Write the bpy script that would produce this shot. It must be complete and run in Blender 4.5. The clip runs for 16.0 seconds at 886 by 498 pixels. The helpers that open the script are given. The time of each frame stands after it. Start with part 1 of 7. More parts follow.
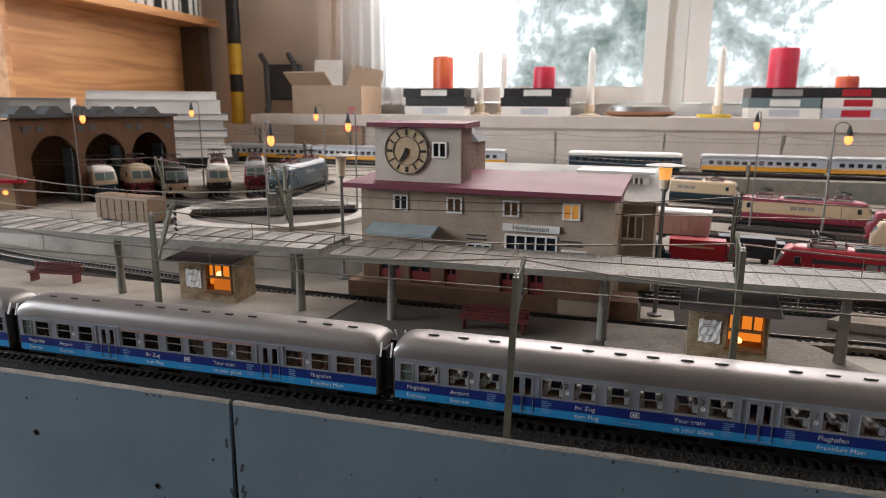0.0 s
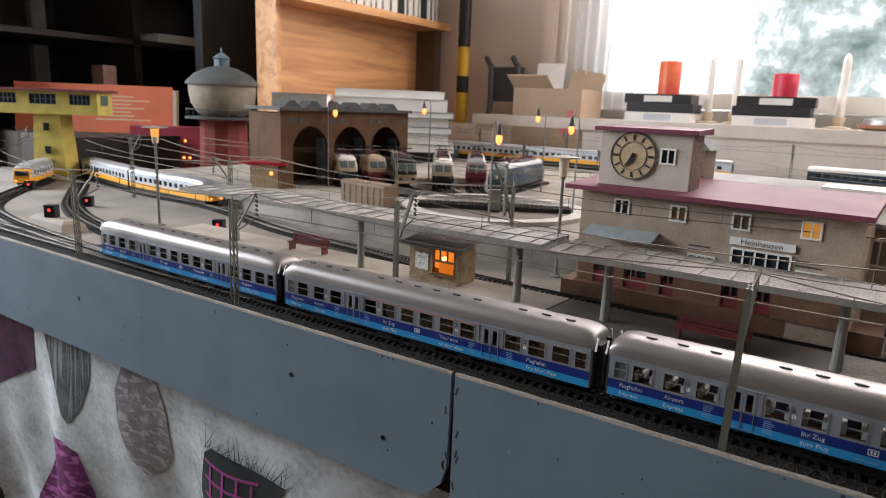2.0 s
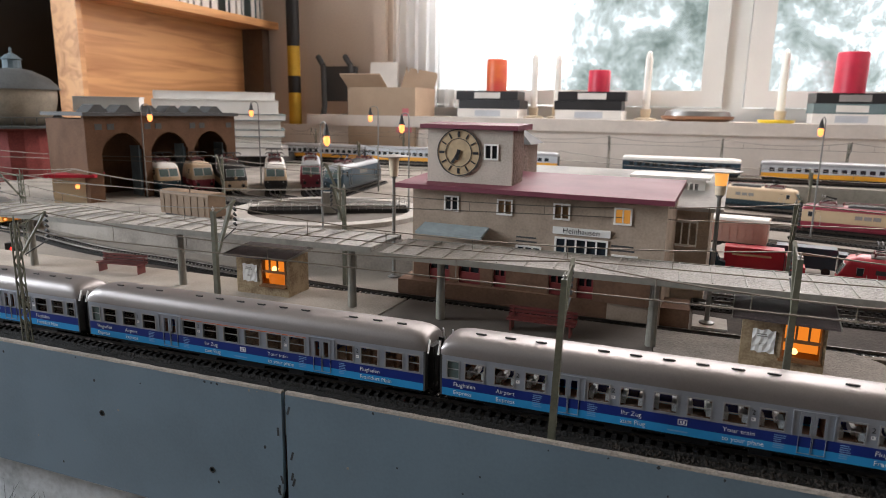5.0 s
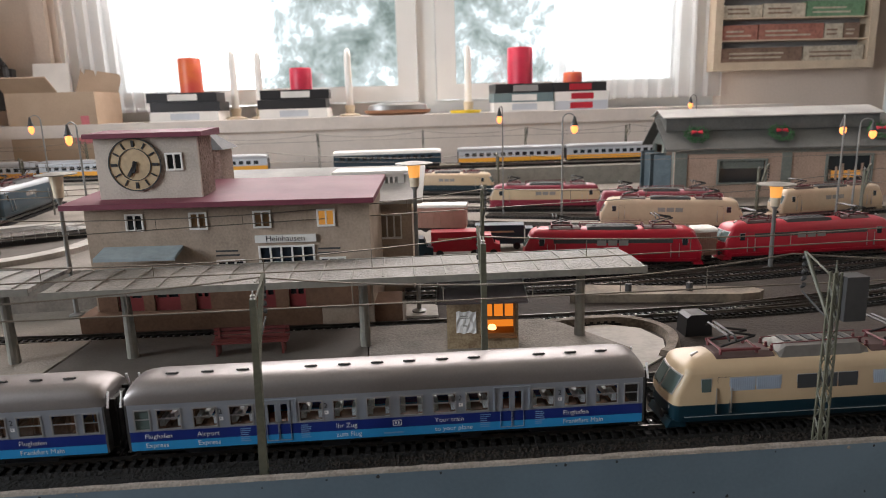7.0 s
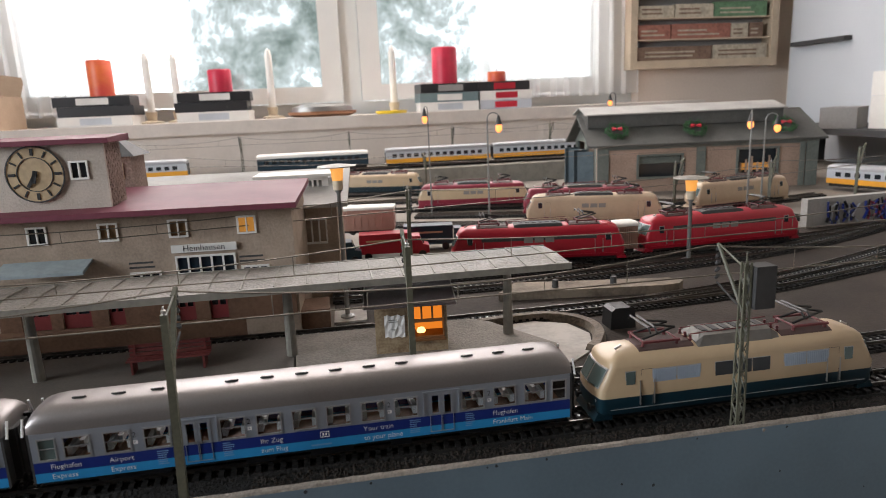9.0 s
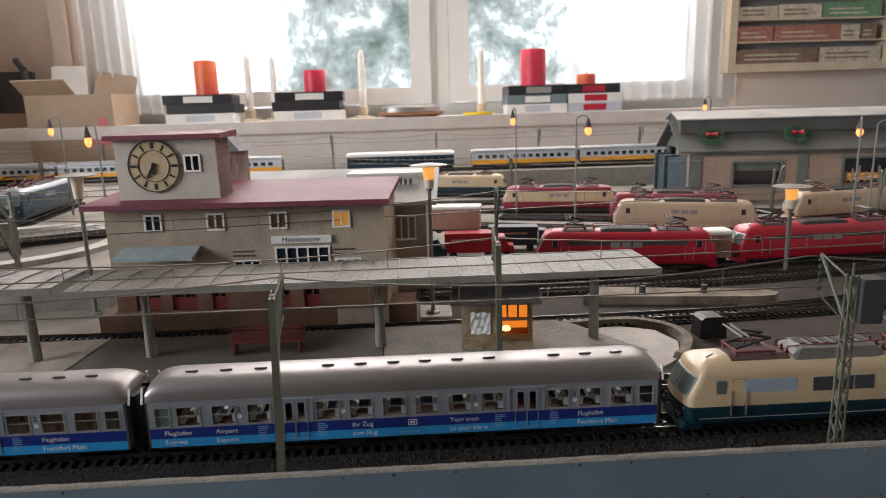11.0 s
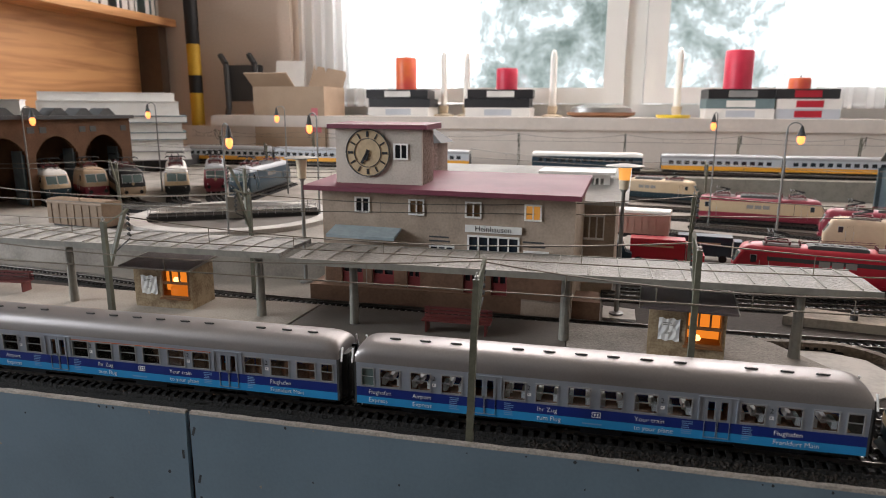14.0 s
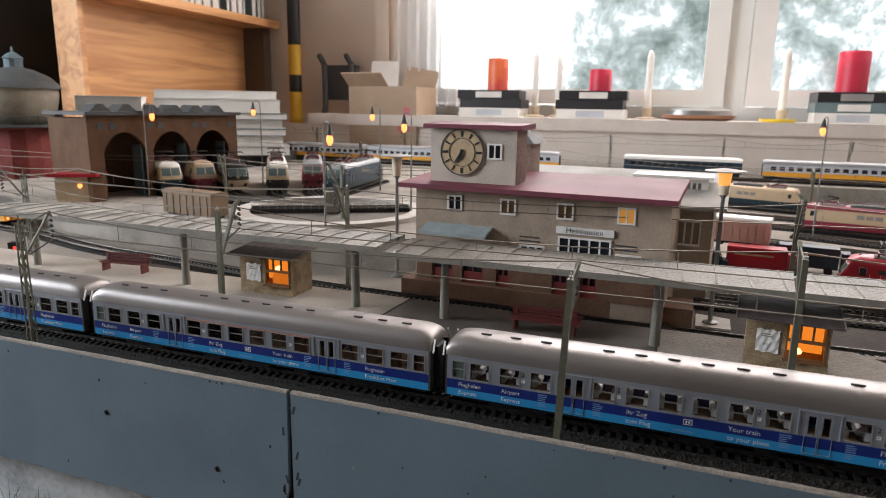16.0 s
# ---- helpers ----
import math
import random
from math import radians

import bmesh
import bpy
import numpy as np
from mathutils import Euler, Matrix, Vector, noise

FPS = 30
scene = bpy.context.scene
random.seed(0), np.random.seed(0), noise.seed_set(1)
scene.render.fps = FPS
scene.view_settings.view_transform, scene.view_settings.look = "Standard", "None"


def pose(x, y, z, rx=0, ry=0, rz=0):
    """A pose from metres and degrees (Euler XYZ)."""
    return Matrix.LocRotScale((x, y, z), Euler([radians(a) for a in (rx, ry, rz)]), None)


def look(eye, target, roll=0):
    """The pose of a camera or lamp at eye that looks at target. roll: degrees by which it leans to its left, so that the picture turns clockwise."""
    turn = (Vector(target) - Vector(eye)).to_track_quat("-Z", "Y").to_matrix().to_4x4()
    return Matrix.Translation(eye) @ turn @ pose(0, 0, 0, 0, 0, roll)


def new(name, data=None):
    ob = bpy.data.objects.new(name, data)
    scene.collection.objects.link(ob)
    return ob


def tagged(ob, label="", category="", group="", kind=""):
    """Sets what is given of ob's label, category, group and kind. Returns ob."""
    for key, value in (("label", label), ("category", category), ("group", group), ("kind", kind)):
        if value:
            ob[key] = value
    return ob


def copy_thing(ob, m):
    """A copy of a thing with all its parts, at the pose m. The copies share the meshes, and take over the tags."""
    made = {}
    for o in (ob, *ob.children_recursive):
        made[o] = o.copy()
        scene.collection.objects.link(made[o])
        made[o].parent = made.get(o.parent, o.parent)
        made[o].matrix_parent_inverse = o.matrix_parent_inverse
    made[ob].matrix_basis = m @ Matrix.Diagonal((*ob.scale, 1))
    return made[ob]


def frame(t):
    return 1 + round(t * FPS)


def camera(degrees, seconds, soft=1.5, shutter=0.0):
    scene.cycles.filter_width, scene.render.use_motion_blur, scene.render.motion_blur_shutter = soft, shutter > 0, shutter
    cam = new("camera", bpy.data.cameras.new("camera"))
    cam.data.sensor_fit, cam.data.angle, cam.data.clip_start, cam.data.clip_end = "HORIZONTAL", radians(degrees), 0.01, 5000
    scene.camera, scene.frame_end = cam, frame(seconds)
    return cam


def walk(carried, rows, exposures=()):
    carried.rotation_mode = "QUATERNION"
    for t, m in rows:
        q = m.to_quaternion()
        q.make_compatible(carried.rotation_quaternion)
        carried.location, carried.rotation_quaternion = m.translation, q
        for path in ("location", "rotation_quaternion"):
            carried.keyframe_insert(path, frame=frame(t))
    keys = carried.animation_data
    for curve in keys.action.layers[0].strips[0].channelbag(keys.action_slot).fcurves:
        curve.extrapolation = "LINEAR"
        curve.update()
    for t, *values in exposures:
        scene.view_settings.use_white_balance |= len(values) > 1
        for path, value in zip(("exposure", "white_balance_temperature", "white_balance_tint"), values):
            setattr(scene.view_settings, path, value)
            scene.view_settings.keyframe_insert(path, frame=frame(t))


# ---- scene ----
cam = camera(68.35, 16.0, soft=0.9)
cam.data.dof.use_dof, cam.data.dof.focus_distance, cam.data.dof.aperture_fstop = True, 0.50, 15.0
PATH = [
    (0.0, pose(0.0382, -0.3489, 0.1983, 77.79, -0.34, 15.74)),
    (0.5, pose(0.0346, -0.3582, 0.1983, 77.83, -0.99, 21.90)),
    (1.0, pose(0.0337, -0.3665, 0.1980, 77.80, -1.42, 26.54)),
    (1.5, pose(0.0321, -0.3737, 0.1980, 77.72, -1.83, 30.38)),
    (2.0, pose(0.0316, -0.3784, 0.1974, 77.64, -2.18, 33.85)),
    (2.5, pose(0.0318, -0.3828, 0.1973, 77.53, -2.40, 36.13)),
    (3.0, pose(0.0318, -0.3839, 0.1973, 77.47, -2.53, 37.11)),
    (5.5, pose(0.0437, -0.3446, 0.1988, 77.89, -0.22, 13.14)),
    (6.0, pose(0.0485, -0.3353, 0.1994, 77.75, 0.45, 6.07)),
    (6.5, pose(0.0543, -0.3274, 0.1993, 77.75, 1.15, 0.30)),
    (7.0, pose(0.0591, -0.3235, 0.1993, 77.61, 1.63, -3.92)),
    (7.5, pose(0.0647, -0.3195, 0.1992, 77.43, 2.07, -8.34)),
    (8.0, pose(0.0672, -0.3169, 0.1992, 77.29, 2.27, -10.62)),
    (8.5, pose(0.0664, -0.3173, 0.1997, 77.34, 2.33, -10.53)),
    (11.0, pose(0.0567, -0.3267, 0.1997, 77.79, 1.66, -2.86)),
    (11.5, pose(0.0532, -0.3301, 0.1995, 77.90, 1.29, 0.13)),
    (12.0, pose(0.0511, -0.3310, 0.1994, 77.91, 1.05, 1.92)),
    (12.5, pose(0.0486, -0.3340, 0.1991, 77.98, 0.76, 4.45)),
    (13.0, pose(0.0458, -0.3362, 0.1991, 77.89, 0.43, 7.00)),
    (13.5, pose(0.0428, -0.3416, 0.1989, 77.95, 0.04, 10.45)),
    (14.0, pose(0.0411, -0.3449, 0.1987, 77.89, -0.26, 12.73)),
    (14.5, pose(0.0388, -0.3497, 0.1993, 77.82, -0.59, 15.93)),
    (15.0, pose(0.0386, -0.3504, 0.1993, 77.78, -0.68, 16.78)),
    (15.5, pose(0.0369, -0.3540, 0.1989, 77.75, -0.86, 18.84)),
    (16.0, pose(0.0367, -0.3564, 0.1989, 77.84, -0.91, 20.28)),
]
EXPOSURE = [(0.0, -0.05), (1.5, 0.10), (3.0, 0.18), (5.5, 0.02), (7.0, -0.02), (8.5, -0.03), (11.0, -0.05), (13.0, -0.02), (16.0, 0.08)]
walk(cam, PATH, EXPOSURE)

# ---- light ----
world = bpy.data.worlds.new("overcast")
world.use_nodes = True
scene.world = world
wn, wl = world.node_tree.nodes, world.node_tree.links
sky = wn.new("ShaderNodeTexSky")
sky.sky_type, sky.sun_disc, sky.sun_elevation, sky.sun_rotation = "NISHITA", False, radians(32), radians(20)
wl.new(sky.outputs[0], wn["Background"].inputs[0])
wn["Background"].inputs[1].default_value = 0.12


def lamp(name, kind, m, energy, color=(1, 1, 1), size=0.1, size_y=None, angle=None):
    data = bpy.data.lights.new(name, kind)
    data.energy, data.color = energy, color
    if kind == "AREA":
        data.shape, data.size, data.size_y = "RECTANGLE", size, size_y or size
    elif kind == "POINT":
        data.shadow_soft_size = size
    if angle:
        data.angle = radians(angle)
    ob = new(name, data)
    ob.matrix_world = m
    return ob


lamp("sun", "SUN", look((0.4, 6, 4), (0, 0, 0)), 0.8, (1, 0.93, 0.9), angle=15)
# the sky's light in the window behind the layout
lamp("window_light", "AREA", look((0.08, 1.60, 0.98), (0.08, 0.0, 0.30)), 47, (1.0, 0.905, 0.885), 1.75, 0.9)
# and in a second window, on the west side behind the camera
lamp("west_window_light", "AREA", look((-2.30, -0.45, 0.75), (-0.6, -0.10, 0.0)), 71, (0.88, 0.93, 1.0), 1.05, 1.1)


# ---- materials ----
def material(name, color, rough=0.6, metal=0.0, grain=0.12, size=0.004, bump=0.0, stain=0.1, stain_size=0.05, dark=None, coat=0.0):
    """A surface with fine grain and broad stains, both in metres."""
    m = bpy.data.materials.new(name)
    m.use_nodes = True
    n, l = m.node_tree.nodes, m.node_tree.links
    p = n["Principled BSDF"]
    p.inputs["Roughness"].default_value, p.inputs["Metallic"].default_value = rough, metal
    p.inputs["Coat Weight"].default_value = coat
    p.inputs["Specular IOR Level"].default_value = 0.5 if rough < 0.6 else 0.25
    at = n.new("ShaderNodeTexCoord")
    fine, broad = n.new("ShaderNodeTexNoise"), n.new("ShaderNodeTexNoise")
    fine.inputs["Scale"].default_value, fine.inputs["Detail"].default_value = 1 / size, 4
    broad.inputs["Scale"].default_value, broad.inputs["Detail"].default_value = 1 / stain_size, 3
    for t in (fine, broad):
        l.new(at.outputs["Object"], t.inputs["Vector"])
    base, other = (*color, 1), (*(dark or [c * 0.45 for c in color]), 1)
    spread = n.new("ShaderNodeMapRange")
    spread.inputs["From Min"].default_value, spread.inputs["From Max"].default_value = 0.32, 0.68
    l.new(fine.outputs["Fac"], spread.inputs["Value"])
    wide = n.new("ShaderNodeMapRange")
    wide.inputs["From Min"].default_value, wide.inputs["From Max"].default_value = 0.32, 0.68
    l.new(broad.outputs["Fac"], wide.inputs["Value"])
    add = n.new("ShaderNodeMath")
    add.operation, add.use_clamp = "MULTIPLY_ADD", True
    l.new(spread.outputs[0], add.inputs[0])
    add.inputs[1].default_value = grain * 2
    shift = n.new("ShaderNodeMath")
    shift.operation = "MULTIPLY_ADD"
    l.new(wide.outputs[0], shift.inputs[0])
    shift.inputs[1].default_value, shift.inputs[2].default_value = stain * 2, -stain - grain + (grain + stain) * 0.5
    l.new(shift.outputs[0], add.inputs[2])
    mix = n.new("ShaderNodeMix")
    mix.data_type = "RGBA"
    mix.inputs["A"].default_value, mix.inputs["B"].default_value = base, other
    l.new(add.outputs[0], mix.inputs["Factor"])
    l.new(mix.outputs["Result"], p.inputs["Base Color"])
    r = n.new("ShaderNodeMath")
    r.operation, r.use_clamp = "MULTIPLY_ADD", True
    l.new(broad.outputs["Fac"], r.inputs[0])
    r.inputs[1].default_value, r.inputs[2].default_value = 0.16, rough - 0.08
    l.new(r.outputs[0], p.inputs["Roughness"])
    if bump:
        b = n.new("ShaderNodeBump")
        b.inputs["Strength"].default_value, b.inputs["Distance"].default_value = 1.0, bump * 1.6
        l.new(fine.outputs["Fac"], b.inputs["Height"])
        l.new(b.outputs[0], p.inputs["Normal"])
    return m


def glowing(name, color, strength):
    m = bpy.data.materials.new(name)
    m.use_nodes = True
    p = m.node_tree.nodes["Principled BSDF"]
    p.inputs["Base Color"].default_value = (*[c * 0.3 for c in color], 1)
    p.inputs["Emission Color"].default_value, p.inputs["Emission Strength"].default_value = (*color, 1), strength
    return m


def glass(name, color=(1, 1, 1), rough=0.02, alpha=0.25):
    """Thin glazing: mostly clear, with a gloss."""
    m = bpy.data.materials.new(name)
    m.use_nodes = True
    n, l = m.node_tree.nodes, m.node_tree.links
    clear, gloss, mix, f = n.new("ShaderNodeBsdfTransparent"), n.new("ShaderNodeBsdfGlossy"), n.new("ShaderNodeMixShader"), n.new("ShaderNodeFresnel")
    clear.inputs[0].default_value, gloss.inputs["Roughness"].default_value = (*color, 1), rough
    l.new(f.outputs[0], mix.inputs[0])
    l.new(clear.outputs[0], mix.inputs[1])
    l.new(gloss.outputs[0], mix.inputs[2])
    l.new(mix.outputs[0], n["Material Output"].inputs[0])
    return m


def wood(name, light, dark, rough=0.5, along=(14, 1.2, 16)):
    """Boards with long drawn-out grain."""
    m = material(name, light, rough, dark=dark)
    n, l = m.node_tree.nodes, m.node_tree.links
    at, warp, grain, mix = n.new("ShaderNodeTexCoord"), n.new("ShaderNodeMapping"), n.new("ShaderNodeTexNoise"), n.new("ShaderNodeMix")
    warp.inputs["Scale"].default_value = along
    grain.inputs["Scale"].default_value, grain.inputs["Detail"].default_value, grain.inputs["Distortion"].default_value = 1.6, 5, 1.4
    l.new(at.outputs["Object"], warp.inputs[0])
    l.new(warp.outputs[0], grain.inputs["Vector"])
    mix.data_type = "RGBA"
    mix.inputs["A"].default_value, mix.inputs["B"].default_value = (*light, 1), (*dark, 1)
    f = n.new("ShaderNodeMapRange")
    f.inputs["From Min"].default_value, f.inputs["From Max"].default_value = 0.42, 0.72
    l.new(grain.outputs["Fac"], f.inputs["Value"])
    l.new(f.outputs[0], mix.inputs["Factor"])
    l.new(mix.outputs["Result"], n["Principled BSDF"].inputs["Base Color"])
    return m


M_PANEL = material("grey_blue_paint", (0.150, 0.215, 0.268), 0.40, grain=0.06, size=0.0025, bump=0.00007, stain=0.16, stain_size=0.06)
M_LIP = material("raw_board_edge", (0.36, 0.325, 0.285), 0.9, grain=0.3, size=0.0012, bump=0.0005, stain=0.25, stain_size=0.02)
M_BOARD = material("layout_ground", (0.23, 0.205, 0.175), 0.9, grain=0.15, size=0.003, bump=0.0004, stain=0.3, stain_size=0.09)
M_GRAVEL = material("ballast", (0.015, 0.0135, 0.012), 0.95, grain=0.45, size=0.0022, bump=0.0015, stain=0.2, stain_size=0.03, dark=(0.015, 0.015, 0.015))
M_SLEEPER = material("sleeper_plastic", (0.014, 0.013, 0.012), 0.7, grain=0.3, size=0.002)
M_RAIL = material("rail_steel", (0.22, 0.20, 0.18), 0.32, 1.0, grain=0.2, size=0.006)
M_PLATFORM = material("platform_concrete", (0.26, 0.232, 0.20), 0.85, grain=0.25, size=0.0022, bump=0.0006, stain=0.3, stain_size=0.04)
M_SLATE = material("canopy_roofing", (0.27, 0.245, 0.215), 0.5, grain=0.4, size=0.0022, bump=0.0014, stain=0.35, stain_size=0.05)
M_STEEL = material("grey_steel_paint", (0.25, 0.235, 0.20), 0.55, grain=0.15, stain=0.2, stain_size=0.02)
M_MAST = material("olive_mast_paint", (0.12, 0.12, 0.085), 0.55, grain=0.2, size=0.002, stain=0.25, stain_size=0.012)
M_WIRE = material("wire", (0.17, 0.145, 0.115), 0.45, 0.55, grain=0.1)
M_PLASTER = material("station_plaster", (0.40, 0.315, 0.245), 0.92, grain=0.16, size=0.0024, bump=0.00028, stain=0.25, stain_size=0.03)
M_PLASTER2 = material("tower_plaster", (0.50, 0.44, 0.38), 0.92, grain=0.14, size=0.002, bump=0.0003, stain=0.2, stain_size=0.03)
M_BRICK = material("brown_brickwork", (0.28, 0.20, 0.165), 0.9, grain=0.5, size=0.0022, bump=0.001, stain=0.2)
M_MAROON = material("maroon_roof", (0.165, 0.042, 0.062), 0.62, grain=0.08, stain=0.15, stain_size=0.05)
M_WHITE = material("white_plastic", (0.75, 0.73, 0.69), 0.5, grain=0.05, stain=0.08)
M_CREAM = material("cream_paint", (0.50, 0.375, 0.235), 0.42, grain=0.03, stain=0.06, stain_size=0.02, coat=0.12)
M_OCEAN = material("ocean_blue_paint", (0.006, 0.027, 0.040), 0.36, grain=0.05, stain=0.08, coat=0.12)
M_RED = material("traffic_red_paint", (0.43, 0.010, 0.028), 0.40, grain=0.05, stain=0.08, coat=0.12)
M_WINE = material("wine_red_paint", (0.23, 0.025, 0.045), 0.4, grain=0.05, stain=0.08, coat=0.12)
M_BLUE = material("blue_paint", (0.006, 0.030, 0.050), 0.4, grain=0.05, coat=0.12)
M_BLACK = material("black_plastic", (0.009, 0.009, 0.010), 0.5, grain=0.1)
M_DARKGREY = material("dark_grey_plastic", (0.06, 0.06, 0.06), 0.6, grain=0.15)
M_SILVER = material("silver_paint", (0.36, 0.40, 0.46), 0.34, 0.5, grain=0.05, size=0.001, stain=0.06, stain_size=0.06)
M_ROOF = material("silver_roof_paint", (0.27, 0.25, 0.243), 0.43, 0.68, grain=0.06, size=0.0012, stain=0.08, stain_size=0.08)
M_NAVY = material("navy_band", (0.012, 0.028, 0.19), 0.35, grain=0.04)
M_CYAN = material("light_blue_band", (0.03, 0.29, 0.62), 0.35, grain=0.04)
M_ORANGE = material("orange_yellow_paint", (0.78, 0.36, 0.03), 0.4, grain=0.04, coat=0.2)
M_PALE = material("pale_grey_blue_paint", (0.46, 0.49, 0.53), 0.4, grain=0.04, coat=0.2)
M_PRINT = material("pale_blue_print", (0.20, 0.36, 0.60), 0.5, grain=0.05)
M_STRIPE = material("orange_red_stripe", (0.55, 0.13, 0.03), 0.5, grain=0.05)
M_SEAT = material("brown_interior", (0.26, 0.12, 0.06), 0.5, grain=0.1)
M_PANE = glass("pane_glass", (0.88, 0.91, 0.92))
M_DARKPANE = material("dark_glazing", (0.02, 0.025, 0.03), 0.12, grain=0.02)
M_TINT = material("grey_green_glazing", (0.10, 0.14, 0.135), 0.12, grain=0.05)
M_PANTO = material("oxide_red_frame", (0.12, 0.018, 0.022), 0.5, grain=0.1)
M_METAL = material("dull_metal", (0.45, 0.44, 0.42), 0.35, 0.9, grain=0.1)
M_TRIM = material("silver_window_trim", (0.40, 0.41, 0.42), 0.35, 0.5, grain=0.04)
M_GRILLE = material("pale_blue_grille", (0.40, 0.47, 0.56), 0.45, grain=0.05)
M_SLAT = material("blue_grey_slat", (0.34, 0.41, 0.50), 0.45, grain=0.05)
M_BRONZE = material("clock_face", (0.46, 0.34, 0.20), 0.55, grain=0.15, stain=0.2, stain_size=0.01)
M_LETTER = material("white_lettering", (0.85, 0.85, 0.85), 0.5, grain=0.0, stain=0.0)
M_WALL = material("room_wallpaper", (0.66, 0.55, 0.46), 0.9, grain=0.06, size=0.006, bump=0.0004, stain=0.08, stain_size=0.5)
M_CEIL = material("ceiling_paint", (0.70, 0.66, 0.60), 0.9, grain=0.03, stain=0.05, stain_size=0.5)
M_CEILING = material("dim_ceiling_paint", (0.46, 0.42, 0.37), 0.9, grain=0.03, stain=0.05, stain_size=0.5)
M_FLOOR = material("room_floor", (0.12, 0.08, 0.055), 0.5, grain=0.2, size=0.02, stain=0.2, stain_size=0.3)
M_FRAME = material("window_frame_paint", (0.78, 0.77, 0.73), 0.45, grain=0.03, stain=0.05, stain_size=0.1)
M_SOUTHWALL = material("unseen_wall_brown", (0.085, 0.062, 0.05), 0.6, grain=0.15, size=0.02, stain=0.2, stain_size=0.3)
M_SILL = material("sill_stone", (0.64, 0.57, 0.51), 0.5, grain=0.05, size=0.008, stain=0.10, stain_size=0.08)
M_PINE = wood("pine_wood", (0.70, 0.37, 0.16), (0.42, 0.18, 0.065))
M_BULB = glowing("lamp_bulb", (1.0, 0.30, 0.075), 2.5)
M_GLOW = glowing("lit_interior", (1.0, 0.27, 0.025), 0.8)
M_WINLIT = glowing("lit_window", (0.80, 0.36, 0.07), 0.42)


# ---- building blocks ----
def box(bm, x0, x1, y0, y1, z0, z1, m=None):
    v = [bm.verts.new((x, y, z)) for x in (x0, x1) for y in (y0, y1) for z in (z0, z1)]
    if m:
        for w in v:
            w.co = m @ w.co
    for f in ((0, 1, 3, 2), (4, 6, 7, 5), (0, 4, 5, 1), (2, 3, 7, 6), (0, 2, 6, 4), (1, 5, 7, 3)):
        bm.faces.new([v[i] for i in f])
    return v


def tube(bm, a, b, r, r2=None, seg=8, caps=True):
    a, b = Vector(a), Vector(b)
    q = (b - a).to_track_quat("Z", "Y")
    r2 = r if r2 is None else r2
    rings = []
    for p, rad in ((a, r), (b, r2)):
        rings.append([bm.verts.new(p + q @ Vector((rad * math.cos(2 * math.pi * i / seg), rad * math.sin(2 * math.pi * i / seg), 0))) for i in range(seg)])
    for i in range(seg):
        bm.faces.new((rings[0][i], rings[0][(i + 1) % seg], rings[1][(i + 1) % seg], rings[1][i]))
    if caps:
        bm.faces.new(rings[0][::-1])
        bm.faces.new(rings[1])


def lathe(bm, profile, at=(0, 0, 0), seg=20):
    """Turns (radius, height) pairs round the z axis."""
    rings = []
    for r, z in profile:
        rings.append([bm.verts.new((at[0] + r * math.cos(2 * math.pi * i / seg), at[1] + r * math.sin(2 * math.pi * i / seg), at[2] + z)) for i in range(seg)])
    for a, b in zip(rings, rings[1:]):
        for i in range(seg):
            bm.faces.new((a[i], a[(i + 1) % seg], b[(i + 1) % seg], b[i]))
    bm.faces.new(rings[0][::-1])
    bm.faces.new(rings[-1])


def loft(bm, rings, caps=True):
    rows = [[bm.verts.new(p) for p in ring] for ring in rings]
    k = len(rows[0])
    for a, b in zip(rows, rows[1:]):
        for i in range(k):
            bm.faces.new((a[i], a[(i + 1) % k], b[(i + 1) % k], b[i]))
    if caps:
        bm.faces.new(rows[0][::-1])
        bm.faces.new(rows[-1])


def prism(bm, poly, axis, a, b):
    """Extrudes a polygon of pairs along x, y or z."""
    put = {"x": lambda u, v, w: (w, u, v), "y": lambda u, v, w: (u, w, v), "z": lambda u, v, w: (u, v, w)}[axis]
    loft(bm, [[put(u, v, w) for u, v in poly] for w in (a, b)])


def holed(bm, x0, x1, z0, z1, holes, y0, y1):
    """A wall in the x-z plane from y0 to y1, with rectangular holes (xa, xb, za, zb) through it."""
    xs = sorted({x0, x1, *[h[0] for h in holes], *[h[1] for h in holes]})
    zs = sorted({z0, z1, *[h[2] for h in holes], *[h[3] for h in holes]})
    solid = [[not any(h[0] < (xa + xb) / 2 < h[1] and h[2] < (za + zb) / 2 < h[3] for h in holes) for za, zb in zip(zs, zs[1:])] for xa, xb in zip(xs, xs[1:])]
    verts = {}

    def v(i, j, y):
        if (i, j, y) not in verts:
            verts[i, j, y] = bm.verts.new((xs[i], y, zs[j]))
        return verts[i, j, y]
    nx, nz = len(xs) - 1, len(zs) - 1
    for i in range(nx):
        for j in range(nz):
            if not solid[i][j]:
                continue
            bm.faces.new((v(i, j, y0), v(i + 1, j, y0), v(i + 1, j + 1, y0), v(i, j + 1, y0)))
            bm.faces.new((v(i, j, y1), v(i, j + 1, y1), v(i + 1, j + 1, y1), v(i + 1, j, y1)))
            for di, dj, a, b in ((-1, 0, (i, j + 1), (i, j)), (1, 0, (i + 1, j), (i + 1, j + 1)), (0, -1, (i, j), (i + 1, j)), (0, 1, (i + 1, j + 1), (i, j + 1))):
                ii, jj = i + di, j + dj
                if not (0 <= ii < nx and 0 <= jj < nz and solid[ii][jj]):
                    bm.faces.new((v(*b, y0), v(*a, y0), v(*a, y1), v(*b, y1)))


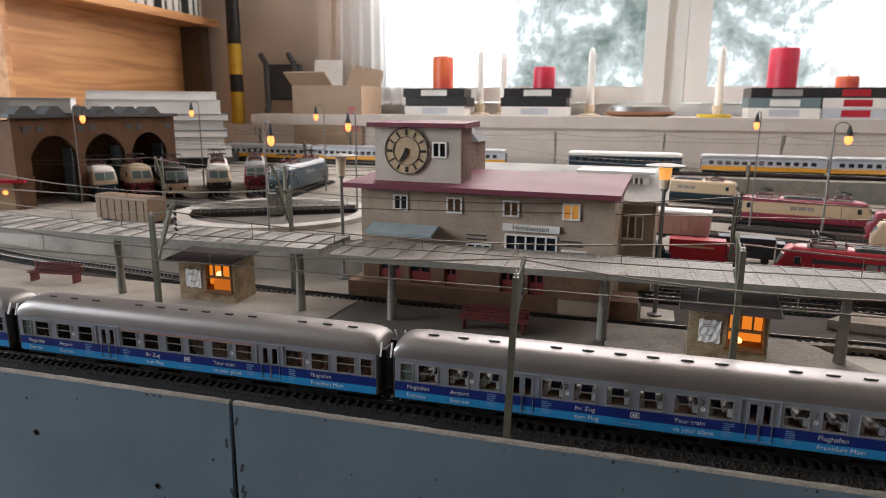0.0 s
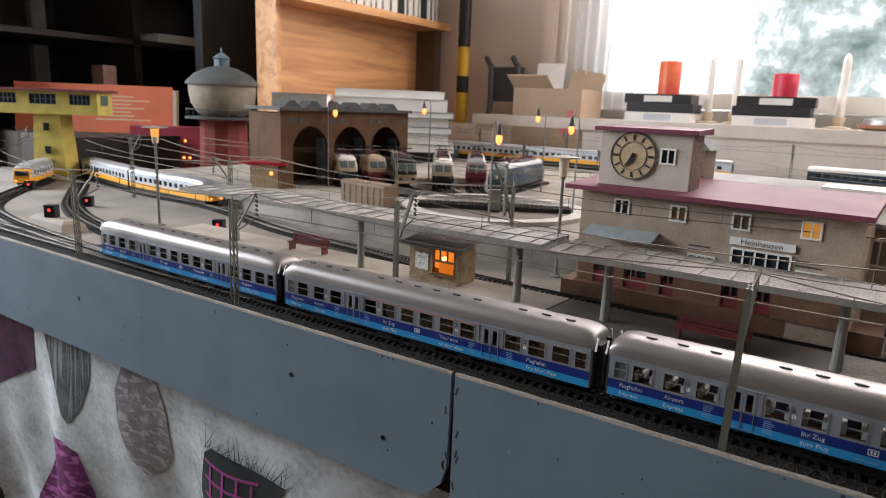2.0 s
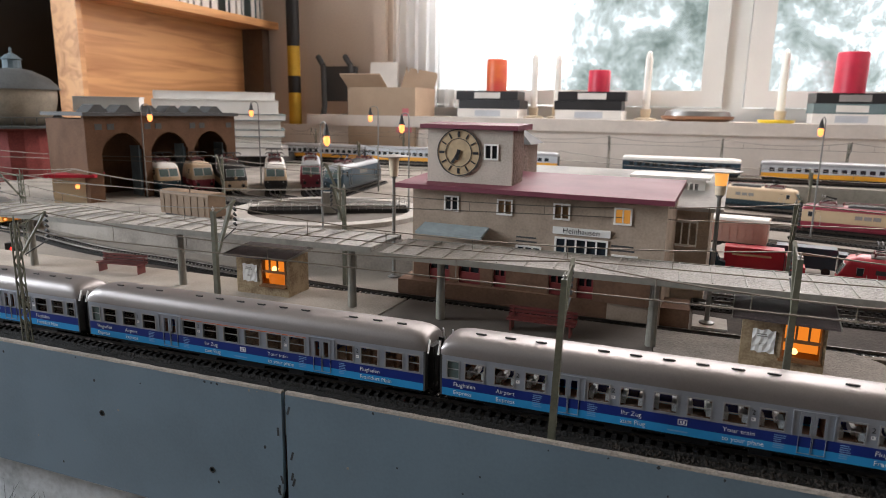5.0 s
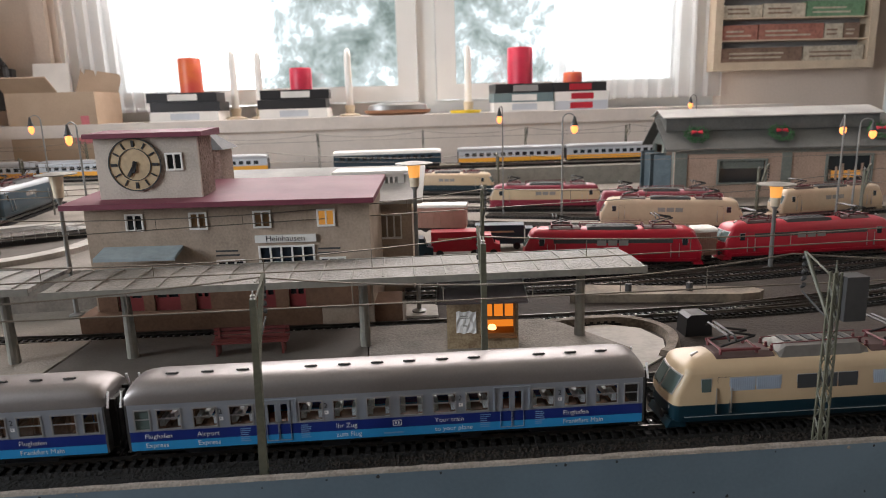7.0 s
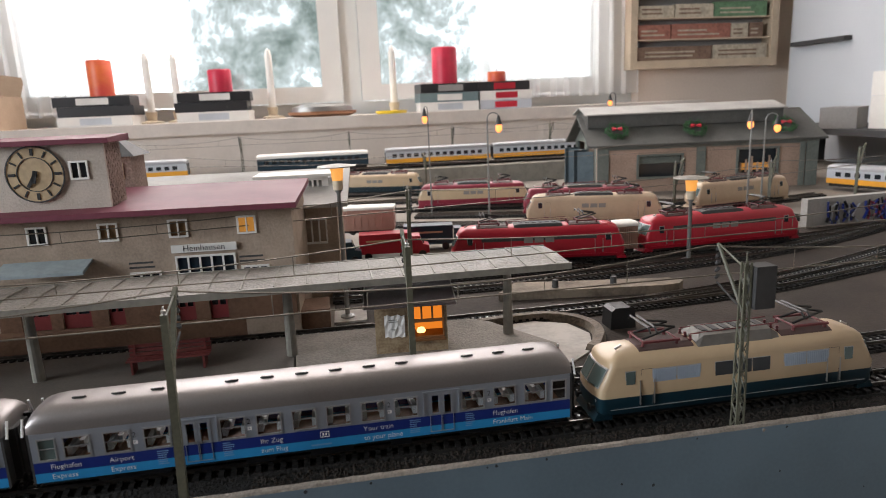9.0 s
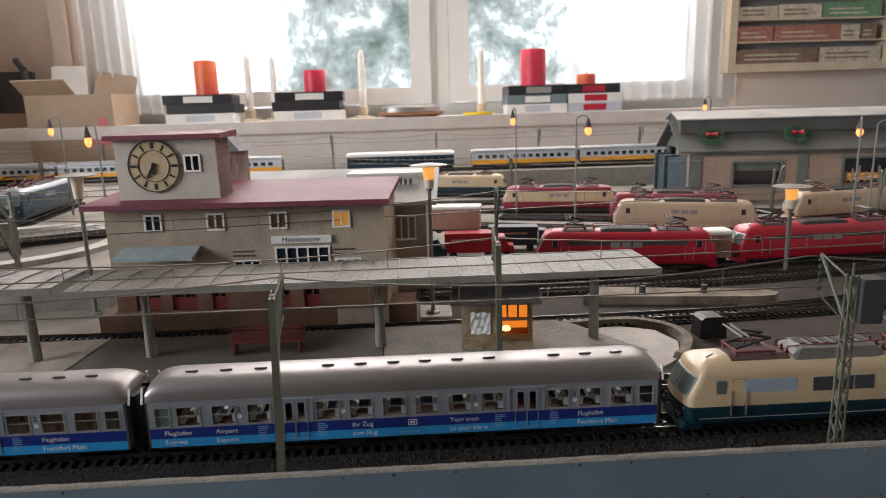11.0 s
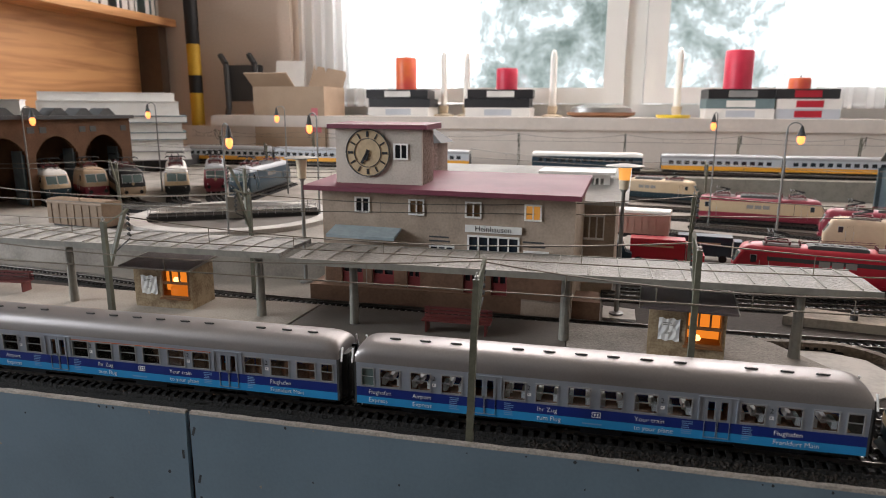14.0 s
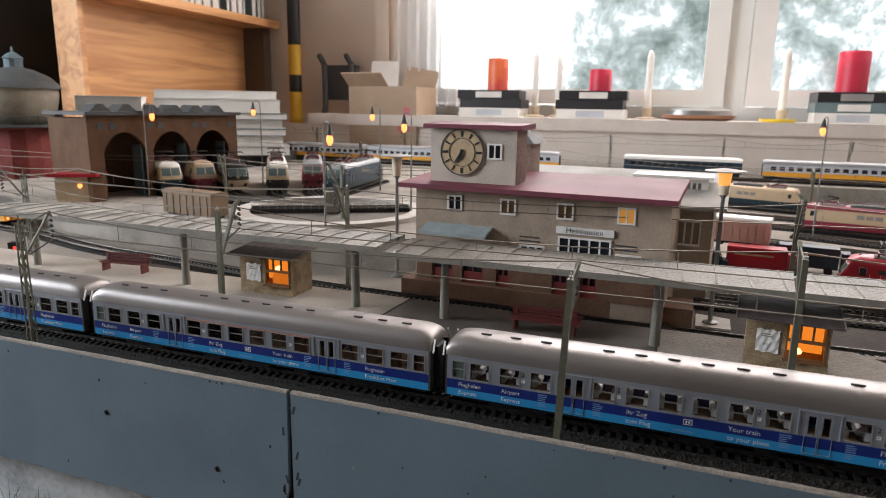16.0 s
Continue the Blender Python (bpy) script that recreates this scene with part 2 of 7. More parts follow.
def mesh_of(name, bm, mat, smooth=False, bevel=0.0):
    if bevel:
        edges = [e for e in bm.edges if e.is_manifold and e.calc_face_angle(0) > 0.6]
        bmesh.ops.bevel(bm, geom=edges, offset=bevel, segments=2, affect="EDGES", profile=0.6)
    bmesh.ops.recalc_face_normals(bm, faces=bm.faces)
    me = bpy.data.meshes.new(name)
    bm.to_mesh(me)
    bm.free()
    me.materials.append(mat)
    if smooth:
        for p in me.polygons:
            p.use_smooth = True
        me.set_sharp_from_angle(angle=radians(40))
    return me


def part(name, bm, mat, parent, label="", smooth=False, bevel=0.0, m=None):
    ob = new(name, mesh_of(name, bm, mat, smooth, bevel))
    ob.parent = parent
    if m is not None:
        ob.matrix_local = m
    return tagged(ob, label)


def thing(name, label, category, m=None, group="", kind=""):
    ob = new(name)
    ob.empty_display_size = 0.01
    if m is not None:
        ob.matrix_world = m
    return tagged(ob, label, category, group, kind)


def solo(name, bm, mat, label, category, m=None, kind="", group="", smooth=False, bevel=0.0):
    ob = new(name, mesh_of(name, bm, mat, smooth, bevel))
    if m is not None:
        ob.matrix_world = m
    return tagged(ob, label, category, group, kind)


def lettering(text, size, mat, parent, m, align="LEFT", name="lettering"):
    cu = bpy.data.curves.new(name, "FONT")
    cu.body, cu.size, cu.align_x, cu.extrude = text, size, align, 0.00008
    cu.resolution_u, cu.offset = 3, -size * 0.012
    cu.materials.append(mat)
    ob = new(name, cu)
    ob.parent = parent
    ob.matrix_local = m
    return ob


def bars(bm, x, z, w, h, rows, y, seed=0):
    """Small plain bars that stand for unreadable writing, on a face towards -y."""
    rnd = random.Random(seed)
    for i in range(rows):
        zz = z + h * (1 - (i + 0.5) / rows)
        box(bm, x, x + w * rnd.uniform(0.6, 1), y - 0.00006, y, zz - h / rows * 0.2, zz + h / rows * 0.2)


B = bmesh.new

# ---- the room ----
def structure(name, bm, mat, label, category, bevel=0.0, smooth=False):
    return solo(name, bm, mat, label, category, kind="structure", bevel=bevel, smooth=smooth)


WIN_X0, WIN_X1, WIN_Z0, WIN_Z1, WALL_Y = -0.87, 1.04, 0.178, 1.45, 1.65
b = B()
holed(b, -2.35, 1.56, -0.8, 1.75, [(WIN_X0, WIN_X1, WIN_Z0, WIN_Z1)], WALL_Y, WALL_Y + 0.18)
structure("wall_north", b, M_WALL, "beige papered room wall with a wide window", "wall")
# wall out of view, darkened so it bounces less light forward
b = B()
box(b, -2.35, 1.56, -2.56, -2.40, -0.8, 1.75)
structure("wall_south", b, M_SOUTHWALL, "dark brown unseen room wall", "wall")
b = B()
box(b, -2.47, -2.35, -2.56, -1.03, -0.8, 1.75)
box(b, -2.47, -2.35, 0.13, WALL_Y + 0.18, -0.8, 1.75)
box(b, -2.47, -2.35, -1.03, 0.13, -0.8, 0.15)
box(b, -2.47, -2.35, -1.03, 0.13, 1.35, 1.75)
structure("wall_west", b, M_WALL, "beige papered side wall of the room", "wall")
b = B()
box(b, 1.56, 1.68, -2.56, WALL_Y + 0.18, -0.8, 1.75)
structure("wall_east", b, M_CEIL, "pale painted side wall of the room", "wall")
# unseen floor and ceiling, both darkened so they bounce less light
b = B()
box(b, -2.47, 1.68, -2.56, WALL_Y + 0.18, -0.86, -0.8)
structure("floor", b, M_FLOOR, "brown wooden room floor", "floor")
b = B()
box(b, -2.47, 1.68, -2.56, WALL_Y + 0.18, 1.75, 1.81)
structure("ceiling", b, M_CEILING, "darkened room ceiling out of view", "ceiling")
b = B()
box(b, -0.935, -0.895, WALL_Y - 0.02, WALL_Y, 0.0, 1.75)
structure("trim", b, M_WALL, "narrow painted wall strip beside the window", "trim", bevel=0.003)

# window: two sashes with a broad post between them
win = thing("window_1", "white-framed two-sash window above the sill", "window", kind="structure")
b = B()
holed(b, WIN_X0, WIN_X1, WIN_Z0, WIN_Z1, [(-0.80, 0.125, 0.215, 1.40), (0.178, 0.97, 0.215, 1.40)], WALL_Y + 0.05, WALL_Y + 0.11)
part("window_frame", b, M_FRAME, win, bevel=0.004)
for xa, xb in ((-0.80, 0.125), (0.178, 0.97)):
    b = B()
    holed(b, xa + 0.002, xb - 0.002, 0.217, 1.398, [(xa + 0.06, xb - 0.06, 0.262, 1.34)], WALL_Y + 0.030, WALL_Y + 0.075)
    part("sash", b, M_FRAME, win, bevel=0.004)
    b = B()
    box(b, xa + 0.055, xb - 0.055, WALL_Y + 0.052, WALL_Y + 0.056, 0.257, 1.345)
    pane = part("pane", b, M_PANE, win)
    pane.visible_shadow = False
b = B()
box(b, WIN_X0 - 0.2, WIN_X1 + 0.1, 1.435, WALL_Y + 0.05, 0.146, 0.178)
structure("window_sill", b, M_SILL, "pale stone window sill behind the layout", "sill", bevel=0.004)
b = B()
box(b, -1.2, 1.3, 1.450, 1.470, 0.0, 0.146)
structure("sill_panel", b, M_SILL, "pale panelling under the window sill", "trim")

# net curtains
M_NET = bpy.data.materials.new("net_curtain")
M_NET.use_nodes = True
n, l = M_NET.node_tree.nodes, M_NET.node_tree.links
clear, soft_, dif, mix, mix2 = n.new("ShaderNodeBsdfTransparent"), n.new("ShaderNodeBsdfTranslucent"), n.new("ShaderNodeBsdfDiffuse"), n.new("ShaderNodeMixShader"), n.new("ShaderNodeMixShader")
soft_.inputs[0].default_value = dif.inputs[0].default_value = (0.9, 0.9, 0.9, 1)
mix.inputs[0].default_value, mix2.inputs[0].default_value = 0.08, 0.72
l.new(soft_.outputs[0], mix.inputs[1])
l.new(dif.outputs[0], mix.inputs[2])
l.new(clear.outputs[0], mix2.inputs[1])
l.new(mix.outputs[0], mix2.inputs[2])
l.new(mix2.outputs[0], n["Material Output"].inputs[0])
for x0, x1 in ((-0.87, -0.50), (0.52, 1.03)):
    b = B()
    k = 60
    rows_ = []
    for i in range(k + 1):
        x = x0 + (x1 - x0) * i / k
        rows_.append([b.verts.new((x + 0.02 * j / 4 * (0.5 - i / k), 1.632 + 0.010 * math.sin(i * 1.15) + 0.004 * math.sin(i * 0.37 + j), 0.205 + 1.3 * j / 4)) for j in range(5)])
    for a, c in zip(rows_, rows_[1:]):
        for j in range(4):
            b.faces.new((a[j], c[j], c[j + 1], a[j + 1]))
    solo("net_curtain", b, M_NET, "sheer white net curtain hanging in folds", "curtain", smooth=True, group="net curtains")

# the garden outside: a far plain backdrop
M_OUT = bpy.data.materials.new("bright_garden")
M_OUT.use_nodes = True
n, l = M_OUT.node_tree.nodes, M_OUT.node_tree.links
p = n["Principled BSDF"]
at, nz, ramp = n.new("ShaderNodeTexCoord"), n.new("ShaderNodeTexNoise"), n.new("ShaderNodeValToRGB")
nz.inputs["Scale"].default_value, nz.inputs["Detail"].default_value, nz.inputs["Roughness"].default_value, nz.inputs["Distortion"].default_value = 1.1, 10, 0.76, 0.25
l.new(at.outputs["Object"], nz.inputs["Vector"])
# the trees stand in the middle, white glare is painted in on both sides
sep, off, edge, mass = n.new("ShaderNodeSeparateXYZ"), n.new("ShaderNodeMath"), n.new("ShaderNodeMapRange"), n.new("ShaderNodeMath")
l.new(at.outputs["Object"], sep.inputs[0])
off.operation, off.inputs[1].default_value = "SUBTRACT", 0.3
l.new(sep.outputs["X"], off.inputs[0])
dist = n.new("ShaderNodeMath")
dist.operation = "ABSOLUTE"
l.new(off.outputs[0], dist.inputs[0])
edge.inputs["From Min"].default_value, edge.inputs["From Max"].default_value = 1.5, 2.9
edge.inputs["To Min"].default_value, edge.inputs["To Max"].default_value = -0.065, 0.22
l.new(dist.outputs[0], edge.inputs["Value"])
mass.operation = "ADD"
l.new(nz.outputs["Fac"], mass.inputs[0])
l.new(edge.outputs[0], mass.inputs[1])
ramp.color_ramp.elements[0].position, ramp.color_ramp.elements[0].color = 0.33, (0.068, 0.084, 0.076, 1)
ramp.color_ramp.elements[1].position, ramp.color_ramp.elements[1].color = 0.64, (1.0, 1.0, 1.0, 1)
for at_, c_ in ((0.41, (0.145, 0.162, 0.155, 1)), (0.49, (0.25, 0.265, 0.265, 1)), (0.55, (0.58, 0.60, 0.61, 1))):
    e = ramp.color_ramp.elements.new(at_)
    e.color = c_
l.new(mass.outputs[0], ramp.inputs[0])
p.inputs["Base Color"].default_value = (0, 0, 0, 1)
l.new(ramp.outputs[0], p.inputs["Emission Color"])
p.inputs["Emission Strength"].default_value = 3.8
b = B()
box(b, -12, 12, 9.9, 10.0, -3, 8)
structure("backdrop", b, M_OUT, "bright garden with dark trees and painted white glare", "backdrop")

# ---- the layout's board ----
b = B()
box(b, -2.0, 1.40, -0.0088, 1.45, -0.02, 0.003)
structure("ground", b, M_BOARD, "pale grey painted base of the model layout", "ground")
LIP = 0.0146
M_CHIP = material("chipped_paint", (0.05, 0.055, 0.06), 0.8, grain=0.2)
for x0, x1, zb in ((-1.9, -0.1965, -0.092), (-0.1935, 1.25, -0.096)):
    t = thing("front_panel", "grey-blue painted wooden board along the layout's edge", "panel", group="front boards")
    b = B()
    if x0 < -1:
        prism(b, [(x0, zb), (x1 - 0.036, zb), (x1 - 0.020, zb + 0.003), (x1 - 0.012, zb + 0.012), (x1 - 0.006, zb + 0.017), (x1 - 0.001, zb + 0.034), (x1, LIP - 0.0012), (x0, LIP - 0.0012)], "y", -0.0152, -0.0116)
    else:
        box(b, x0, x1, -0.0152, -0.0116, zb, LIP - 0.0012)
    part("board", b, M_PANEL, t, bevel=0.0012)
    # rough unpainted top edge
    b = B()
    k = int((x1 - x0) / 0.006)
    rnd = random.Random(4)
    rings = []
    for i in range(k + 1):
        x = x0 + (x1 - x0) * i / k
        h = [rnd.uniform(-0.00016, 0.00016) for _ in range(4)]
        rings.append([(x, -0.0154 + h[0], LIP - 0.0012), (x, -0.0147 + h[1], LIP + 0.0004 + h[2]), (x, -0.0122 + h[3], LIP + 0.0005 + h[3]), (x, -0.0115, LIP - 0.0012)])
    loft(b, rings)
    part("raw_edge", b, M_LIP, t, "rough unpainted grey edge", smooth=False)
    for x, z in ((x1 - 0.06, -0.055), (x1 - 0.16, -0.03), (x1 - 0.5, -0.03)) if x0 < -1 else ((x0 + 0.07, -0.058), (x0 + 0.45, -0.05)):
        b = B()
        lathe(b, [(0.0024, 0.0), (0.0024, 0.0003), (0.0016, 0.0003), (0.0014, -0.0002)], seg=12)
        part("screw", b, M_DARKGREY, t, m=pose(x, -0.0152, z, 90))
    for i in range(46):
        x = rnd.uniform(max(x0, -1.0), min(x1, 0.45))
        z = rnd.uniform(-0.085, LIP - 0.004) if i % 3 else LIP - 0.003
        r = rnd.uniform(0.0004, 0.0013)
        b = B()
        k = 6
        prism(b, [(r * rnd.uniform(0.5, 1) * math.cos(2 * math.pi * j / k), r * rnd.uniform(0.5, 1.3) * math.sin(2 * math.pi * j / k)) for j in range(k)], "y", -0.00012, 0.00005)
        part("paint_chip", b, M_LIP if i % 4 == 0 else M_CHIP, t, m=pose(x, -0.0152, z))
    for i in range(5):
        x = x0 + 0.0015 + 0.0035 * rnd.random() if x0 > -1 else x1 - 0.0015 - 0.0035 * rnd.random()
        z = rnd.uniform(-0.09, LIP - 0.002)
        b = B()
        box(b, -0.0008, 0.0008, -0.00012, 0.00005, -0.003, 0.003)
        part("paint_chip", b, M_CHIP, t, m=pose(x, -0.0152, z, 0, rnd.uniform(-25, 25), 0))

def cloth_y(x, z):
    j = min(1.0, (-0.09 - z) / 0.22)
    return (0.016 * math.sin(x * 19) + 0.009 * math.sin(x * 41 + 1 + z * 9) + 0.034 * math.exp(-((x + 1.02 - z * 0.6) / 0.05) ** 2) * -1) * j


M_CLOTH = material("patterned_cloth", (0.56, 0.60, 0.62), 0.8, grain=0.22, size=0.006, stain=0.45, stain_size=0.05, bump=0.0006, dark=(0.27, 0.29, 0.30))
n, l = M_CLOTH.node_tree.nodes, M_CLOTH.node_tree.links
cloth = thing("table_cloth", "light grey cloth with purple and dark oval prints, hanging", "cloth")
b = B()
grid = []
for i in range(241):
    x = -1.9 + 3.1 * i / 240
    grid.append([b.verts.new((x, cloth_y(x, -0.09 - 0.65 * j / 32), -0.09 - 0.65 * j / 32)) for j in range(33)])
for a, c in zip(grid, grid[1:]):
    for j in range(32):
        b.faces.new((a[j], c[j], c[j + 1], a[j + 1]))
part("cloth", b, M_CLOTH, cloth, smooth=True)


M_PRINTS = {k: material(k, c, 0.85, grain=0.3, size=0.004, stain=0.35, stain_size=0.02, dark=d) for k, c, d in (("plum_print", (0.16, 0.03, 0.12), (0.03, 0.01, 0.03)), ("slate_print", (0.05, 0.06, 0.065), (0.13, 0.14, 0.14)), ("taupe_print", (0.17, 0.15, 0.16), (0.30, 0.28, 0.29)), ("deep_plum_print", (0.075, 0.018, 0.06), (0.02, 0.012, 0.02)), ("dark_print", (0.02, 0.025, 0.025), (0.035, 0.04, 0.04)))}
for key, c2, sc in (("slate_print", (0.22, 0.23, 0.23), (150, 1, 8)), ("taupe_print", (0.38, 0.36, 0.37), (60, 1, 120)), ("plum_print", (0.34, 0.10, 0.28), (30, 1, 90))):
    mm = M_PRINTS[key]
    n, l = mm.node_tree.nodes, mm.node_tree.links
    at, mp, nz, mx, mr = n.new("ShaderNodeTexCoord"), n.new("ShaderNodeMapping"), n.new("ShaderNodeTexNoise"), n.new("ShaderNodeMix"), n.new("ShaderNodeMapRange")
    mp.inputs["Scale"].default_value, mp.inputs["Rotation"].default_value = sc, (0, radians(25), 0)
    nz.inputs["Scale"].default_value, nz.inputs["Detail"].default_value = 1.0, 2
    mr.inputs["From Min"].default_value, mr.inputs["From Max"].default_value = 0.52, 0.60
    mx.data_type = "RGBA"
    src = n["Principled BSDF"].inputs["Base Color"].links[0].from_socket
    l.new(at.outputs["Object"], mp.inputs[0])
    l.new(mp.outputs[0], nz.inputs["Vector"])
    l.new(nz.outputs["Fac"], mr.inputs["Value"])
    l.new(mr.outputs[0], mx.inputs["Factor"])
    l.new(src, mx.inputs["A"])
    mx.inputs["B"].default_value = (*c2, 1)
    l.new(mx.outputs["Result"], n["Principled BSDF"].inputs["Base Color"])
OVAL = [(-1.10 + 0.105 * math.cos(i * math.pi / 10), -0.425 + 0.090 * math.sin(i * math.pi / 10)) for i in range(20)]
for key, rim in (("deep_plum_print", ((-1.005, -0.094), (-0.845, -0.094), (-0.868, -0.165), (-1.04, -0.248), (-1.07, -0.235), (-1.05, -0.15))),
                 ("slate_print", ((-0.822, -0.094), (-0.712, -0.094), (-0.714, -0.135), (-0.735, -0.180), (-0.758, -0.206), (-0.772, -0.198), (-0.795, -0.155))),
                 ("taupe_print", ((-0.642, -0.096), (-0.585, -0.096), (-0.574, -0.14), (-0.574, -0.196), (-0.588, -0.217), (-0.612, -0.228), (-0.638, -0.215), (-0.657, -0.18), (-0.660, -0.135))),
                 ("plum_print", ((-0.824, -0.250), (-0.805, -0.236), (-0.770, -0.230), (-0.738, -0.238), (-0.712, -0.285), (-0.700, -0.34), (-0.71, -0.41), (-0.90, -0.42), (-0.905, -0.385))),
                 ("dark_print", ((-0.497, -0.156), (-0.485, -0.148), (-0.437, -0.150), (-0.378, -0.153), (-0.395, -0.185), (-0.43, -0.25), (-0.500, -0.255), (-0.507, -0.20))),
                 ("dark_print", OVAL)):
    b = B()
    edge_ = [(p_[0] + (q_[0] - p_[0]) * i / 6, p_[1] + (q_[1] - p_[1]) * i / 6) for p_, q_ in zip(rim, [*rim[1:], rim[0]]) for i in range(6)]
    x, z = sum(p_[0] for p_ in edge_) / len(edge_), sum(p_[1] for p_ in edge_) / len(edge_)
    c_, last = b.verts.new((x, cloth_y(x, z) - 0.0011, z)), None
    for k in range(1, 9):
        ring = [b.verts.new((x + (u - x) * k / 8, cloth_y(x + (u - x) * k / 8, z + (v - z) * k / 8) - 0.0011, z + (v - z) * k / 8)) for u, v in edge_]
        for i in range(len(ring)):
            j = (i + 1) % len(ring)
            b.faces.new((c_, ring[i], ring[j]) if last is None else (last[i], ring[i], ring[j], last[j]))
        last = ring
    part("oval_print", b, M_PRINTS[key], cloth, "plum print" if "plum" in key else "dark print")
# fine dark hair strokes round the print with the grid
rnd = random.Random(21)
b = B()
for i in range(90):
    u = rnd.random()
    x, z = (-0.505 + 0.13 * u, -0.150 - 0.004 * u) if i % 3 else (-0.508, -0.155 - 0.09 * u)
    dx, dz = (rnd.uniform(-0.012, 0.030), rnd.uniform(0.004, 0.030)) if i % 3 else (rnd.uniform(-0.028, -0.006), rnd.uniform(-0.006, 0.022))
    z1_ = min(z + dz, -0.094)
    f = [b.verts.new((u_, cloth_y(u_, v_) - 0.0014, v_)) for u_, v_ in ((x, z), (x + 0.0010, z), (x + dx + 0.0002, z1_), (x + dx, z1_))]
    b.faces.new(f)
tagged(part("hair_strokes", b, M_PRINTS["dark_print"], cloth, "fine dark printed strokes"), kind="stuff")
M_GRID = material("plum_line_print", (0.30, 0.06, 0.22), 0.85, grain=0.2, size=0.004)
# a loose grid of plum lines over one dark print
for i in range(9):
    b = B()
    for u in range(8):
        v0, v1 = -1 + u / 4, -1 + (u + 1) / 4
        q = [(-0.455 + 0.040 * v, -0.203 + 0.040 * (-0.9 + i * 0.45) + 0.005 * v * v) if i < 5 else (-0.455 + 0.040 * (-0.75 + (i - 5) * 0.5), -0.203 + 0.036 * v) for v in (v0, v1)]
        dx, dz = (0, 0.0016) if i < 5 else (0.0018, 0)
        f = [b.verts.new((x, cloth_y(x, z) - 0.0018, z)) for x, z in ((q[0][0] - dx, q[0][1] - dz), (q[1][0] - dx, q[1][1] - dz), (q[1][0] + dx, q[1][1] + dz), (q[0][0] + dx, q[0][1] + dz))]
        b.faces.new(f)
    part("grid_line", b, M_GRID, cloth, "plum print line")


# ---- tracks ----
def along(pts, step):
    """Points and headings every step along a polyline."""
    out, left = [], 0.0
    for a, c in zip(pts, pts[1:]):
        a, c = Vector(a), Vector(c)
        d = (c - a).length
        s = left
        while s < d:
            q = a + (c - a) * (s / d)
            out.append((q, math.atan2(c.y - a.y, c.x - a.x)))
            s += step
        left = s - d
    return out


def smooth_path(pts, k=12):
    """A Catmull-Rom curve through the points."""
    v = [Vector((*p, 0)) if len(p) == 2 else Vector(p) for p in pts]
    v = [v[0] * 2 - v[1], *v, v[-1] * 2 - v[-2]]
    out = []
    for a, c, d, e in zip(v, v[1:], v[2:], v[3:]):
        for i in range(k):
            t = i / k
            out.append(0.5 * ((2 * c) + (d - a) * t + (2 * a - 5 * c + 4 * d - e) * t * t + (3 * c - a - 3 * d + e) * t ** 3))
    return out + [v[-2]]


def ribbon(bm, path, off0, off1, z0, z1, top0=None, top1=None):
    """A strip along a path between two side offsets, from z0 to z1."""
    rings = []
    for i, q in enumerate(path):
        d = (path[min(i + 1, len(path) - 1)] - path[max(i - 1, 0)])
        nrm = Vector((-d.y, d.x, 0)).normalized()
        a, c = q + nrm * off0, q + nrm * off1
        ta, tc = q + nrm * (off0 if top0 is None else top0), q + nrm * (off1 if top1 is None else top1)
        rings.append([(a.x, a.y, z0), (c.x, c.y, z0), (tc.x, tc.y, z1), (ta.x, ta.y, z1)])
    loft(bm, rings)


SLEEPER = None


def track(pts, label, singly=None, z=0.003):
    """Ballast, sleepers, two rails and the row of contact studs. singly: the stretch of x in which sleepers are pieces."""
    global SLEEPER
    path = smooth_path(pts)
    t = thing("railway_track", label, "track", group="tracks", kind="structure")
    b = B()
    ribbon(b, path, -0.020, 0.020, z - 0.002, z + 0.0025, -0.0165, 0.0165)
    part("ballast_bed", b, M_GRAVEL, t)
    for off in (-0.0086, 0.0086):
        b = B()
        ribbon(b, path, off - 0.0012, off + 0.0012, z + 0.0040, z + 0.0046)
        ribbon(b, path, off - 0.00045, off + 0.00045, z + 0.0046, z + 0.0066)
        part("rail", b, M_RAIL, t)
    b = B()
    studs = B()
    for i, (q, a) in enumerate(along(path, 0.0066)):
        m = Matrix.Translation((q.x, q.y, z)) @ Matrix.Rotation(a, 4, "Z")
        box(studs, -0.0006, 0.0006, -0.0006, 0.0006, 0.0038, 0.0050, m)
        if singly and singly[0] < q.x < singly[1]:
            if SLEEPER is None:
                s = B()
                box(s, -0.0015, 0.0015, -0.0150, 0.0150, 0.0012, 0.0042)
                for o in (-0.0086, 0.0086):
                    box(s, -0.0012, 0.0012, o - 0.0022, o + 0.0022, 0.0042, 0.0048)
                SLEEPER = mesh_of("sleeper", s, M_SLEEPER)
            ob = new("sleeper", SLEEPER)
            ob.parent, ob.matrix_local = t, m
        else:
            box(b, -0.0015, 0.0015, -0.0150, 0.0150, 0.0012, 0.0042, m)
    if len(b.verts):
        tagged(part("sleepers", b, M_SLEEPER, t), kind="stuff")
    tagged(part("studs", studs, M_METAL, t), kind="stuff")
    return t


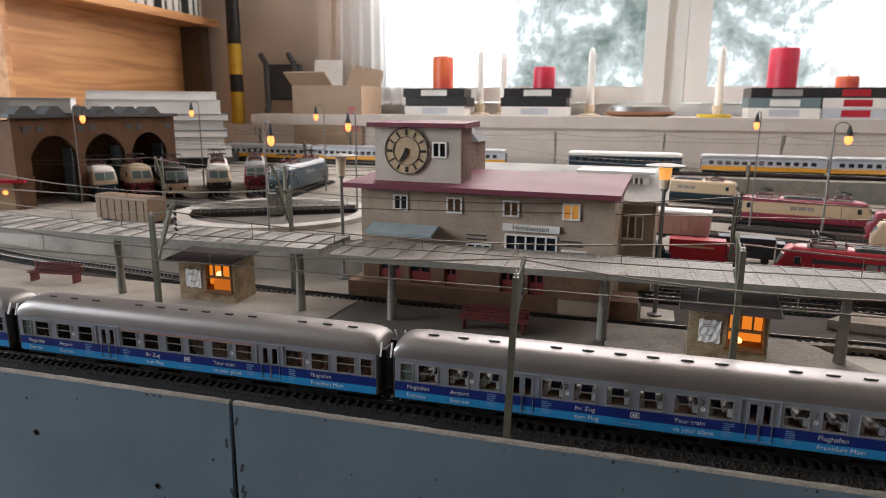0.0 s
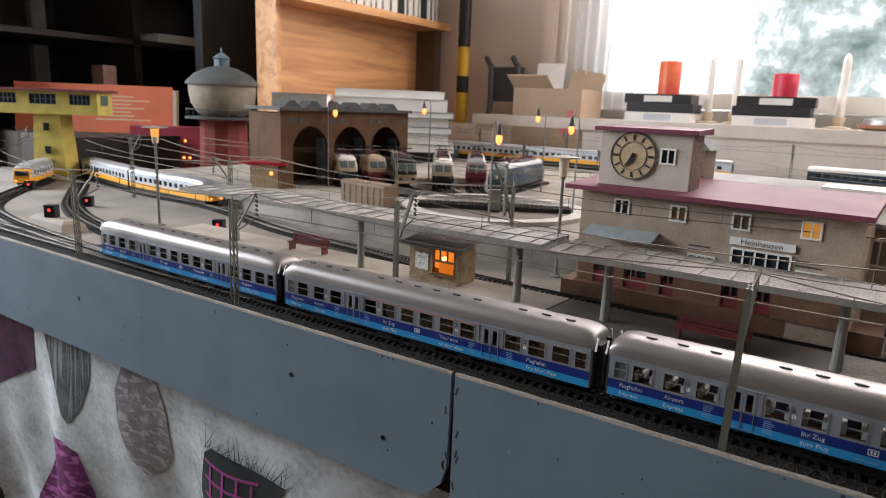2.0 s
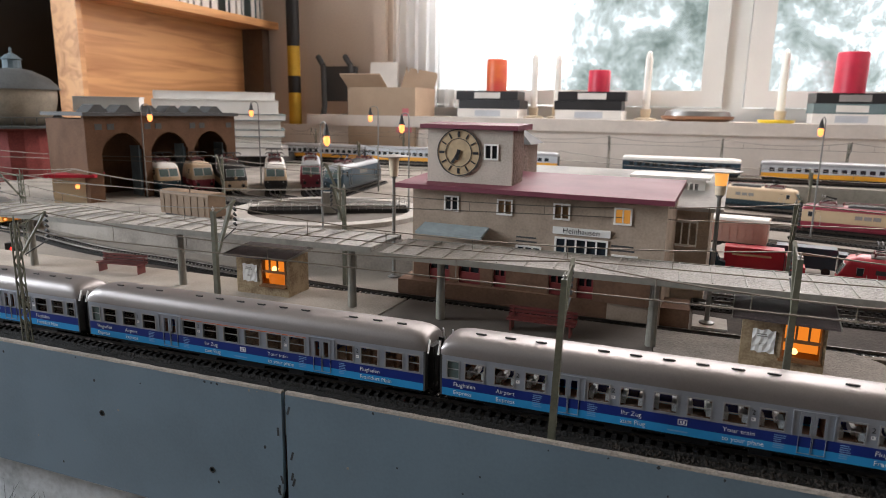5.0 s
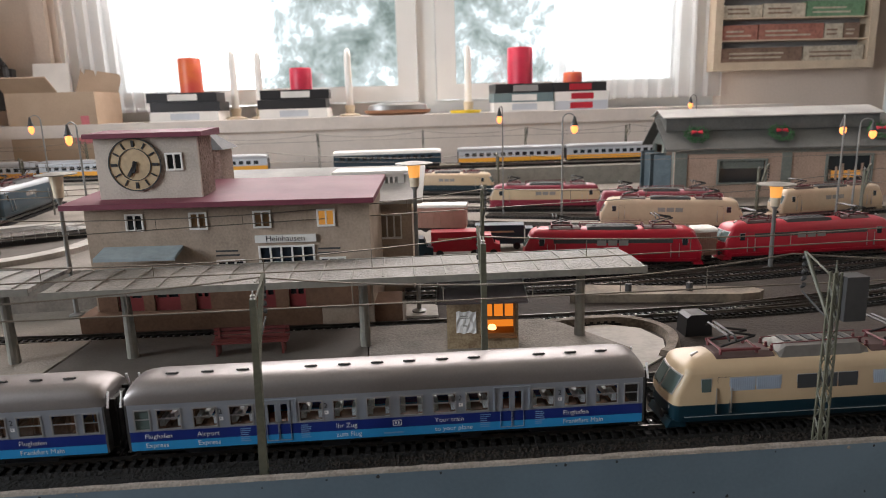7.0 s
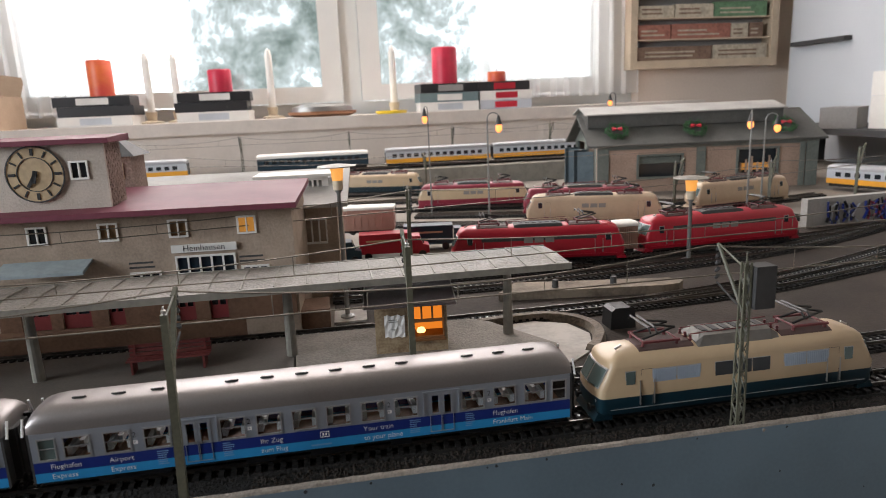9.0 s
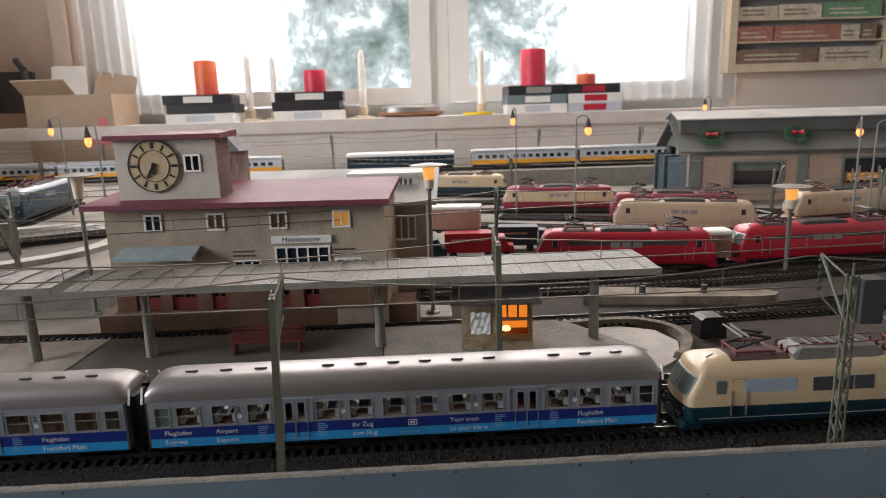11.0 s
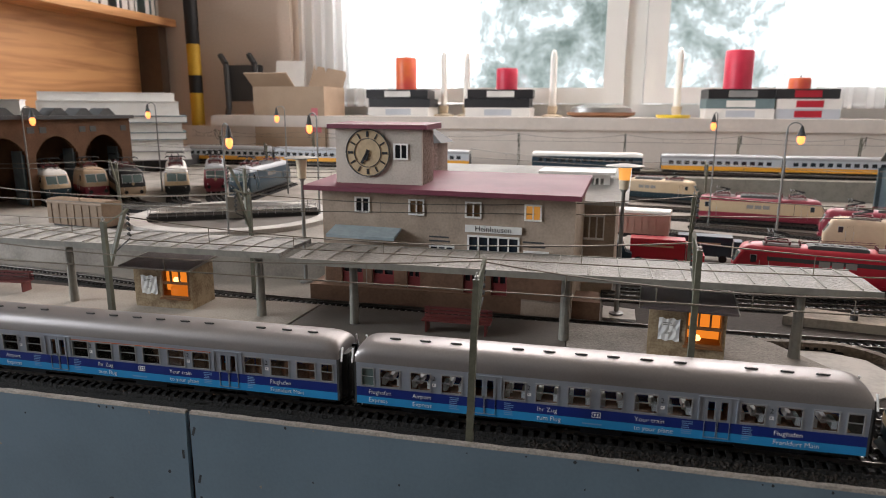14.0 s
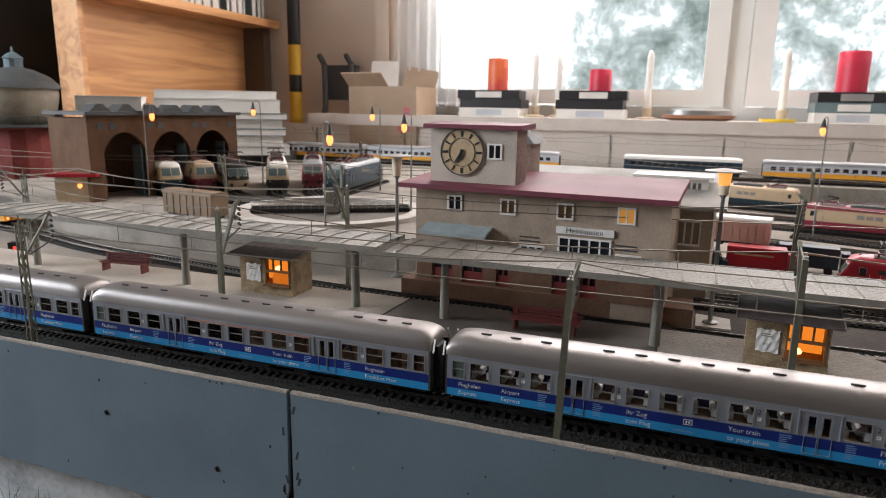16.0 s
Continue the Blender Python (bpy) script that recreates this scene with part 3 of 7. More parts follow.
def gravel(x0, x1, y0, y1, z, count, seed):
    rnd = random.Random(seed)
    b = B()
    for i in range(count):
        c_, r = Vector((rnd.uniform(x0, x1), rnd.uniform(y0, y1), z)), rnd.uniform(0.0006, 0.0013)
        v = [b.verts.new(c_ + Vector((r * rnd.uniform(0.6, 1.2) * dx, r * rnd.uniform(0.6, 1.2) * dy, r * rnd.uniform(0.5, 1) * dz))) for dx, dy, dz in ((1, 0, 0), (0, 1, 0), (-1, 0, 0), (0, -1, 0), (0.1, 0.1, 1))]
        for k in range(4):
            b.faces.new((v[k], v[(k + 1) % 4], v[4]))
    return b


solo("gravel", gravel(0.012, 0.46, -0.0112, 0.0165, 0.0046, 4200, 3), M_STONE := material("gravel_stone", (0.036, 0.030, 0.025), 0.9, grain=0.5, size=0.002), "loose grey-brown model gravel beside the track", "gravel", kind="stuff")
solo("gravel", gravel(-1.0, 0.012, -0.0112, 0.0165, 0.0040, 2200, 5), M_GRAVEL, "sparse dark model gravel beside the track", "gravel", kind="stuff")
b = B()
box(b, -1.9, 1.25, -0.0116, 0.0150, 0.003, 0.0045)
structure("ballast_shoulder", b, M_GRAVEL, "dark ballast strip behind the front board", "ground")
# brown ground, its colour deepened further for the shade of passing trains
b = B()
prism(b, [(0.06, 0.055), (1.36, 0.055), (1.36, 0.70), (0.80, 0.52), (0.50, 0.45), (0.06, 0.46)], "z", 0.0032, 0.0040)
structure("yard_ground", b, M_YARD := material("brown_yard_ground", (0.046, 0.036, 0.029), 0.9, grain=0.35, size=0.003, bump=0.0005, stain=0.35, stain_size=0.06, dark=(0.03, 0.025, 0.021)), "dark brown ballasted yard ground", "ground")
b = B()
prism(b, [(-0.80, 0.055), (0.055, 0.055), (0.055, 0.26), (-0.62, 0.262), (-0.80, 0.20)], "z", 0.0032, 0.0040)
structure("track_ground", b, M_YARD, "dark brown ballasted ground along the platform", "ground")
T1, T2, T3 = 0.0345, 0.094, 0.238
track([(-1.9, T1), (-1.2, T1), (0.2, T1), (1.28, T1)], "model railway track with dark sleepers on ballast", singly=(-0.75, 0.46))
track([(1.38, T2 + 0.24), (0.9, T2 + 0.10), (0.6, T2 + 0.02), (0.35, T2), (-0.6, T2), (-0.85, 0.118), (-1.1, 0.19), (-1.4, 0.36)], "model railway track beside the platform")
track([(1.38, T3 + 0.38), (0.9, T3 + 0.14), (0.6, T3 + 0.04), (0.35, T3), (-0.25, T3 + 0.003), (-0.54, 0.277), (-0.716, 0.30), (-0.95, 0.36), (-1.19, 0.375), (-1.55, 0.44)], "model railway track between platform and station")
track([(-0.72, T1 + 0.004), (-0.88, 0.047), (-1.05, 0.064), (-1.2, 0.105), (-1.34, 0.20), (-1.50, 0.34), (-1.85, 0.56)], "curved model railway track joining the front line")


# ---- coaches ----
COACH_L, COACH_W = 0.2918, 0.0325


def roof_ring(x, w, z_low, z_top, k=12):
    ring = []
    for i in range(k + 1):
        a = math.pi * i / k
        ring.append((x, -w * math.copysign(abs(math.cos(a)) ** 0.62, math.cos(a)), z_low + (z_top - z_low) * math.sin(a) ** 0.72))
    return ring


def bogie(parent, x, z=0.0096):
    b = B()
    for s in (-0.0125, 0.0105):
        box(b, x - 0.018, x + 0.018, s, s + 0.002, z + 0.002, z + 0.0058)
        for d in (-0.0145, 0.0145):
            box(b, x + d - 0.004, x + d + 0.004, s - 0.0008, s + 0.0028, z + 0.003, z + 0.0065)
    box(b, x - 0.004, x + 0.004, -0.0125, 0.0125, z + 0.003, z + 0.006)
    o = part("bogie", b, M_BLACK, parent, bevel=0.0)
    for d in (-0.0145, 0.0145):
        b = B()
        for s in (-0.0083, 0.0083):
            tube(b, (x + d, s - 0.0013, z + 0.0055), (x + d, s + 0.0013, z + 0.0055), 0.0055, seg=14)
        tube(b, (x + d, -0.008, z + 0.0055), (x + d, 0.008, z + 0.0055), 0.001, seg=6)
        part("wheelset", b, M_DARKGREY, o)


def silver_coach(m, first=False):
    t = thing("passenger_coach", "silver model railway coach with blue lower band and lettering", "coach", m, "airport express coaches")
    L, W = COACH_L, COACH_W / 2
    zb, z1, z2, zg, zt = 0.0164, 0.0216, 0.0277, 0.0437, 0.0560
    mids = (0.0231, 0.0427, 0.0624, 0.1008, 0.1197, 0.1385, 0.1570, 0.1759, 0.1944, 0.2326, 0.2513, 0.2695)
    wins = [(c - 0.0063, c + 0.0063) for c in mids]
    small = [(0.0047, 0.0127), (0.2799, 0.2879)]
    doors = [(0.0826, 0.0072), (0.2145, 0.0072)]
    holes = [(a, c, 0.0288, 0.0402) for a, c in wins] + [(a, c, 0.0288, 0.0402) for a, c in small]
    for c, w in doors:
        for d in (-0.0035, 0.0035):
            holes.append((c + d - 0.0019, c + d + 0.0019, 0.0288, 0.0398))
    for side in (-1, 1):
        b = B()
        holed(b, 0.0012, L - 0.0012, z2, zg, holes, side * W, side * (W - 0.0011))
        part("side_wall", b, M_SILVER, t)
        for za, zc, mat in ((z1, z2, M_NAVY), (zb, z1, M_CYAN)):
            b = B()
            box(b, 0.0012, L - 0.0012, min(side * W, side * (W - 0.0011)), max(side * W, side * (W - 0.0011)), za, zc)
            part("band", b, mat, t, "dark blue band" if mat is M_NAVY else "light blue band")
    for x, s in ((0.0, -1), (L, 1)):
        b = B()
        box(b, min(x, x - s * 0.0012), max(x, x - s * 0.0012), -W, W, zb, zg)
        box(b, min(x, x + s * 0.003), max(x, x + s * 0.003), -0.006, 0.006, zb + 0.001, zg + 0.001)
        part("end_wall", b, M_DARKGREY, t, "dark end with gangway")
        b = B()
        for y in (-0.0095, 0.0095):
            box(b, min(x, x + s * 0.0035), max(x, x + s * 0.0035), y - 0.0009, y + 0.0009, zb + 0.002, zg + 0.002)
        part("gangway_rubber", b, M_BLACK, t)
        for y in (-W + 0.0006, W - 0.0006):
            b = B()
            tube(b, (x + s * 0.0018, y, zg - 0.001), (x + s * 0.0018, y * 0.80, zg + 0.0075), 0.0007, seg=6)
            part("gutter_strip", b, M_LETTER, t, "bright silver end strip")
    b = B()
    rings = []
    for x, k in [(0.0, 0.55), (0.0015, 0.72), (0.004, 0.86), (0.008, 0.95), (0.014, 1.0)]:
        rings.append(roof_ring(x, W * (0.93 + 0.07 * k), zg, zg + (zt - zg) * k))
    rings = rings + [[(L - p[0], p[1], p[2]) for p in r] for r in rings[::-1]]
    loft(b, rings)
    part("roof", b, M_ROOF, t, "satin silver rounded roof", smooth=True)
    # roof vents: small lids with pointed ends
    for x in mids:
        b = B()
        prism(b, [(x - 0.0036, 0.0), (x - 0.0022, -0.0009), (x + 0.0022, -0.0009), (x + 0.0036, 0.0), (x + 0.0022, 0.0009), (x - 0.0022, 0.0009)], "z", -0.0003, 0.0007)
        o = part("roof_vent", b, M_DARKGREY, t, m=pose(0, -0.0032, zt - 0.00002, 2))
        b = B()
        box(b, x - 0.0023, x + 0.0023, -0.00055, 0.00055, 0.0007, 0.0011)
        part("lid", b, M_ROOF, o)
    for side in (-1, 1):
        for a, c in wins + small:
            b = B()
            holed(b, a - 0.0005, c + 0.0005, 0.0282, 0.0408, [(a + 0.0002, c - 0.0002, 0.0290, 0.0400)], side * (W + 0.0003), side * (W - 0.0004))
            box(b, a, c, min(side * W, side * (W - 0.0005)), max(side * W, side * (W - 0.0005)), 0.03465, 0.0351)
            w = part("window_frame", b, M_TRIM, t)
            b = B()
            box(b, a, c, min(side * (W - 0.0006), side * (W - 0.0009)), max(side * (W - 0.0006), side * (W - 0.0009)), 0.0289, 0.0401)
            g = part("pane", b, M_PANE if (a, c) != small[0] else M_TINT, w)
            g.visible_shadow = False
        for c, w in doors:
            b = B()
            for d in (-1, 1):
                holed(b, c + d * 0.0035 - 0.0033, c + d * 0.0035 + 0.0033, zb + 0.0014, 0.0418, [(c + d * 0.0035 - 0.0019, c + d * 0.0035 + 0.0019, 0.0288, 0.0398), (c + d * 0.0035 - 0.0030, c + d * 0.0035 + 0.0030, zb + 0.0018, z2 + 0.0003)], side * (W + 0.0003), side * (W - 0.0002))
            box(b, c - 0.0105, c + 0.0105, min(side * W, side * (W + 0.0007)), max(side * W, side * (W + 0.0007)), 0.0420, 0.0427)
            box(b, c - 0.0104, c - 0.0098, min(side * W, side * (W + 0.0006)), max(side * W, side * (W + 0.0006)), z2 + 0.0006, 0.0420)
            box(b, c + 0.0098, c + 0.0104, min(side * W, side * (W + 0.0006)), max(side * W, side * (W + 0.0006)), z2 + 0.0006, 0.0420)
            d = part("door", b, M_SILVER, t)
            b = B()
            for k in (-0.0004, 0.0004):
                box(b, c + k * 3 - 0.0003, c + k * 3 + 0.0003, min(side * W, side * (W + 0.0008)), max(side * W, side * (W + 0.0008)), 0.0285, 0.0300)
            part("handle", b, M_METAL, d)
    # insides
    b = B()
    box(b, 0.002, L - 0.002, -W + 0.0013, W - 0.0013, 0.0190, 0.0205)
    part("coach_floor", b, M_SEAT, t)
    for a, c in wins:
        b = B()
        for x in (a - 0.0025, c + 0.0005):
            for y0, y1 in ((-W + 0.0016, -0.003), (0.003, W - 0.0016)):
                box(b, x, x + 0.0022, y0, y1, 0.0205, 0.0335)
        part("seat", b, M_SEAT, t, bevel=0.0005)
        # white boxes at the seat tops stand for the bright marks in the windows
        if not first:
            for x in (a + 0.0003, c - 0.0025):
                for y0, y1, za in ((-W + 0.0026, -0.0040, 0.0292), (0.0020, W - 0.0030, 0.0250)):
                    b = B()
                    box(b, x, x + 0.0026, y0, y1, za, za + 0.0042)
                    part("seat_top_box", b, M_LETTER, t, "white box at the seat top")
    # underside
    b = B()
    box(b, 0.004, L - 0.004, -W + 0.003, W - 0.003, 0.0135, 0.0166)
    for x, w in ((0.105, 0.016), (0.14, 0.024), (0.185, 0.012)):
        box(b, x, x + w, -W + 0.004, -W + 0.010, 0.0105, 0.0140)
        box(b, x, x + w, W - 0.010, W - 0.004, 0.0105, 0.0140)
    part("underframe", b, M_BLACK, t)
    for x in (0.048, L - 0.048):
        bogie(t, x)
    for x, s in ((0, -1), (L, 1)):
        for y in (-0.010, 0.010):
            b = B()
            tube(b, (x, y, 0.0178), (x + s * 0.0035, y, 0.0178), 0.0008, 0.0008)
            tube(b, (x + s * 0.0035, y, 0.0178), (x + s * 0.0042, y, 0.0178), 0.0024, 0.0024, 10)
            part("buffer", b, M_BLACK, t)
        b = B()
        box(b, min(x, x + s * 0.0035), max(x, x + s * 0.0035), -0.003, 0.003, 0.0120, 0.0150)
        part("coupler", b, M_DARKGREY, t)
    # lettering in two rows
    up = Matrix.Rotation(radians(90), 4, "X")
    for x, a, c in ((0.0090, "Flughafen", "Express"), (0.0375, "Airport", "Express"), (0.1142, "Ihr Zug", "zum Flug"), (0.1700, "Your train", "to your plane"), (0.2440, "Flughafen", "Frankfurt Main")):
        lettering(a, 0.0040, M_LETTER, t, Matrix.Translation((x, -W - 0.0001, z1 + 0.0018)) @ up)
        lettering(c, 0.0040, M_LETTER, t, Matrix.Translation((x, -W - 0.0001, zb + 0.0016)) @ up)
    b = B()
    for i, x in enumerate((0.0612, 0.0947, 0.1960, 0.2280)):
        bars(b, x, zb + 0.002, 0.0062, 0.0085, 7, -W - 0.00005, i)
    bars(b, 0.141, zb + 0.0012, 0.014, 0.002, 1, -W - 0.00005, 9)
    tagged(part("small_print", b, M_PRINT, t, "rows of tiny pale print"), kind="stuff")
    b = B()
    holed(b, 0.1462, 0.1512, z1 + 0.0012, z1 + 0.0046, [(0.1466, 0.1508, z1 + 0.0016, z1 + 0.0042)], -W - 0.0001, -W)
    box(b, 0.1474, 0.1484, -W - 0.0001, -W, z1 + 0.0021, z1 + 0.0037)
    box(b, 0.1490, 0.1500, -W - 0.0001, -W, z1 + 0.0021, z1 + 0.0037)
    part("emblem", b, M_LETTER, t)
    for x in (0.0502, 0.1082, 0.1838, 0.2410):
        lettering("2", 0.0042, M_BLACK, t, Matrix.Translation((x, -W - 0.0001, 0.0360)) @ up, name="class_number")
        b = B()
        holed(b, x + 0.0002, x + 0.0024, 0.0322, 0.0342, [(x + 0.0006, x + 0.0014, 0.0328, 0.0338)], -W - 0.0001, -W)
        part("pictogram", b, M_LETTER, t)
    if first:
        b = B()
        box(b, 0.0935, 0.2020, -W - 0.0001, -W, 0.0405, 0.0412)
        part("class_stripe", b, M_STRIPE, t, "thin orange stripe above windows")
    return t


X3 = -0.0972
c3 = silver_coach(pose(X3, T1, 0))
c2 = silver_coach(pose(X3 - 0.3025, T1, 0), True)
c1 = copy_thing(c3, pose(X3 - 0.605, T1, 0))


# ---- locomotives ----
M_GREYPANE = material("pale_grey_pane", (0.26, 0.25, 0.235), 0.25, grain=0.06)
M_HOOD = material("grey_brown_hood", (0.15, 0.14, 0.125), 0.55, grain=0.12, stain=0.2, stain_size=0.01)
M_BROWNROOF = material("brown_roof_panel", (0.09, 0.055, 0.05), 0.6, grain=0.15)
def pantograph(parent, x, z, up=False):
    b = B()
    for y in (-0.0095, 0.0095):
        tube(b, (x - 0.012, y, z + 0.002), (x + 0.012, y, z + 0.002), 0.0010, seg=5)
    for xx in (-0.011, 0.011):
        tube(b, (x + xx, -0.0095, z + 0.002), (x + xx, 0.0095, z + 0.002), 0.0007, seg=5)
        for y in (-0.008, 0.008):
            tube(b, (x + xx, y, z - 0.001), (x + xx, y, z + 0.002), 0.0012, 0.0008, 6)
    o = part("pantograph", b, M_PANTO, parent, "red pantograph base with folded dark arms")
    h = 0.0085
    for y in (-0.006, 0.006):
        b = B()
        tube(b, (x - 0.010, y, z + 0.003), (x + 0.011, y * 0.8, z + h), 0.0008, seg=5)
        part("lower_arm", b, M_BLACK, o)
        b = B()
        tube(b, (x + 0.011, y * 0.8, z + h), (x - 0.006, y * 0.6, z + h + 0.003), 0.0007, seg=5)
        part("upper_arm", b, M_BLACK, o)
    for d in (-0.0025, 0.0015):
        b = B()
        loft(b, [[(x - 0.007 + d + r * math.cos(k * math.pi / 2), yy, z + h + zz + r * math.sin(k * math.pi / 2)) for k in range(4)] for yy, zz, r in ((-0.0145, 0.0012, 0.0007), (-0.012, 0.0035, 0.0008), (0.012, 0.0035, 0.0008), (0.0145, 0.0012, 0.0007))])
        part("collector_bow", b, M_BLACK, o)


def section(hx, hy, r, z, bow):
    """A level outline with rounded corners and slightly bowed ends."""
    out = []
    for sx, sy, a0 in ((1, 1, 0), (-1, 1, 90), (-1, -1, 180), (1, -1, 270)):
        for i in range(5):
            a = radians(a0 + 22.5 * i)
            out.append((sx * (hx - r) + r * math.cos(a), sy * (hy - r) + r * math.sin(a), z))
        if sx * sy < 0:
            for k in (-0.5, 0.0, 0.5):
                out.append((sx * (hx + bow * (1 - k * k)), -sx * (hy - r) * -k if sx > 0 else -(hy - r) * k, z))
    return out


def electric_loco(m, upper, lower, label, length=0.182, roof=None, split=0.0248, window_band=None, group="locomotives", big=True):
    """A boxy electric locomotive with rounded, sloping cab fronts, centred on its middle; x runs along it."""
    t = thing("locomotive", label, "locomotive", m, group)
    h, W, bow = length / 2, 0.0172, 0.0016
    zb, ze, zt = 0.0142, 0.0432, 0.0518
    foot, brow = 0.0300, 0.0068

    def back(z):
        """How far the cab front stands back at a height."""
        return 0.0012 if z < foot else 0.0012 + brow * (z - foot) / (ze - foot)
    b = B()
    loft(b, [section(h - f, W - g, 0.0042, z, bow) for z, f, g in ((zb, 0.0032, 0.0006), (0.0160, 0.0014, 0.0), (split, 0.0010, 0.0))])
    part("lower_body", b, lower, t, smooth=True)
    b = B()
    loft(b, [section(h - back(z), W - g, 0.0042, z, bow) for z, g in ((split, 0.0), (foot, 0.0), (0.0365, 0.0006), (ze, 0.0012))])
    part("upper_body", b, upper, t, smooth=True)
    b = B()
    loft(b, [section(h - 0.0012 - brow - f, W - 0.0012 - g, min(0.0042, (W - g) * 0.45), ze + (zt - ze) * k, bow * (1 - k)) for k, f, g in ((0, 0, 0), (0.22, 0.0004, 0.0004), (0.45, 0.0014, 0.0014), (0.66, 0.0034, 0.0034), (0.83, 0.0070, 0.0062), (0.94, 0.0115, 0.0095), (1.0, 0.0165, 0.0125))])
    part("roof", b, roof or upper, t, smooth=True)
    # cab windows, lamps
    for s in (-1, 1):
        for side in (-1, 1):
            def screen(y0, y1, za, zc, e, thick=0.0012):
                bb = B()
                def fx(z, y):
                    return s * (h - back(z) + bow * (1 - (min(abs(y), 0.0130) / 0.0130) ** 2) + e)
                ys = [y0 + (y1 - y0) * i / 4 for i in range(5)]
                rim = [(y, za) for y in ys] + [(y, zc) for y in ys[::-1]]
                loft(bb, [[(fx(z, y) - s * q, side * y, z) for y, z in rim] for q in (0, thick)])
                return bb
            part("windscreen_frame", screen(0.0003, 0.0136, 0.0306, 0.0424, 0.00025), M_TRIM, t)
            part("cab_window", screen(0.0009, 0.0129, 0.0313, 0.0417, 0.00045), M_TINT, t, "greenish cab window")
        for y in (-0.0105, 0.0105):
            b = B()
            tube(b, (s * (h - 0.004), y, 0.0225), (s * (h - 0.0008), y, 0.0225), 0.0017, seg=10)
            part("headlight", b, M_WHITE, t)
        b = B()
        tube(b, (s * (h - 0.004), 0, 0.0290), (s * (h + 0.0004), 0, 0.0290), 0.0020, seg=12)
        part("emblem", b, M_BRONZE, t)
        for y in (-0.010, 0.010):
            b = B()
            tube(b, (s * (h - 0.004), y, 0.0178), (s * (h + 0.0022), y, 0.0178), 0.0010)
            tube(b, (s * (h + 0.0022), y, 0.0178), (s * (h + 0.0030), y, 0.0178), 0.0026, seg=10)
            part("buffer", b, M_BLACK, t)
        b = B()
        prism(b, [(s * (h + 0.0012), 0.0105), (s * (h - 0.010), 0.0105), (s * (h - 0.010), 0.0150), (s * (h - 0.001), 0.0150)], "y", -0.015, 0.015)
        part("snow_plough", b, lower, t)
    for side in (-1, 1):
        def slab(x0, x1, z0, z1, e, mat, name, parent=t, inset=0.0):
            bb = B()
            y0 = side * (W - 0.0012 * (z0 - split) / (ze - split) + e)
            y1 = side * (W - 0.0012 * (z1 - split) / (ze - split) + e)
            prism(bb, [(y0 - side * 0.0012, z0), (y0, z0), (y1, z1), (y1 - side * 0.0012, z1)], "x", x0, x1)
            return part(name, bb, mat, parent)
        if window_band:
            slab(-h * 0.66, h * 0.66, 0.0318, 0.0396, 0.0002, window_band, "grille_band")
        for s in (-1, 1):
            xa = s * (h - 0.0205)
            slab(xa - 0.0033, xa + 0.0033, 0.0320, 0.0407, 0.0002, M_TRIM, "side_window_frame")
            slab(xa - 0.0028, xa + 0.0028, 0.0325, 0.0402, 0.0004, M_DARKPANE if not big else M_TINT, "side_window")
            xd = s * (h - 0.031)
            for d in (-0.0045, 0.0045):
                slab(xd + d - 0.00025, xd + d + 0.00025, 0.0195, 0.0345, 0.0009, M_METAL, "handrail")
            for d in (-0.0037, 0.0037):
                slab(xd + d - 0.0001, xd + d + 0.0001, 0.0185, 0.0410, 0.00015, M_DARKGREY, "door_seam")
            slab(xd - 0.0037, xd + 0.0037, 0.0409, 0.0411, 0.00015, M_DARKGREY, "door_seam")
            if big:
                xg = s * (h - 0.050)
                slab(xg - 0.0158, xg + 0.0158, 0.0319, 0.0408, 0.0002, M_TRIM, "grille_frame")
                for d in (-0.0078, 0.0078):
                    g = slab(xg + d - 0.0074, xg + d + 0.0074, 0.0325, 0.0402, 0.0003, M_GRILLE, "grille")
                    for i in range(11):
                        xx = xg + d - 0.0065 + 0.0013 * i
                        slab(xx - 0.0002, xx + 0.0002, 0.0328, 0.0399, 0.00045, M_SLAT, "slat", g)
        if big:
            for x in (-0.0125, 0.0, 0.0125):
                slab(x - 0.0061, x + 0.0061, 0.0316, 0.0405, 0.0002, M_TRIM, "window_frame")
                slab(x - 0.0058, x + 0.0058, 0.0319, 0.0402, 0.0004, M_DARKPANE, "machine_room_window")
            slab(-0.003, 0.003, 0.0266, 0.0299, 0.0003, M_DARKGREY, "emblem")
            slab(-0.0024, 0.0024, 0.0271, 0.0294, 0.0004, upper, "emblem_field")
        else:
            for x in (-0.012, 0.0, 0.012):
                slab(x - 0.0050, x + 0.0050, 0.0326, 0.0386, 0.0004, M_GREYPANE, "machine_room_window")
        slab(-h + 0.008, h - 0.008, 0.0176, 0.0178, 0.0002, M_TRIM if big else lower, "line")
    # roof equipment
    b = B()
    for s in (-1, 1):
        b = B()
        prism(b, [(-0.0128, zt - 0.0042), (-0.0100, zt - 0.0012), (-0.006, zt + 0.0004), (0.006, zt + 0.0004), (0.0100, zt - 0.0012), (0.0128, zt - 0.0042)], "x", s * (h - 0.0285), s * (h - 0.0640))
        part("roof_panel", b, M_BROWNROOF, t, "dark brown roof panel under the pantograph")
    b = B()
    loft(b, [[(x, y, z) for y, z in ((-0.0122, zt - 0.0035), (-0.0095, zt + 0.0036 * k), (-0.005, zt + 0.0046 * k), (0.005, zt + 0.0046 * k), (0.0095, zt + 0.0036 * k), (0.0122, zt - 0.0035))] for x, k in ((-0.0275, 0.05), (-0.0225, 1.0 if big else 0.35), (0.0225, 1.0 if big else 0.35), (0.0275, 0.05))])
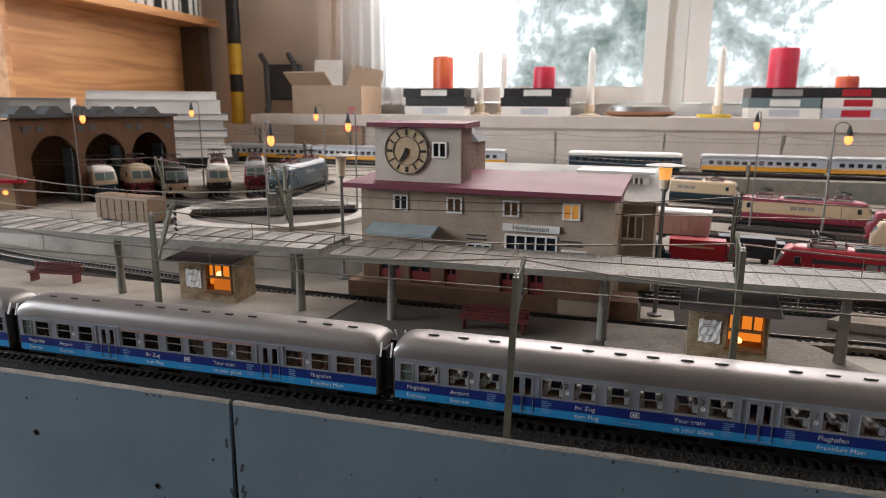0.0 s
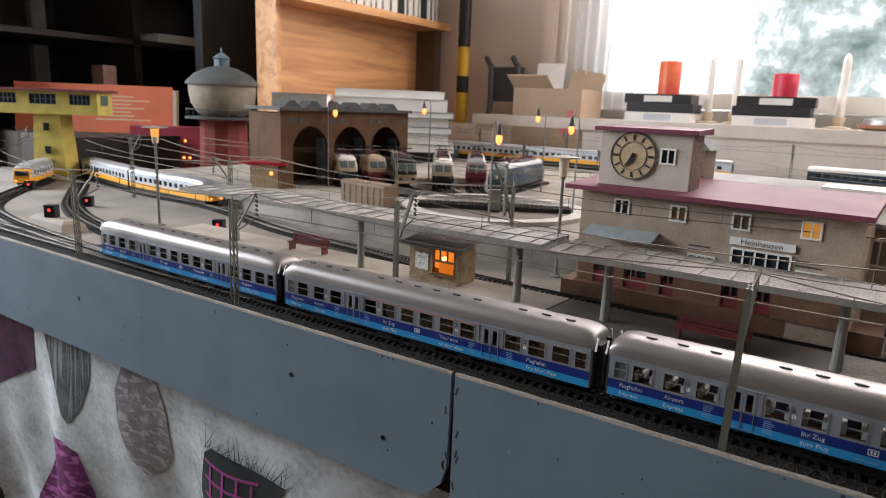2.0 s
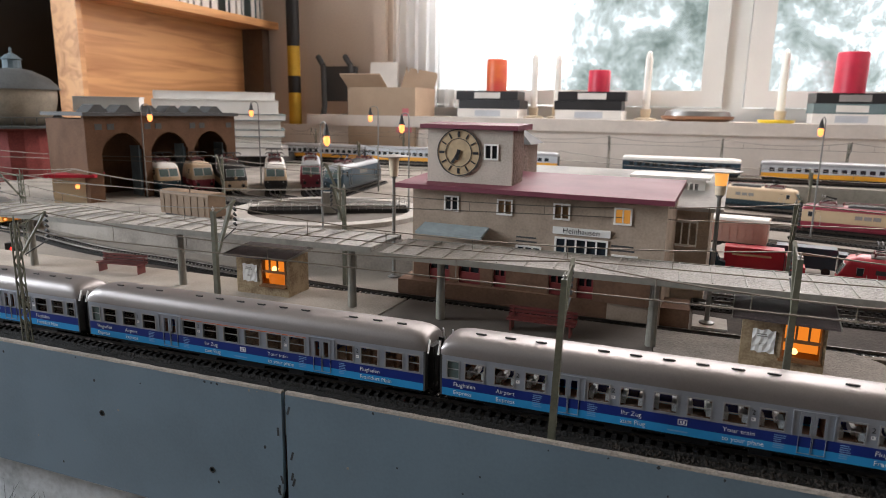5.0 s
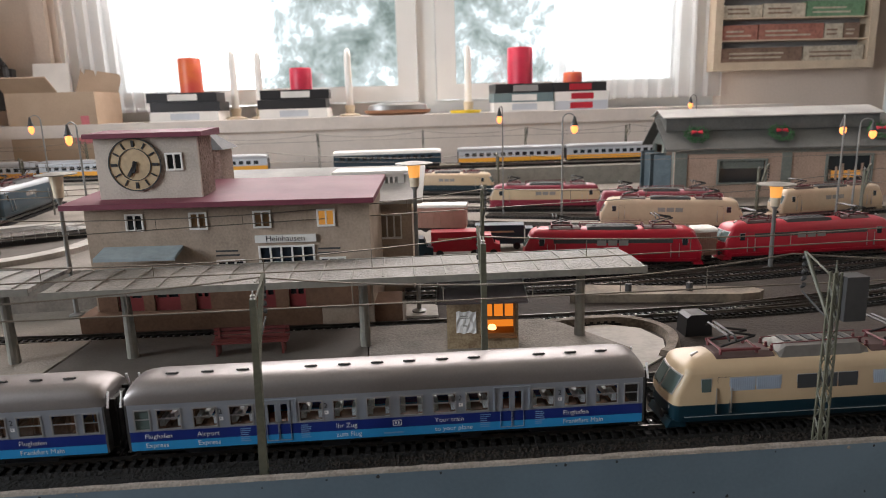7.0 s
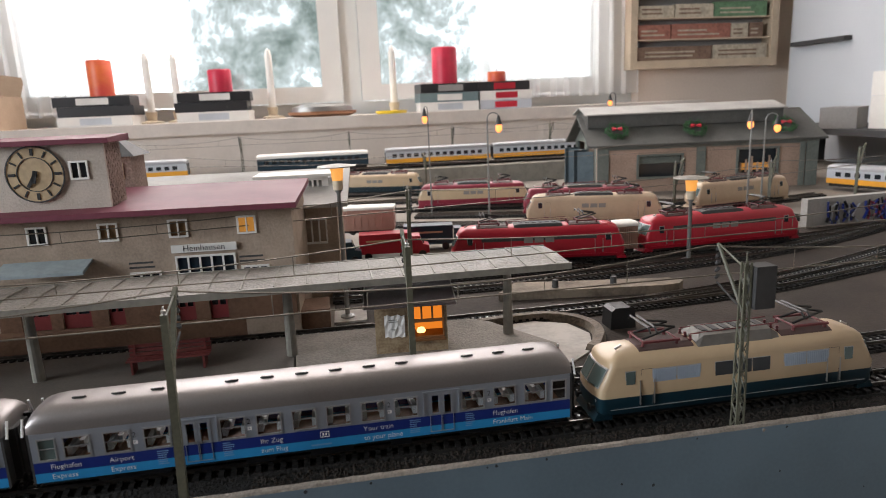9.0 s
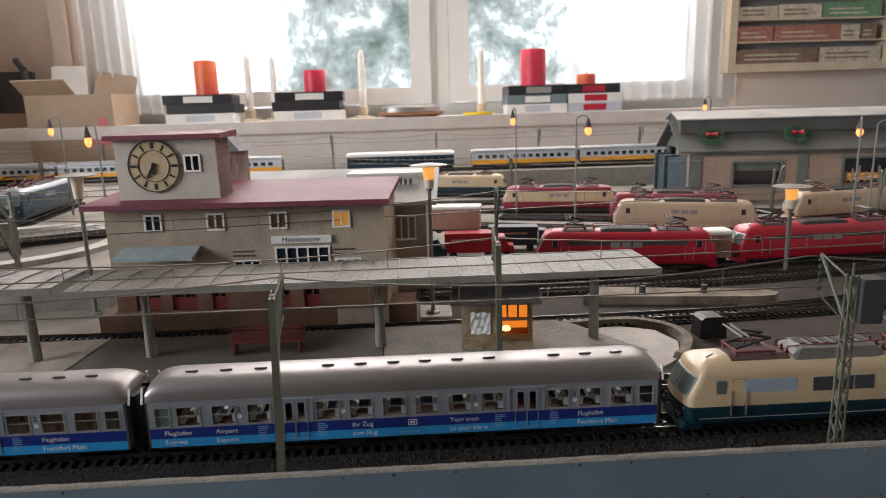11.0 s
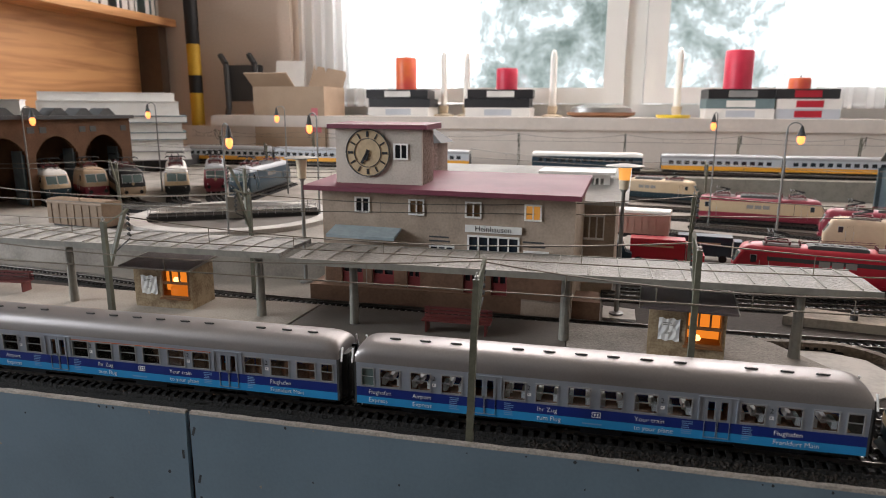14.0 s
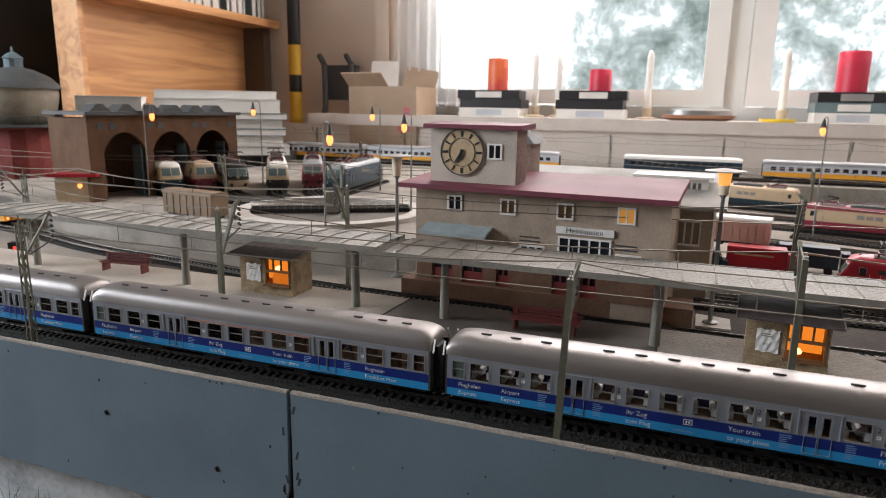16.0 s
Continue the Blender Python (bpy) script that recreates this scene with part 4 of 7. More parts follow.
    hood = part("roof_hood", b, M_DARKGREY if not big else M_HOOD, t)
    for i in range(6):
        b = B()
        box(b, -0.021 + i * 0.0075, -0.017 + i * 0.0075, -0.0045, 0.0045, zt + (0.0044 if big else 0.0015), zt + (0.0051 if big else 0.0022))
        part("louvre", b, M_DARKGREY, hood)
    for s in (-1, 1):
        pantograph(t, s * (h - 0.043), zt + 0.001)
        for y in (-0.006, 0.0, 0.006):
            b = B()
            lathe(b, [(0.0012, 0), (0.0012, 0.001), (0.0006, 0.0014), (0.0012, 0.002), (0.0006, 0.0026), (0.0010, 0.0034)], (s * (h - 0.064), y, zt), 8)
            part("insulator", b, M_PANTO, t)
    b = B()
    tube(b, (-h + 0.064, 0.006, zt + 0.004), (h - 0.064, 0.006, zt + 0.0055), 0.0004, seg=5)
    tube(b, (-h + 0.064, -0.006, zt + 0.004), (h - 0.064, -0.006, zt + 0.0055), 0.0004, seg=5)
    part("roof_cable", b, M_PANTO, t)
    for s in (-1, 1):
        b = B()
        tube(b, (s * (h - 0.015), -0.006, zt - 0.0004), (s * (h - 0.019), -0.006, zt + 0.0018), 0.0009, 0.0006, 6)
        part("horn", b, M_METAL, t)
    b = B()
    box(b, -h + 0.012, h - 0.012, -0.014, 0.014, 0.0115, 0.0152)
    part("underframe", b, M_BLACK, t)
    for x in (-h * 0.54, h * 0.54):
        bogie(t, x)
    return t


main_loco = electric_loco(pose(0.3040, T1, 0), M_CREAM, M_OCEAN, "cream and ocean-blue model electric locomotive with two pantographs", length=0.187)


# ---- overhead line masts ----
def concrete_mast(m, arm=1, h=0.098, lean=0.0):
    t = thing("catenary_mast", "olive-grey square overhead line mast with a bracket arm", "mast", m, "overhead line masts")
    b = B()
    w0, w1 = 0.0021, 0.0016
    loft(b, [[(-w0, -w0, -0.004), (w0, -w0, -0.004), (w0, w0, -0.004), (-w0, w0, -0.004)], [(-w1, -w1, h), (w1, -w1, h), (w1, w1, h), (-w1, w1, h)]])
    part("post", b, M_MAST, t, bevel=0.0005)
    b = B()
    tube(b, (0, 0, h), (0, 0, h + 0.004), 0.0007, 0.0004, 6)
    lathe(b, [(0.0013, h + 0.001), (0.0013, h + 0.002), (0.0008, h + 0.0022)], seg=8)
    part("finial", b, M_METAL, t)
    b = B()
    s = arm
    prism(b, [(s * 0.001, h - 0.036), (s * 0.004, h - 0.036), (s * 0.024, h + 0.002), (s * 0.028, h + 0.0045), (s * 0.027, h + 0.0062), (s * 0.021, h + 0.0035)], "x", -0.0011, 0.0011)
    tube(b, (0, 0, h - 0.003), (0, s * 0.025, h + 0.004), 0.0006, seg=5)
    part("bracket", b, M_MAST, t)
    b = B()
    for i in range(5):
        z = h + 0.003 - i * 0.0042
        tube(b, (0, s * 0.027 - 0.0012, z), (0, s * 0.027 + 0.0012, z - 0.0022), 0.0013, 0.0009, 7)
    tube(b, (0, s * 0.027, h - 0.018), (0, s * 0.008, h - 0.026), 0.0006, seg=5)
    part("insulator", b, M_DARKGREY, t)
    return t


def lattice_mast(m, arm=1, h=0.098):
    t = thing("lattice_mast", "olive lattice overhead line mast with a bracket arm", "mast", m, "overhead line masts")
    b = B()
    w0, w1 = 0.0024, 0.0018
    b.free()
    for sx in (-1, 1):
        for sy in (-1, 1):
            b = B()
            tube(b, (sx * w0, sy * w0, -0.004), (sx * w1, sy * w1, h), 0.00065, seg=4)
            part("upright", b, M_MAST, t)
    b = B()
    n = 13
    for i in range(n):
        za, zc = h * i / n, h * (i + 1) / n
        wa, wc = w0 + (w1 - w0) * i / n, w0 + (w1 - w0) * (i + 1) / n
        s = 1 if i % 2 else -1
        for k in (-1, 1):
            tube(b, (-s * wa, k * wa, za), (s * wc, k * wc, zc), 0.00045, seg=4)
            tube(b, (k * wa, -s * wa, za), (k * wc, s * wc, zc), 0.00045, seg=4)
    part("bracing", b, M_MAST, t)
    b = B()
    s = arm
    tube(b, (0, 0, h - 0.030), (0, s * 0.027, h + 0.005), 0.0011, seg=6)
    tube(b, (0, 0, h - 0.004), (0, s * 0.027, h + 0.005), 0.0006, seg=5)
    tube(b, (0, 0, h), (0, 0, h + 0.006), 0.0007, 0.0004, 6)
    part("bracket", b, M_MAST, t)
    b = B()
    for i in range(5):
        z = h + 0.003 - i * 0.0042
        tube(b, (0, s * 0.027 - 0.0012, z), (0, s * 0.027 + 0.0012, z - 0.0022), 0.0013, 0.0009, 7)
    tube(b, (0, s * 0.027, h - 0.018), (0, s * 0.006, h - 0.026), 0.0006, seg=5)
    part("insulator", b, M_DARKGREY, t)
    return t


def overhead(points, label="thin overhead contact and catenary wires", sag=0.010, drop=0.018):
    """A catenary and a contact wire through the points, with droppers."""
    t = thing("overhead_wire", label, "wire", group="overhead wires")
    for a, c in zip(points, points[1:]):
        a, c = Vector(a), Vector(c)
        b = B()
        k = 12
        cat = []
        for i in range(k + 1):
            u = i / k
            cat.append(a.lerp(c, u) - Vector((0, 0, sag * 4 * u * (1 - u))))
        for p, q in zip(cat, cat[1:]):
            tube(b, p, q, 0.0005, seg=5, caps=False)
        tube(b, a - Vector((0, 0, drop)), c - Vector((0, 0, drop)), 0.0005, seg=5, caps=False)
        for i in (2, 4, 6, 8, 10):
            p = cat[i]
            q = (a - Vector((0, 0, drop))).lerp(c - Vector((0, 0, drop)), i / k)
            tube(b, p, q, 0.0003, seg=4, caps=False)
        part("span", b, M_WIRE, t)
    return t


MY = -0.0075
concrete_mast(pose(-0.0188, MY, LIP - 0.004, 0, 1.5, 0))
lattice_mast(pose(0.2845, MY, LIP - 0.004))
b = B()
box(b, -0.006, 0.006, -0.005, 0.005, 0, 0.024)
weight = solo("tension_weight", b, M_DARKGREY, "dark block-shaped tension weight on a mast", "weight", pose(0.2935, MY, LIP + 0.068), bevel=0.0012)
for x in (-0.4362, -0.703, -1.055):
    lattice_mast(pose(x, MY, LIP - 0.004))
wz = LIP + 0.098
overhead([(x, MY + 0.0270, wz) for x in (-1.4, -1.055, -0.703, -0.4362, -0.0188, 0.2776, 0.62, 1.0)])
for x in (0.108, -0.310):
    concrete_mast(pose(x, 0.0655, 0.010, 0, 0, 0), h=0.106)
lattice_mast(pose(-0.700, 0.2000, 0.010, 0, 0, 180), h=0.106)
overhead([(-1.15, 0.245, 0.115), (-0.700, 0.173, 0.115), (-0.310, 0.0925, 0.115), (0.108, 0.0925, 0.115), (0.55, 0.118, 0.115), (1.0, 0.235, 0.115)])
overhead([(-1.5, 0.44, 0.118), (-1.10, 0.362, 0.117), (-0.700, 0.275, 0.116), (-0.300, 0.236, 0.116)])
overhead([(-1.75, 0.53, 0.118), (-1.42, 0.285, 0.117), (-1.20, 0.125, 0.115), (-1.055, 0.060, 0.113), (-0.703, 0.0195, 0.112)])

# ---- platform ----
PZ = 0.016
plat = thing("platform", "grey rough concrete island platform between tracks", "platform", kind="structure")
b = B()
prism(b, [(0.031, 0.117), (0.219, 0.117), (0.2285, 0.1335), (0.1905, 0.1985), (0.175, 0.212), (0.027, 0.212)], "z", 0.002, PZ)
part("slab", b, M_PLATFORM, plat, bevel=0.0006)
b = B()
prism(b, [(-0.2085, 0.117), (0.030, 0.117), (0.026, 0.212), (-0.2025, 0.212)], "z", 0.002, PZ - 0.0003)
part("slab", b, M_DARKSLAB := material("dark_platform_slab", (0.135, 0.118, 0.102), 0.7, grain=0.12, size=0.002, stain=0.25, stain_size=0.05), plat, "darker smooth slab", bevel=0.0006)
b = B()
prism(b, [(-0.78, 0.117), (-0.2105, 0.117), (-0.2045, 0.212), (-0.78, 0.212)], "z", 0.002, PZ)
part("slab", b, M_PALESLAB := material("pale_platform_slab", (0.37, 0.325, 0.275), 0.85, grain=0.18, size=0.002, bump=0.0004, stain=0.2, stain_size=0.04), plat, "paler cream-grey slab", bevel=0.0006)


# low curved stone kerb round the platform end, on a pale pad
b = B()
ribbon(b, smooth_path([(0.185, 0.2215), (0.222, 0.2255), (0.252, 0.2235), (0.2745, 0.203), (0.2785, 0.176), (0.266, 0.148), (0.257, 0.138)]), -0.006, 0.006, 0.003, 0.0105, -0.0035, 0.0035)
# the shade on the pale kerb is put into its brown colour
solo("stone_kerb", b, material("shaded_stone_kerb", (0.19, 0.155, 0.12), 0.7, grain=0.35, size=0.003, bump=0.0008, stain=0.3, stain_size=0.02), "low curved pale stone kerb round the platform end", "kerb", kind="structure")
b = B()
prism(b, [(0.19, 0.2135), (0.235, 0.219), (0.262, 0.205), (0.271, 0.176), (0.260, 0.142), (0.236, 0.122), (0.2235, 0.119), (0.231, 0.1345), (0.194, 0.200)], "z", 0.003, 0.0052)
solo("pale_pad", b, M_SPLASH := material("pale_plaster_pad", (0.47, 0.44, 0.40), 0.8, grain=0.12, stain=0.25, stain_size=0.03), "pale plaster pad inside the stone kerb", "ground", kind="structure")
# long cream edge of a plaster board, built as a low slab
b = B()
prism(b, [(0.222, 0.290), (0.385, 0.266), (0.405, 0.268), (0.414, 0.277), (0.404, 0.290), (0.248, 0.322)], "z", 0.003, 0.0125)
ramp = thing("plaster_strip", "long low cream plaster strip between the yard tracks", "ramp")
part("slab", b, material("patchy_cream_strip", (0.25, 0.205, 0.155), 0.8, grain=0.2, size=0.003, stain=0.5, stain_size=0.03, dark=(0.09, 0.075, 0.06)), ramp, bevel=0.0012)
for x, y in ((0.282, 0.292), (0.342, 0.286)):
    b = B()
    tube(b, (x, y, 0.0125), (x, y, 0.0205), 0.0034, 0.0030, 12)
    part("post", b, M_DARKGREY, ramp, "short dark post")


def canopy(x0, x1, y0, y1, zf, zr, mat, posts, label):
    t = thing("platform_canopy", label, "canopy", group="platform canopies")
    b = B()
    ym = (y0 + y1) / 2
    prism(b, [(y0, zf - 0.003), (y0, zf), (ym, zr), (y1, zf), (y1, zf - 0.003), (ym, zr - 0.003)], "x", x0, x1)
    part("roof_slab", b, mat, t)
    b = B()
    box(b, x0 - 0.0006, x1 + 0.0006, y0 - 0.0014, y0, zf - 0.0045, zf + 0.0007)
    box(b, x0 - 0.0006, x1 + 0.0006, y1, y1 + 0.0014, zf - 0.0045, zf + 0.0007)
    part("fascia", b, M_STEEL, t)
    k = int((x1 - x0) / 0.0225)
    for i in range(k):
        x = x0 + (x1 - x0) * (i + 0.5) / k
        b = B()
        tube(b, (x, y0 + 0.002, zf + 0.0007), (x, ym, zr + 0.0007), 0.0006, seg=5)
        tube(b, (x, ym, zr + 0.0007), (x, y1 - 0.002, zf + 0.0007), 0.0006, seg=5)
        part("batten", b, M_STEEL, t)
    for x in posts:
        b = B()
        tube(b, (x, ym - 0.006, PZ - 0.0003), (x, ym - 0.006, zr - 0.002), 0.0043, 0.0032, 12)
        prism(b, [(y0 + 0.012, zf - 0.002), (ym - 0.003, zf - 0.012), (ym + 0.003, zf - 0.012), (y1 - 0.012, zf - 0.002)], "x", x - 0.0015, x + 0.0015)
        part("post", b, M_STEEL, t)
    return t


canopy(-0.2010, 0.241, 0.1420, 0.2065, 0.0768, 0.0780, M_SLATE, (-0.153, 0.0265, 0.198), "long grey roofed platform canopy on round posts")
canopy(-0.7300, -0.2090, 0.143, 0.206, 0.0800, 0.0810, M_CANOPY2 := material("worn_canopy_roofing", (0.17, 0.165, 0.155), 0.45, grain=0.35, size=0.004, bump=0.0010, stain=0.8, stain_size=0.022, dark=(0.42, 0.40, 0.37)), (-0.2415, -0.439, -0.651), "worn grey platform canopy with light battens")


def kiosk(m, label, w=0.0545, d=0.033, lamp_z=0.30, cup=False):
    t = thing("platform_kiosk", label, "kiosk", m, "platform kiosks")
    h = 0.0385
    x0, x1 = w * 0.50, w * 0.945
    panes = [(x0 + (x1 - x0) * i / 3 + 0.0007, x0 + (x1 - x0) * (i + 1) / 3 - 0.0007, h * 0.66, h * 0.93) for i in range(3)]
    b = B()
    holed(b, 0, w, 0, h, [(x0, x1, h * 0.28, h * 0.95)], 0, 0.0014)
    part("front_wall", b, M_KIOSK, t)
    for xa, xb, ya, yb in ((0, 0.0014, 0.0014, d), (w - 0.0014, w, 0.0014, d), (0.0014, w - 0.0014, d - 0.0014, d)):
        b = B()
        box(b, xa, xb, ya, yb, 0, h + ya * 0.10)
        part("back_wall" if xb - xa > 0.01 else "side_wall", b, M_KIOSK, t)
    b = B()
    box(b, 0.0016, w - 0.0016, 0.0016, d - 0.0016, h * 0.18, h * 0.20)
    part("inner_floor", b, M_KFRAME, t)
    # the back wall glows itself, in place of lamp light falling on it
    b = B()
    box(b, w * 0.2, w - 0.0018, d - 0.0052, d - 0.0040, h * 0.20, h - 0.001)
    part("lit_back", b, M_GLOW, t, "orange lit inside")
    b = B()
    lathe(b, [(0.001, 0), (0.0032, 0.0005), (0.0035, 0.0019), (0.0024, 0.0037), (0.0006, 0.0043)], (w * 0.64, 0.010, h * lamp_z), 14)
    part("bulb", b, M_BULBHOT, t, "glowing pale yellow bulb", smooth=True)
    if cup:
        # the holder's faint emission imitates the bulb's light on it
        b = B()
        lathe(b, [(0.0075, h * 0.21), (0.0080, h * 0.46), (0.0065, h * 0.50), (0.0015, h * lamp_z)], (w * 0.66, 0.011, 0), 16)
        part("lamp_holder", b, M_KCUP, t, "orange lamp holder with a glow of its own", smooth=True)
    b = B()
    holed(b, x0 - 0.0008, x1 + 0.0008, h * 0.26, h * 0.96, panes + [(x0 + 0.0005, x1 - 0.0005, h * 0.31, h * 0.60)], -0.0005, 0.0010)
    part("window_frame", b, M_KFRAME, t)
    b = B()
    box(b, x0 - 0.002, x1 + 0.0015, -0.0035, 0.0, h * 0.235, h * 0.265)
    part("counter", b, M_KFRAME, t)
    b = B()
    prism(b, [(-0.0105, h + 0.0002), (d + 0.004, h + 0.0050), (d + 0.004, h + 0.0066), (-0.0105, h + 0.0018)], "x", -0.0075, w + 0.0065)
    roof_ = part("roof", b, M_KROOF, t, "dark brown sloping roof", bevel=0.0003)
    for x in (-0.0075, w + 0.0065):
        b = B()
        prism(b, [(-0.0108, h + 0.0004), (d + 0.0042, h + 0.0052), (d + 0.0042, h + 0.0071), (-0.0108, h + 0.0023)], "x", x - 0.0004, x + 0.0004)
        part("verge", b, M_STEEL, roof_)
    # torn, curling poster with a smaller scrap over it
    b = B()
    cols_ = 6
    grid_ = [[b.verts.new((w * 0.13 + w * 0.28 * i / cols_, -0.0004 - 0.0007 * abs(math.sin(i * 1.3 + j)), h * (0.33 + 0.45 * j / 4) + 0.0008 * math.sin(i * 2.1))) for j in range(5)] for i in range(cols_ + 1)]
    for p_, q_ in zip(grid_, grid_[1:]):
        for j in range(4):
            b.faces.new((p_[j], q_[j], q_[j + 1], p_[j + 1]))
    poster = part("poster", b, M_WHITE, t, "pale torn poster")
    b = B()
    bars(b, w * 0.19, h * 0.63, w * 0.16, h * 0.08, 2, -0.0012, 3)
    bars(b, w * 0.22, h * 0.46, w * 0.09, h * 0.05, 2, -0.0012, 4)
    part("print", b, M_STEEL, poster)
    return t


M_BULBHOT = glowing("hot_bulb", (1.0, 0.60, 0.20), 3.0)
M_KCUP = glowing("glowing_lamp_holder", (1.0, 0.24, 0.02), 0.5)
M_KIOSK = material("kiosk_plaster", (0.38, 0.29, 0.18), 0.85, grain=0.25, size=0.002, stain=0.4, stain_size=0.012, dark=(0.16, 0.10, 0.055))
M_KFRAME = material("kiosk_frame", (0.22, 0.10, 0.04), 0.6, grain=0.1)
M_KROOF = material("kiosk_roof", (0.10, 0.078, 0.076), 0.6, grain=0.3, size=0.0012, bump=0.0004, stain=0.25, stain_size=0.02)
kiosk(pose(0.0900, 0.1505, PZ, 0, 0, -5), "cream platform kiosk with orange light inside and torn poster")
kiosk(pose(-0.3710, 0.1690, PZ), "cream platform kiosk with a lit bulb in its window", 0.060, 0.036, 0.60, True)


def bench(m):
    t = thing("platform_bench", "red plastic double bench on the platform", "bench", m, "platform benches")
    b = B()
    for i in range(3):
        box(b, 0, 0.058, -0.011 + i * 0.0036, -0.0082 + i * 0.0036, 0.0095, 0.0107)
    part("seat", b, M_BENCH, t)
    b = B()
    for i in range(3):
        box(b, 0, 0.058, 0.0002, 0.0012, 0.0105 + i * 0.0032, 0.0128 + i * 0.0032)
    part("backrest", b, M_BENCH, t)
    for x in (0.003, 0.053):
        b = B()
        box(b, x, x + 0.0015, -0.011, 0.0005, 0, 0.0095)
        box(b, x, x + 0.0015, -0.0005, 0.0005, 0, 0.0195)
        part("leg", b, M_BENCH, t)
    return t


M_BENCH = material("bench_red", (0.16, 0.032, 0.028), 0.5, grain=0.1, stain=0.2, stain_size=0.02)
bench(pose(-0.0905, 0.170, PZ))
bench(pose(-0.566, 0.186, PZ, 0, 0, 6))


# ---- station building ----
# brown in the pane colour imitates a dim warm glow inside
M_WARMPANE = material("brown_glow_pane", (0.22, 0.12, 0.05), 0.4, grain=0.2, size=0.003)
M_BENCHRED = material("dark_red_paint", (0.20, 0.03, 0.03), 0.5, grain=0.1)
def small_window(parent, x, z, w=0.0125, h=0.0135, y=0.0, lit=None):
    b = B()
    holed(b, x - 0.0012, x + w + 0.0012, z - 0.0012, z + h + 0.0012, [(x + 0.0004, x + w / 2 - 0.0006, z + 0.0004, z + h - 0.0004), (x + w / 2 + 0.0006, x + w - 0.0004, z + 0.0004, z + h - 0.0004)], y - 0.0012, y + 0.0008)
    f = part("window", b, M_WHITE, parent)
    b = B()
    box(b, x, x + w, y + 0.0010, y + 0.0018, z, z + h)
    part("pane", b, lit or M_DARKPANE, f)


b = B()
prism(b, [(-0.236, 0.2615), (0.056, 0.2615), (0.056, 0.30), (-0.236, 0.30)], "z", 0.003, 0.0215)
structure("station_platform", b, M_SPLAT := material("brown_platform", (0.19, 0.108, 0.068), 0.85, grain=0.2, size=0.003, stain=0.25, stain_size=0.03), "brown low platform in front of the station", "platform", bevel=0.0008)
ST = pose(-0.2255, 0.2760, 0.003, 0, 0, -4.0)
station = thing("station_building", "beige plastered station with maroon roof and clock tower", "station", ST)
SW, SD, SH = 0.256, 0.105, 0.1150
b = B()
fw = [(0.0375 + 0.0575 * i, 0.0515 + 0.0575 * i, 0.0945, 0.1080) for i in range(4)]
gw = [(0.155, 0.204, 0.061, 0.076), (0.116, 0.140, 0.05, 0.064), (0.210, 0.232, 0.05, 0.064)]
gd = [(0.020 + 0.034 * i, 0.044 + 0.034 * i, 0.0185, 0.047) for i in range(2)] + [(0.092, 0.106, 0.0185, 0.047), (0.150, 0.166, 0.0185, 0.047), (0.178, 0.194, 0.0185, 0.047)]
holed(b, 0, SW, 0, SH, fw + gw + gd, 0, 0.003)
part("front_wall", b, M_PLASTER, station)
# dark brown band laid over the lower front wall, between the doors
b = B()
holed(b, 0.002, SW - 0.002, 0.0175, 0.0490, gd, -0.0012, 0.0)
part("lower_wall_band", b, M_SPLAT, station, "dark brown lower wall")
b = B()
box(b, 0, 0.003, 0.003, SD, 0, SH)
part("end_wall", b, M_PLASTER, station)
b = B()
box(b, SW - 0.003, SW, 0.003, SD, 0, SH)
part("end_wall", b, M_PLASTER, station)
b = B()
box(b, 0.003, SW - 0.003, SD - 0.003, SD, 0, SH)
part("back_wall", b, M_PLASTER, station)
for xa, xb, za, zc in gd:
    b = B()
    holed(b, xa + 0.0004, xb - 0.0004, za, zc - 0.0004, [(xa + 0.002, (xa + xb) / 2 - 0.0008, za + 0.012, zc - 0.002), ((xa + xb) / 2 + 0.0008, xb - 0.002, za + 0.012, zc - 0.002)], 0.0004, 0.0018)
    f = part("door", b, M_BENCHRED, station, "dark red panelled door")
    b = B()
    box(b, xa + 0.001, xb - 0.001, 0.0020, 0.0026, za, zc - 0.001)
    part("pane", b, M_DARKPANE, f)
for i, (xa, xb, za, zc) in enumerate(fw):
    small_window(station, xa, za, xb - xa, lit=M_WINLIT if i == 3 else (M_WARMPANE if i else None))
b = B()
box(b, 0.152, 0.207, -0.002, 0.0, 0.0800, 0.0868)
sign = part("name_board", b, M_WHITE, station, "white name board with dark letters")
lettering("Heinhausen", 0.0076, M_BLACK, sign, Matrix.Translation((0.1795, -0.0022, 0.0812)) @ Matrix.Rotation(radians(90), 4, "X"), "CENTER")
for xa, xb, za, zc in gw:
    k = 5 if xb - xa > 0.04 else 3
    b = B()
    holed(b, xa - 0.001, xb + 0.001, za - 0.001, zc + 0.001, [(xa + (xb - xa) * i / k + 0.0007, xa + (xb - xa) * (i + 1) / k - 0.0007, za + 0.0007, zc - 0.0007) for i in range(k)], -0.0012, 0.0006)
    f = part("window", b, M_WHITE, station)
    b = B()
    box(b, xa, xb, 0.0008, 0.0016, za, zc)
    part("pane", b, M_DARKPANE, f)
for x in (0.115, 0.208):
    b = B()
    bars(b, x, 0.067, 0.024, 0.008, 2, -0.0002, 5)
    part("faded_lettering", b, M_DARKGREY, station)
b = B()
prism(b, [(-0.014, SH + 0.0005), (SD + 0.006, SH + 0.008), (SD + 0.006, SH + 0.0125), (-0.014, SH + 0.0052)], "x", -0.014, SW + 0.006)
part("roof", b, M_MAROON, station, "flat maroon roof with thick edge", bevel=0.0006)
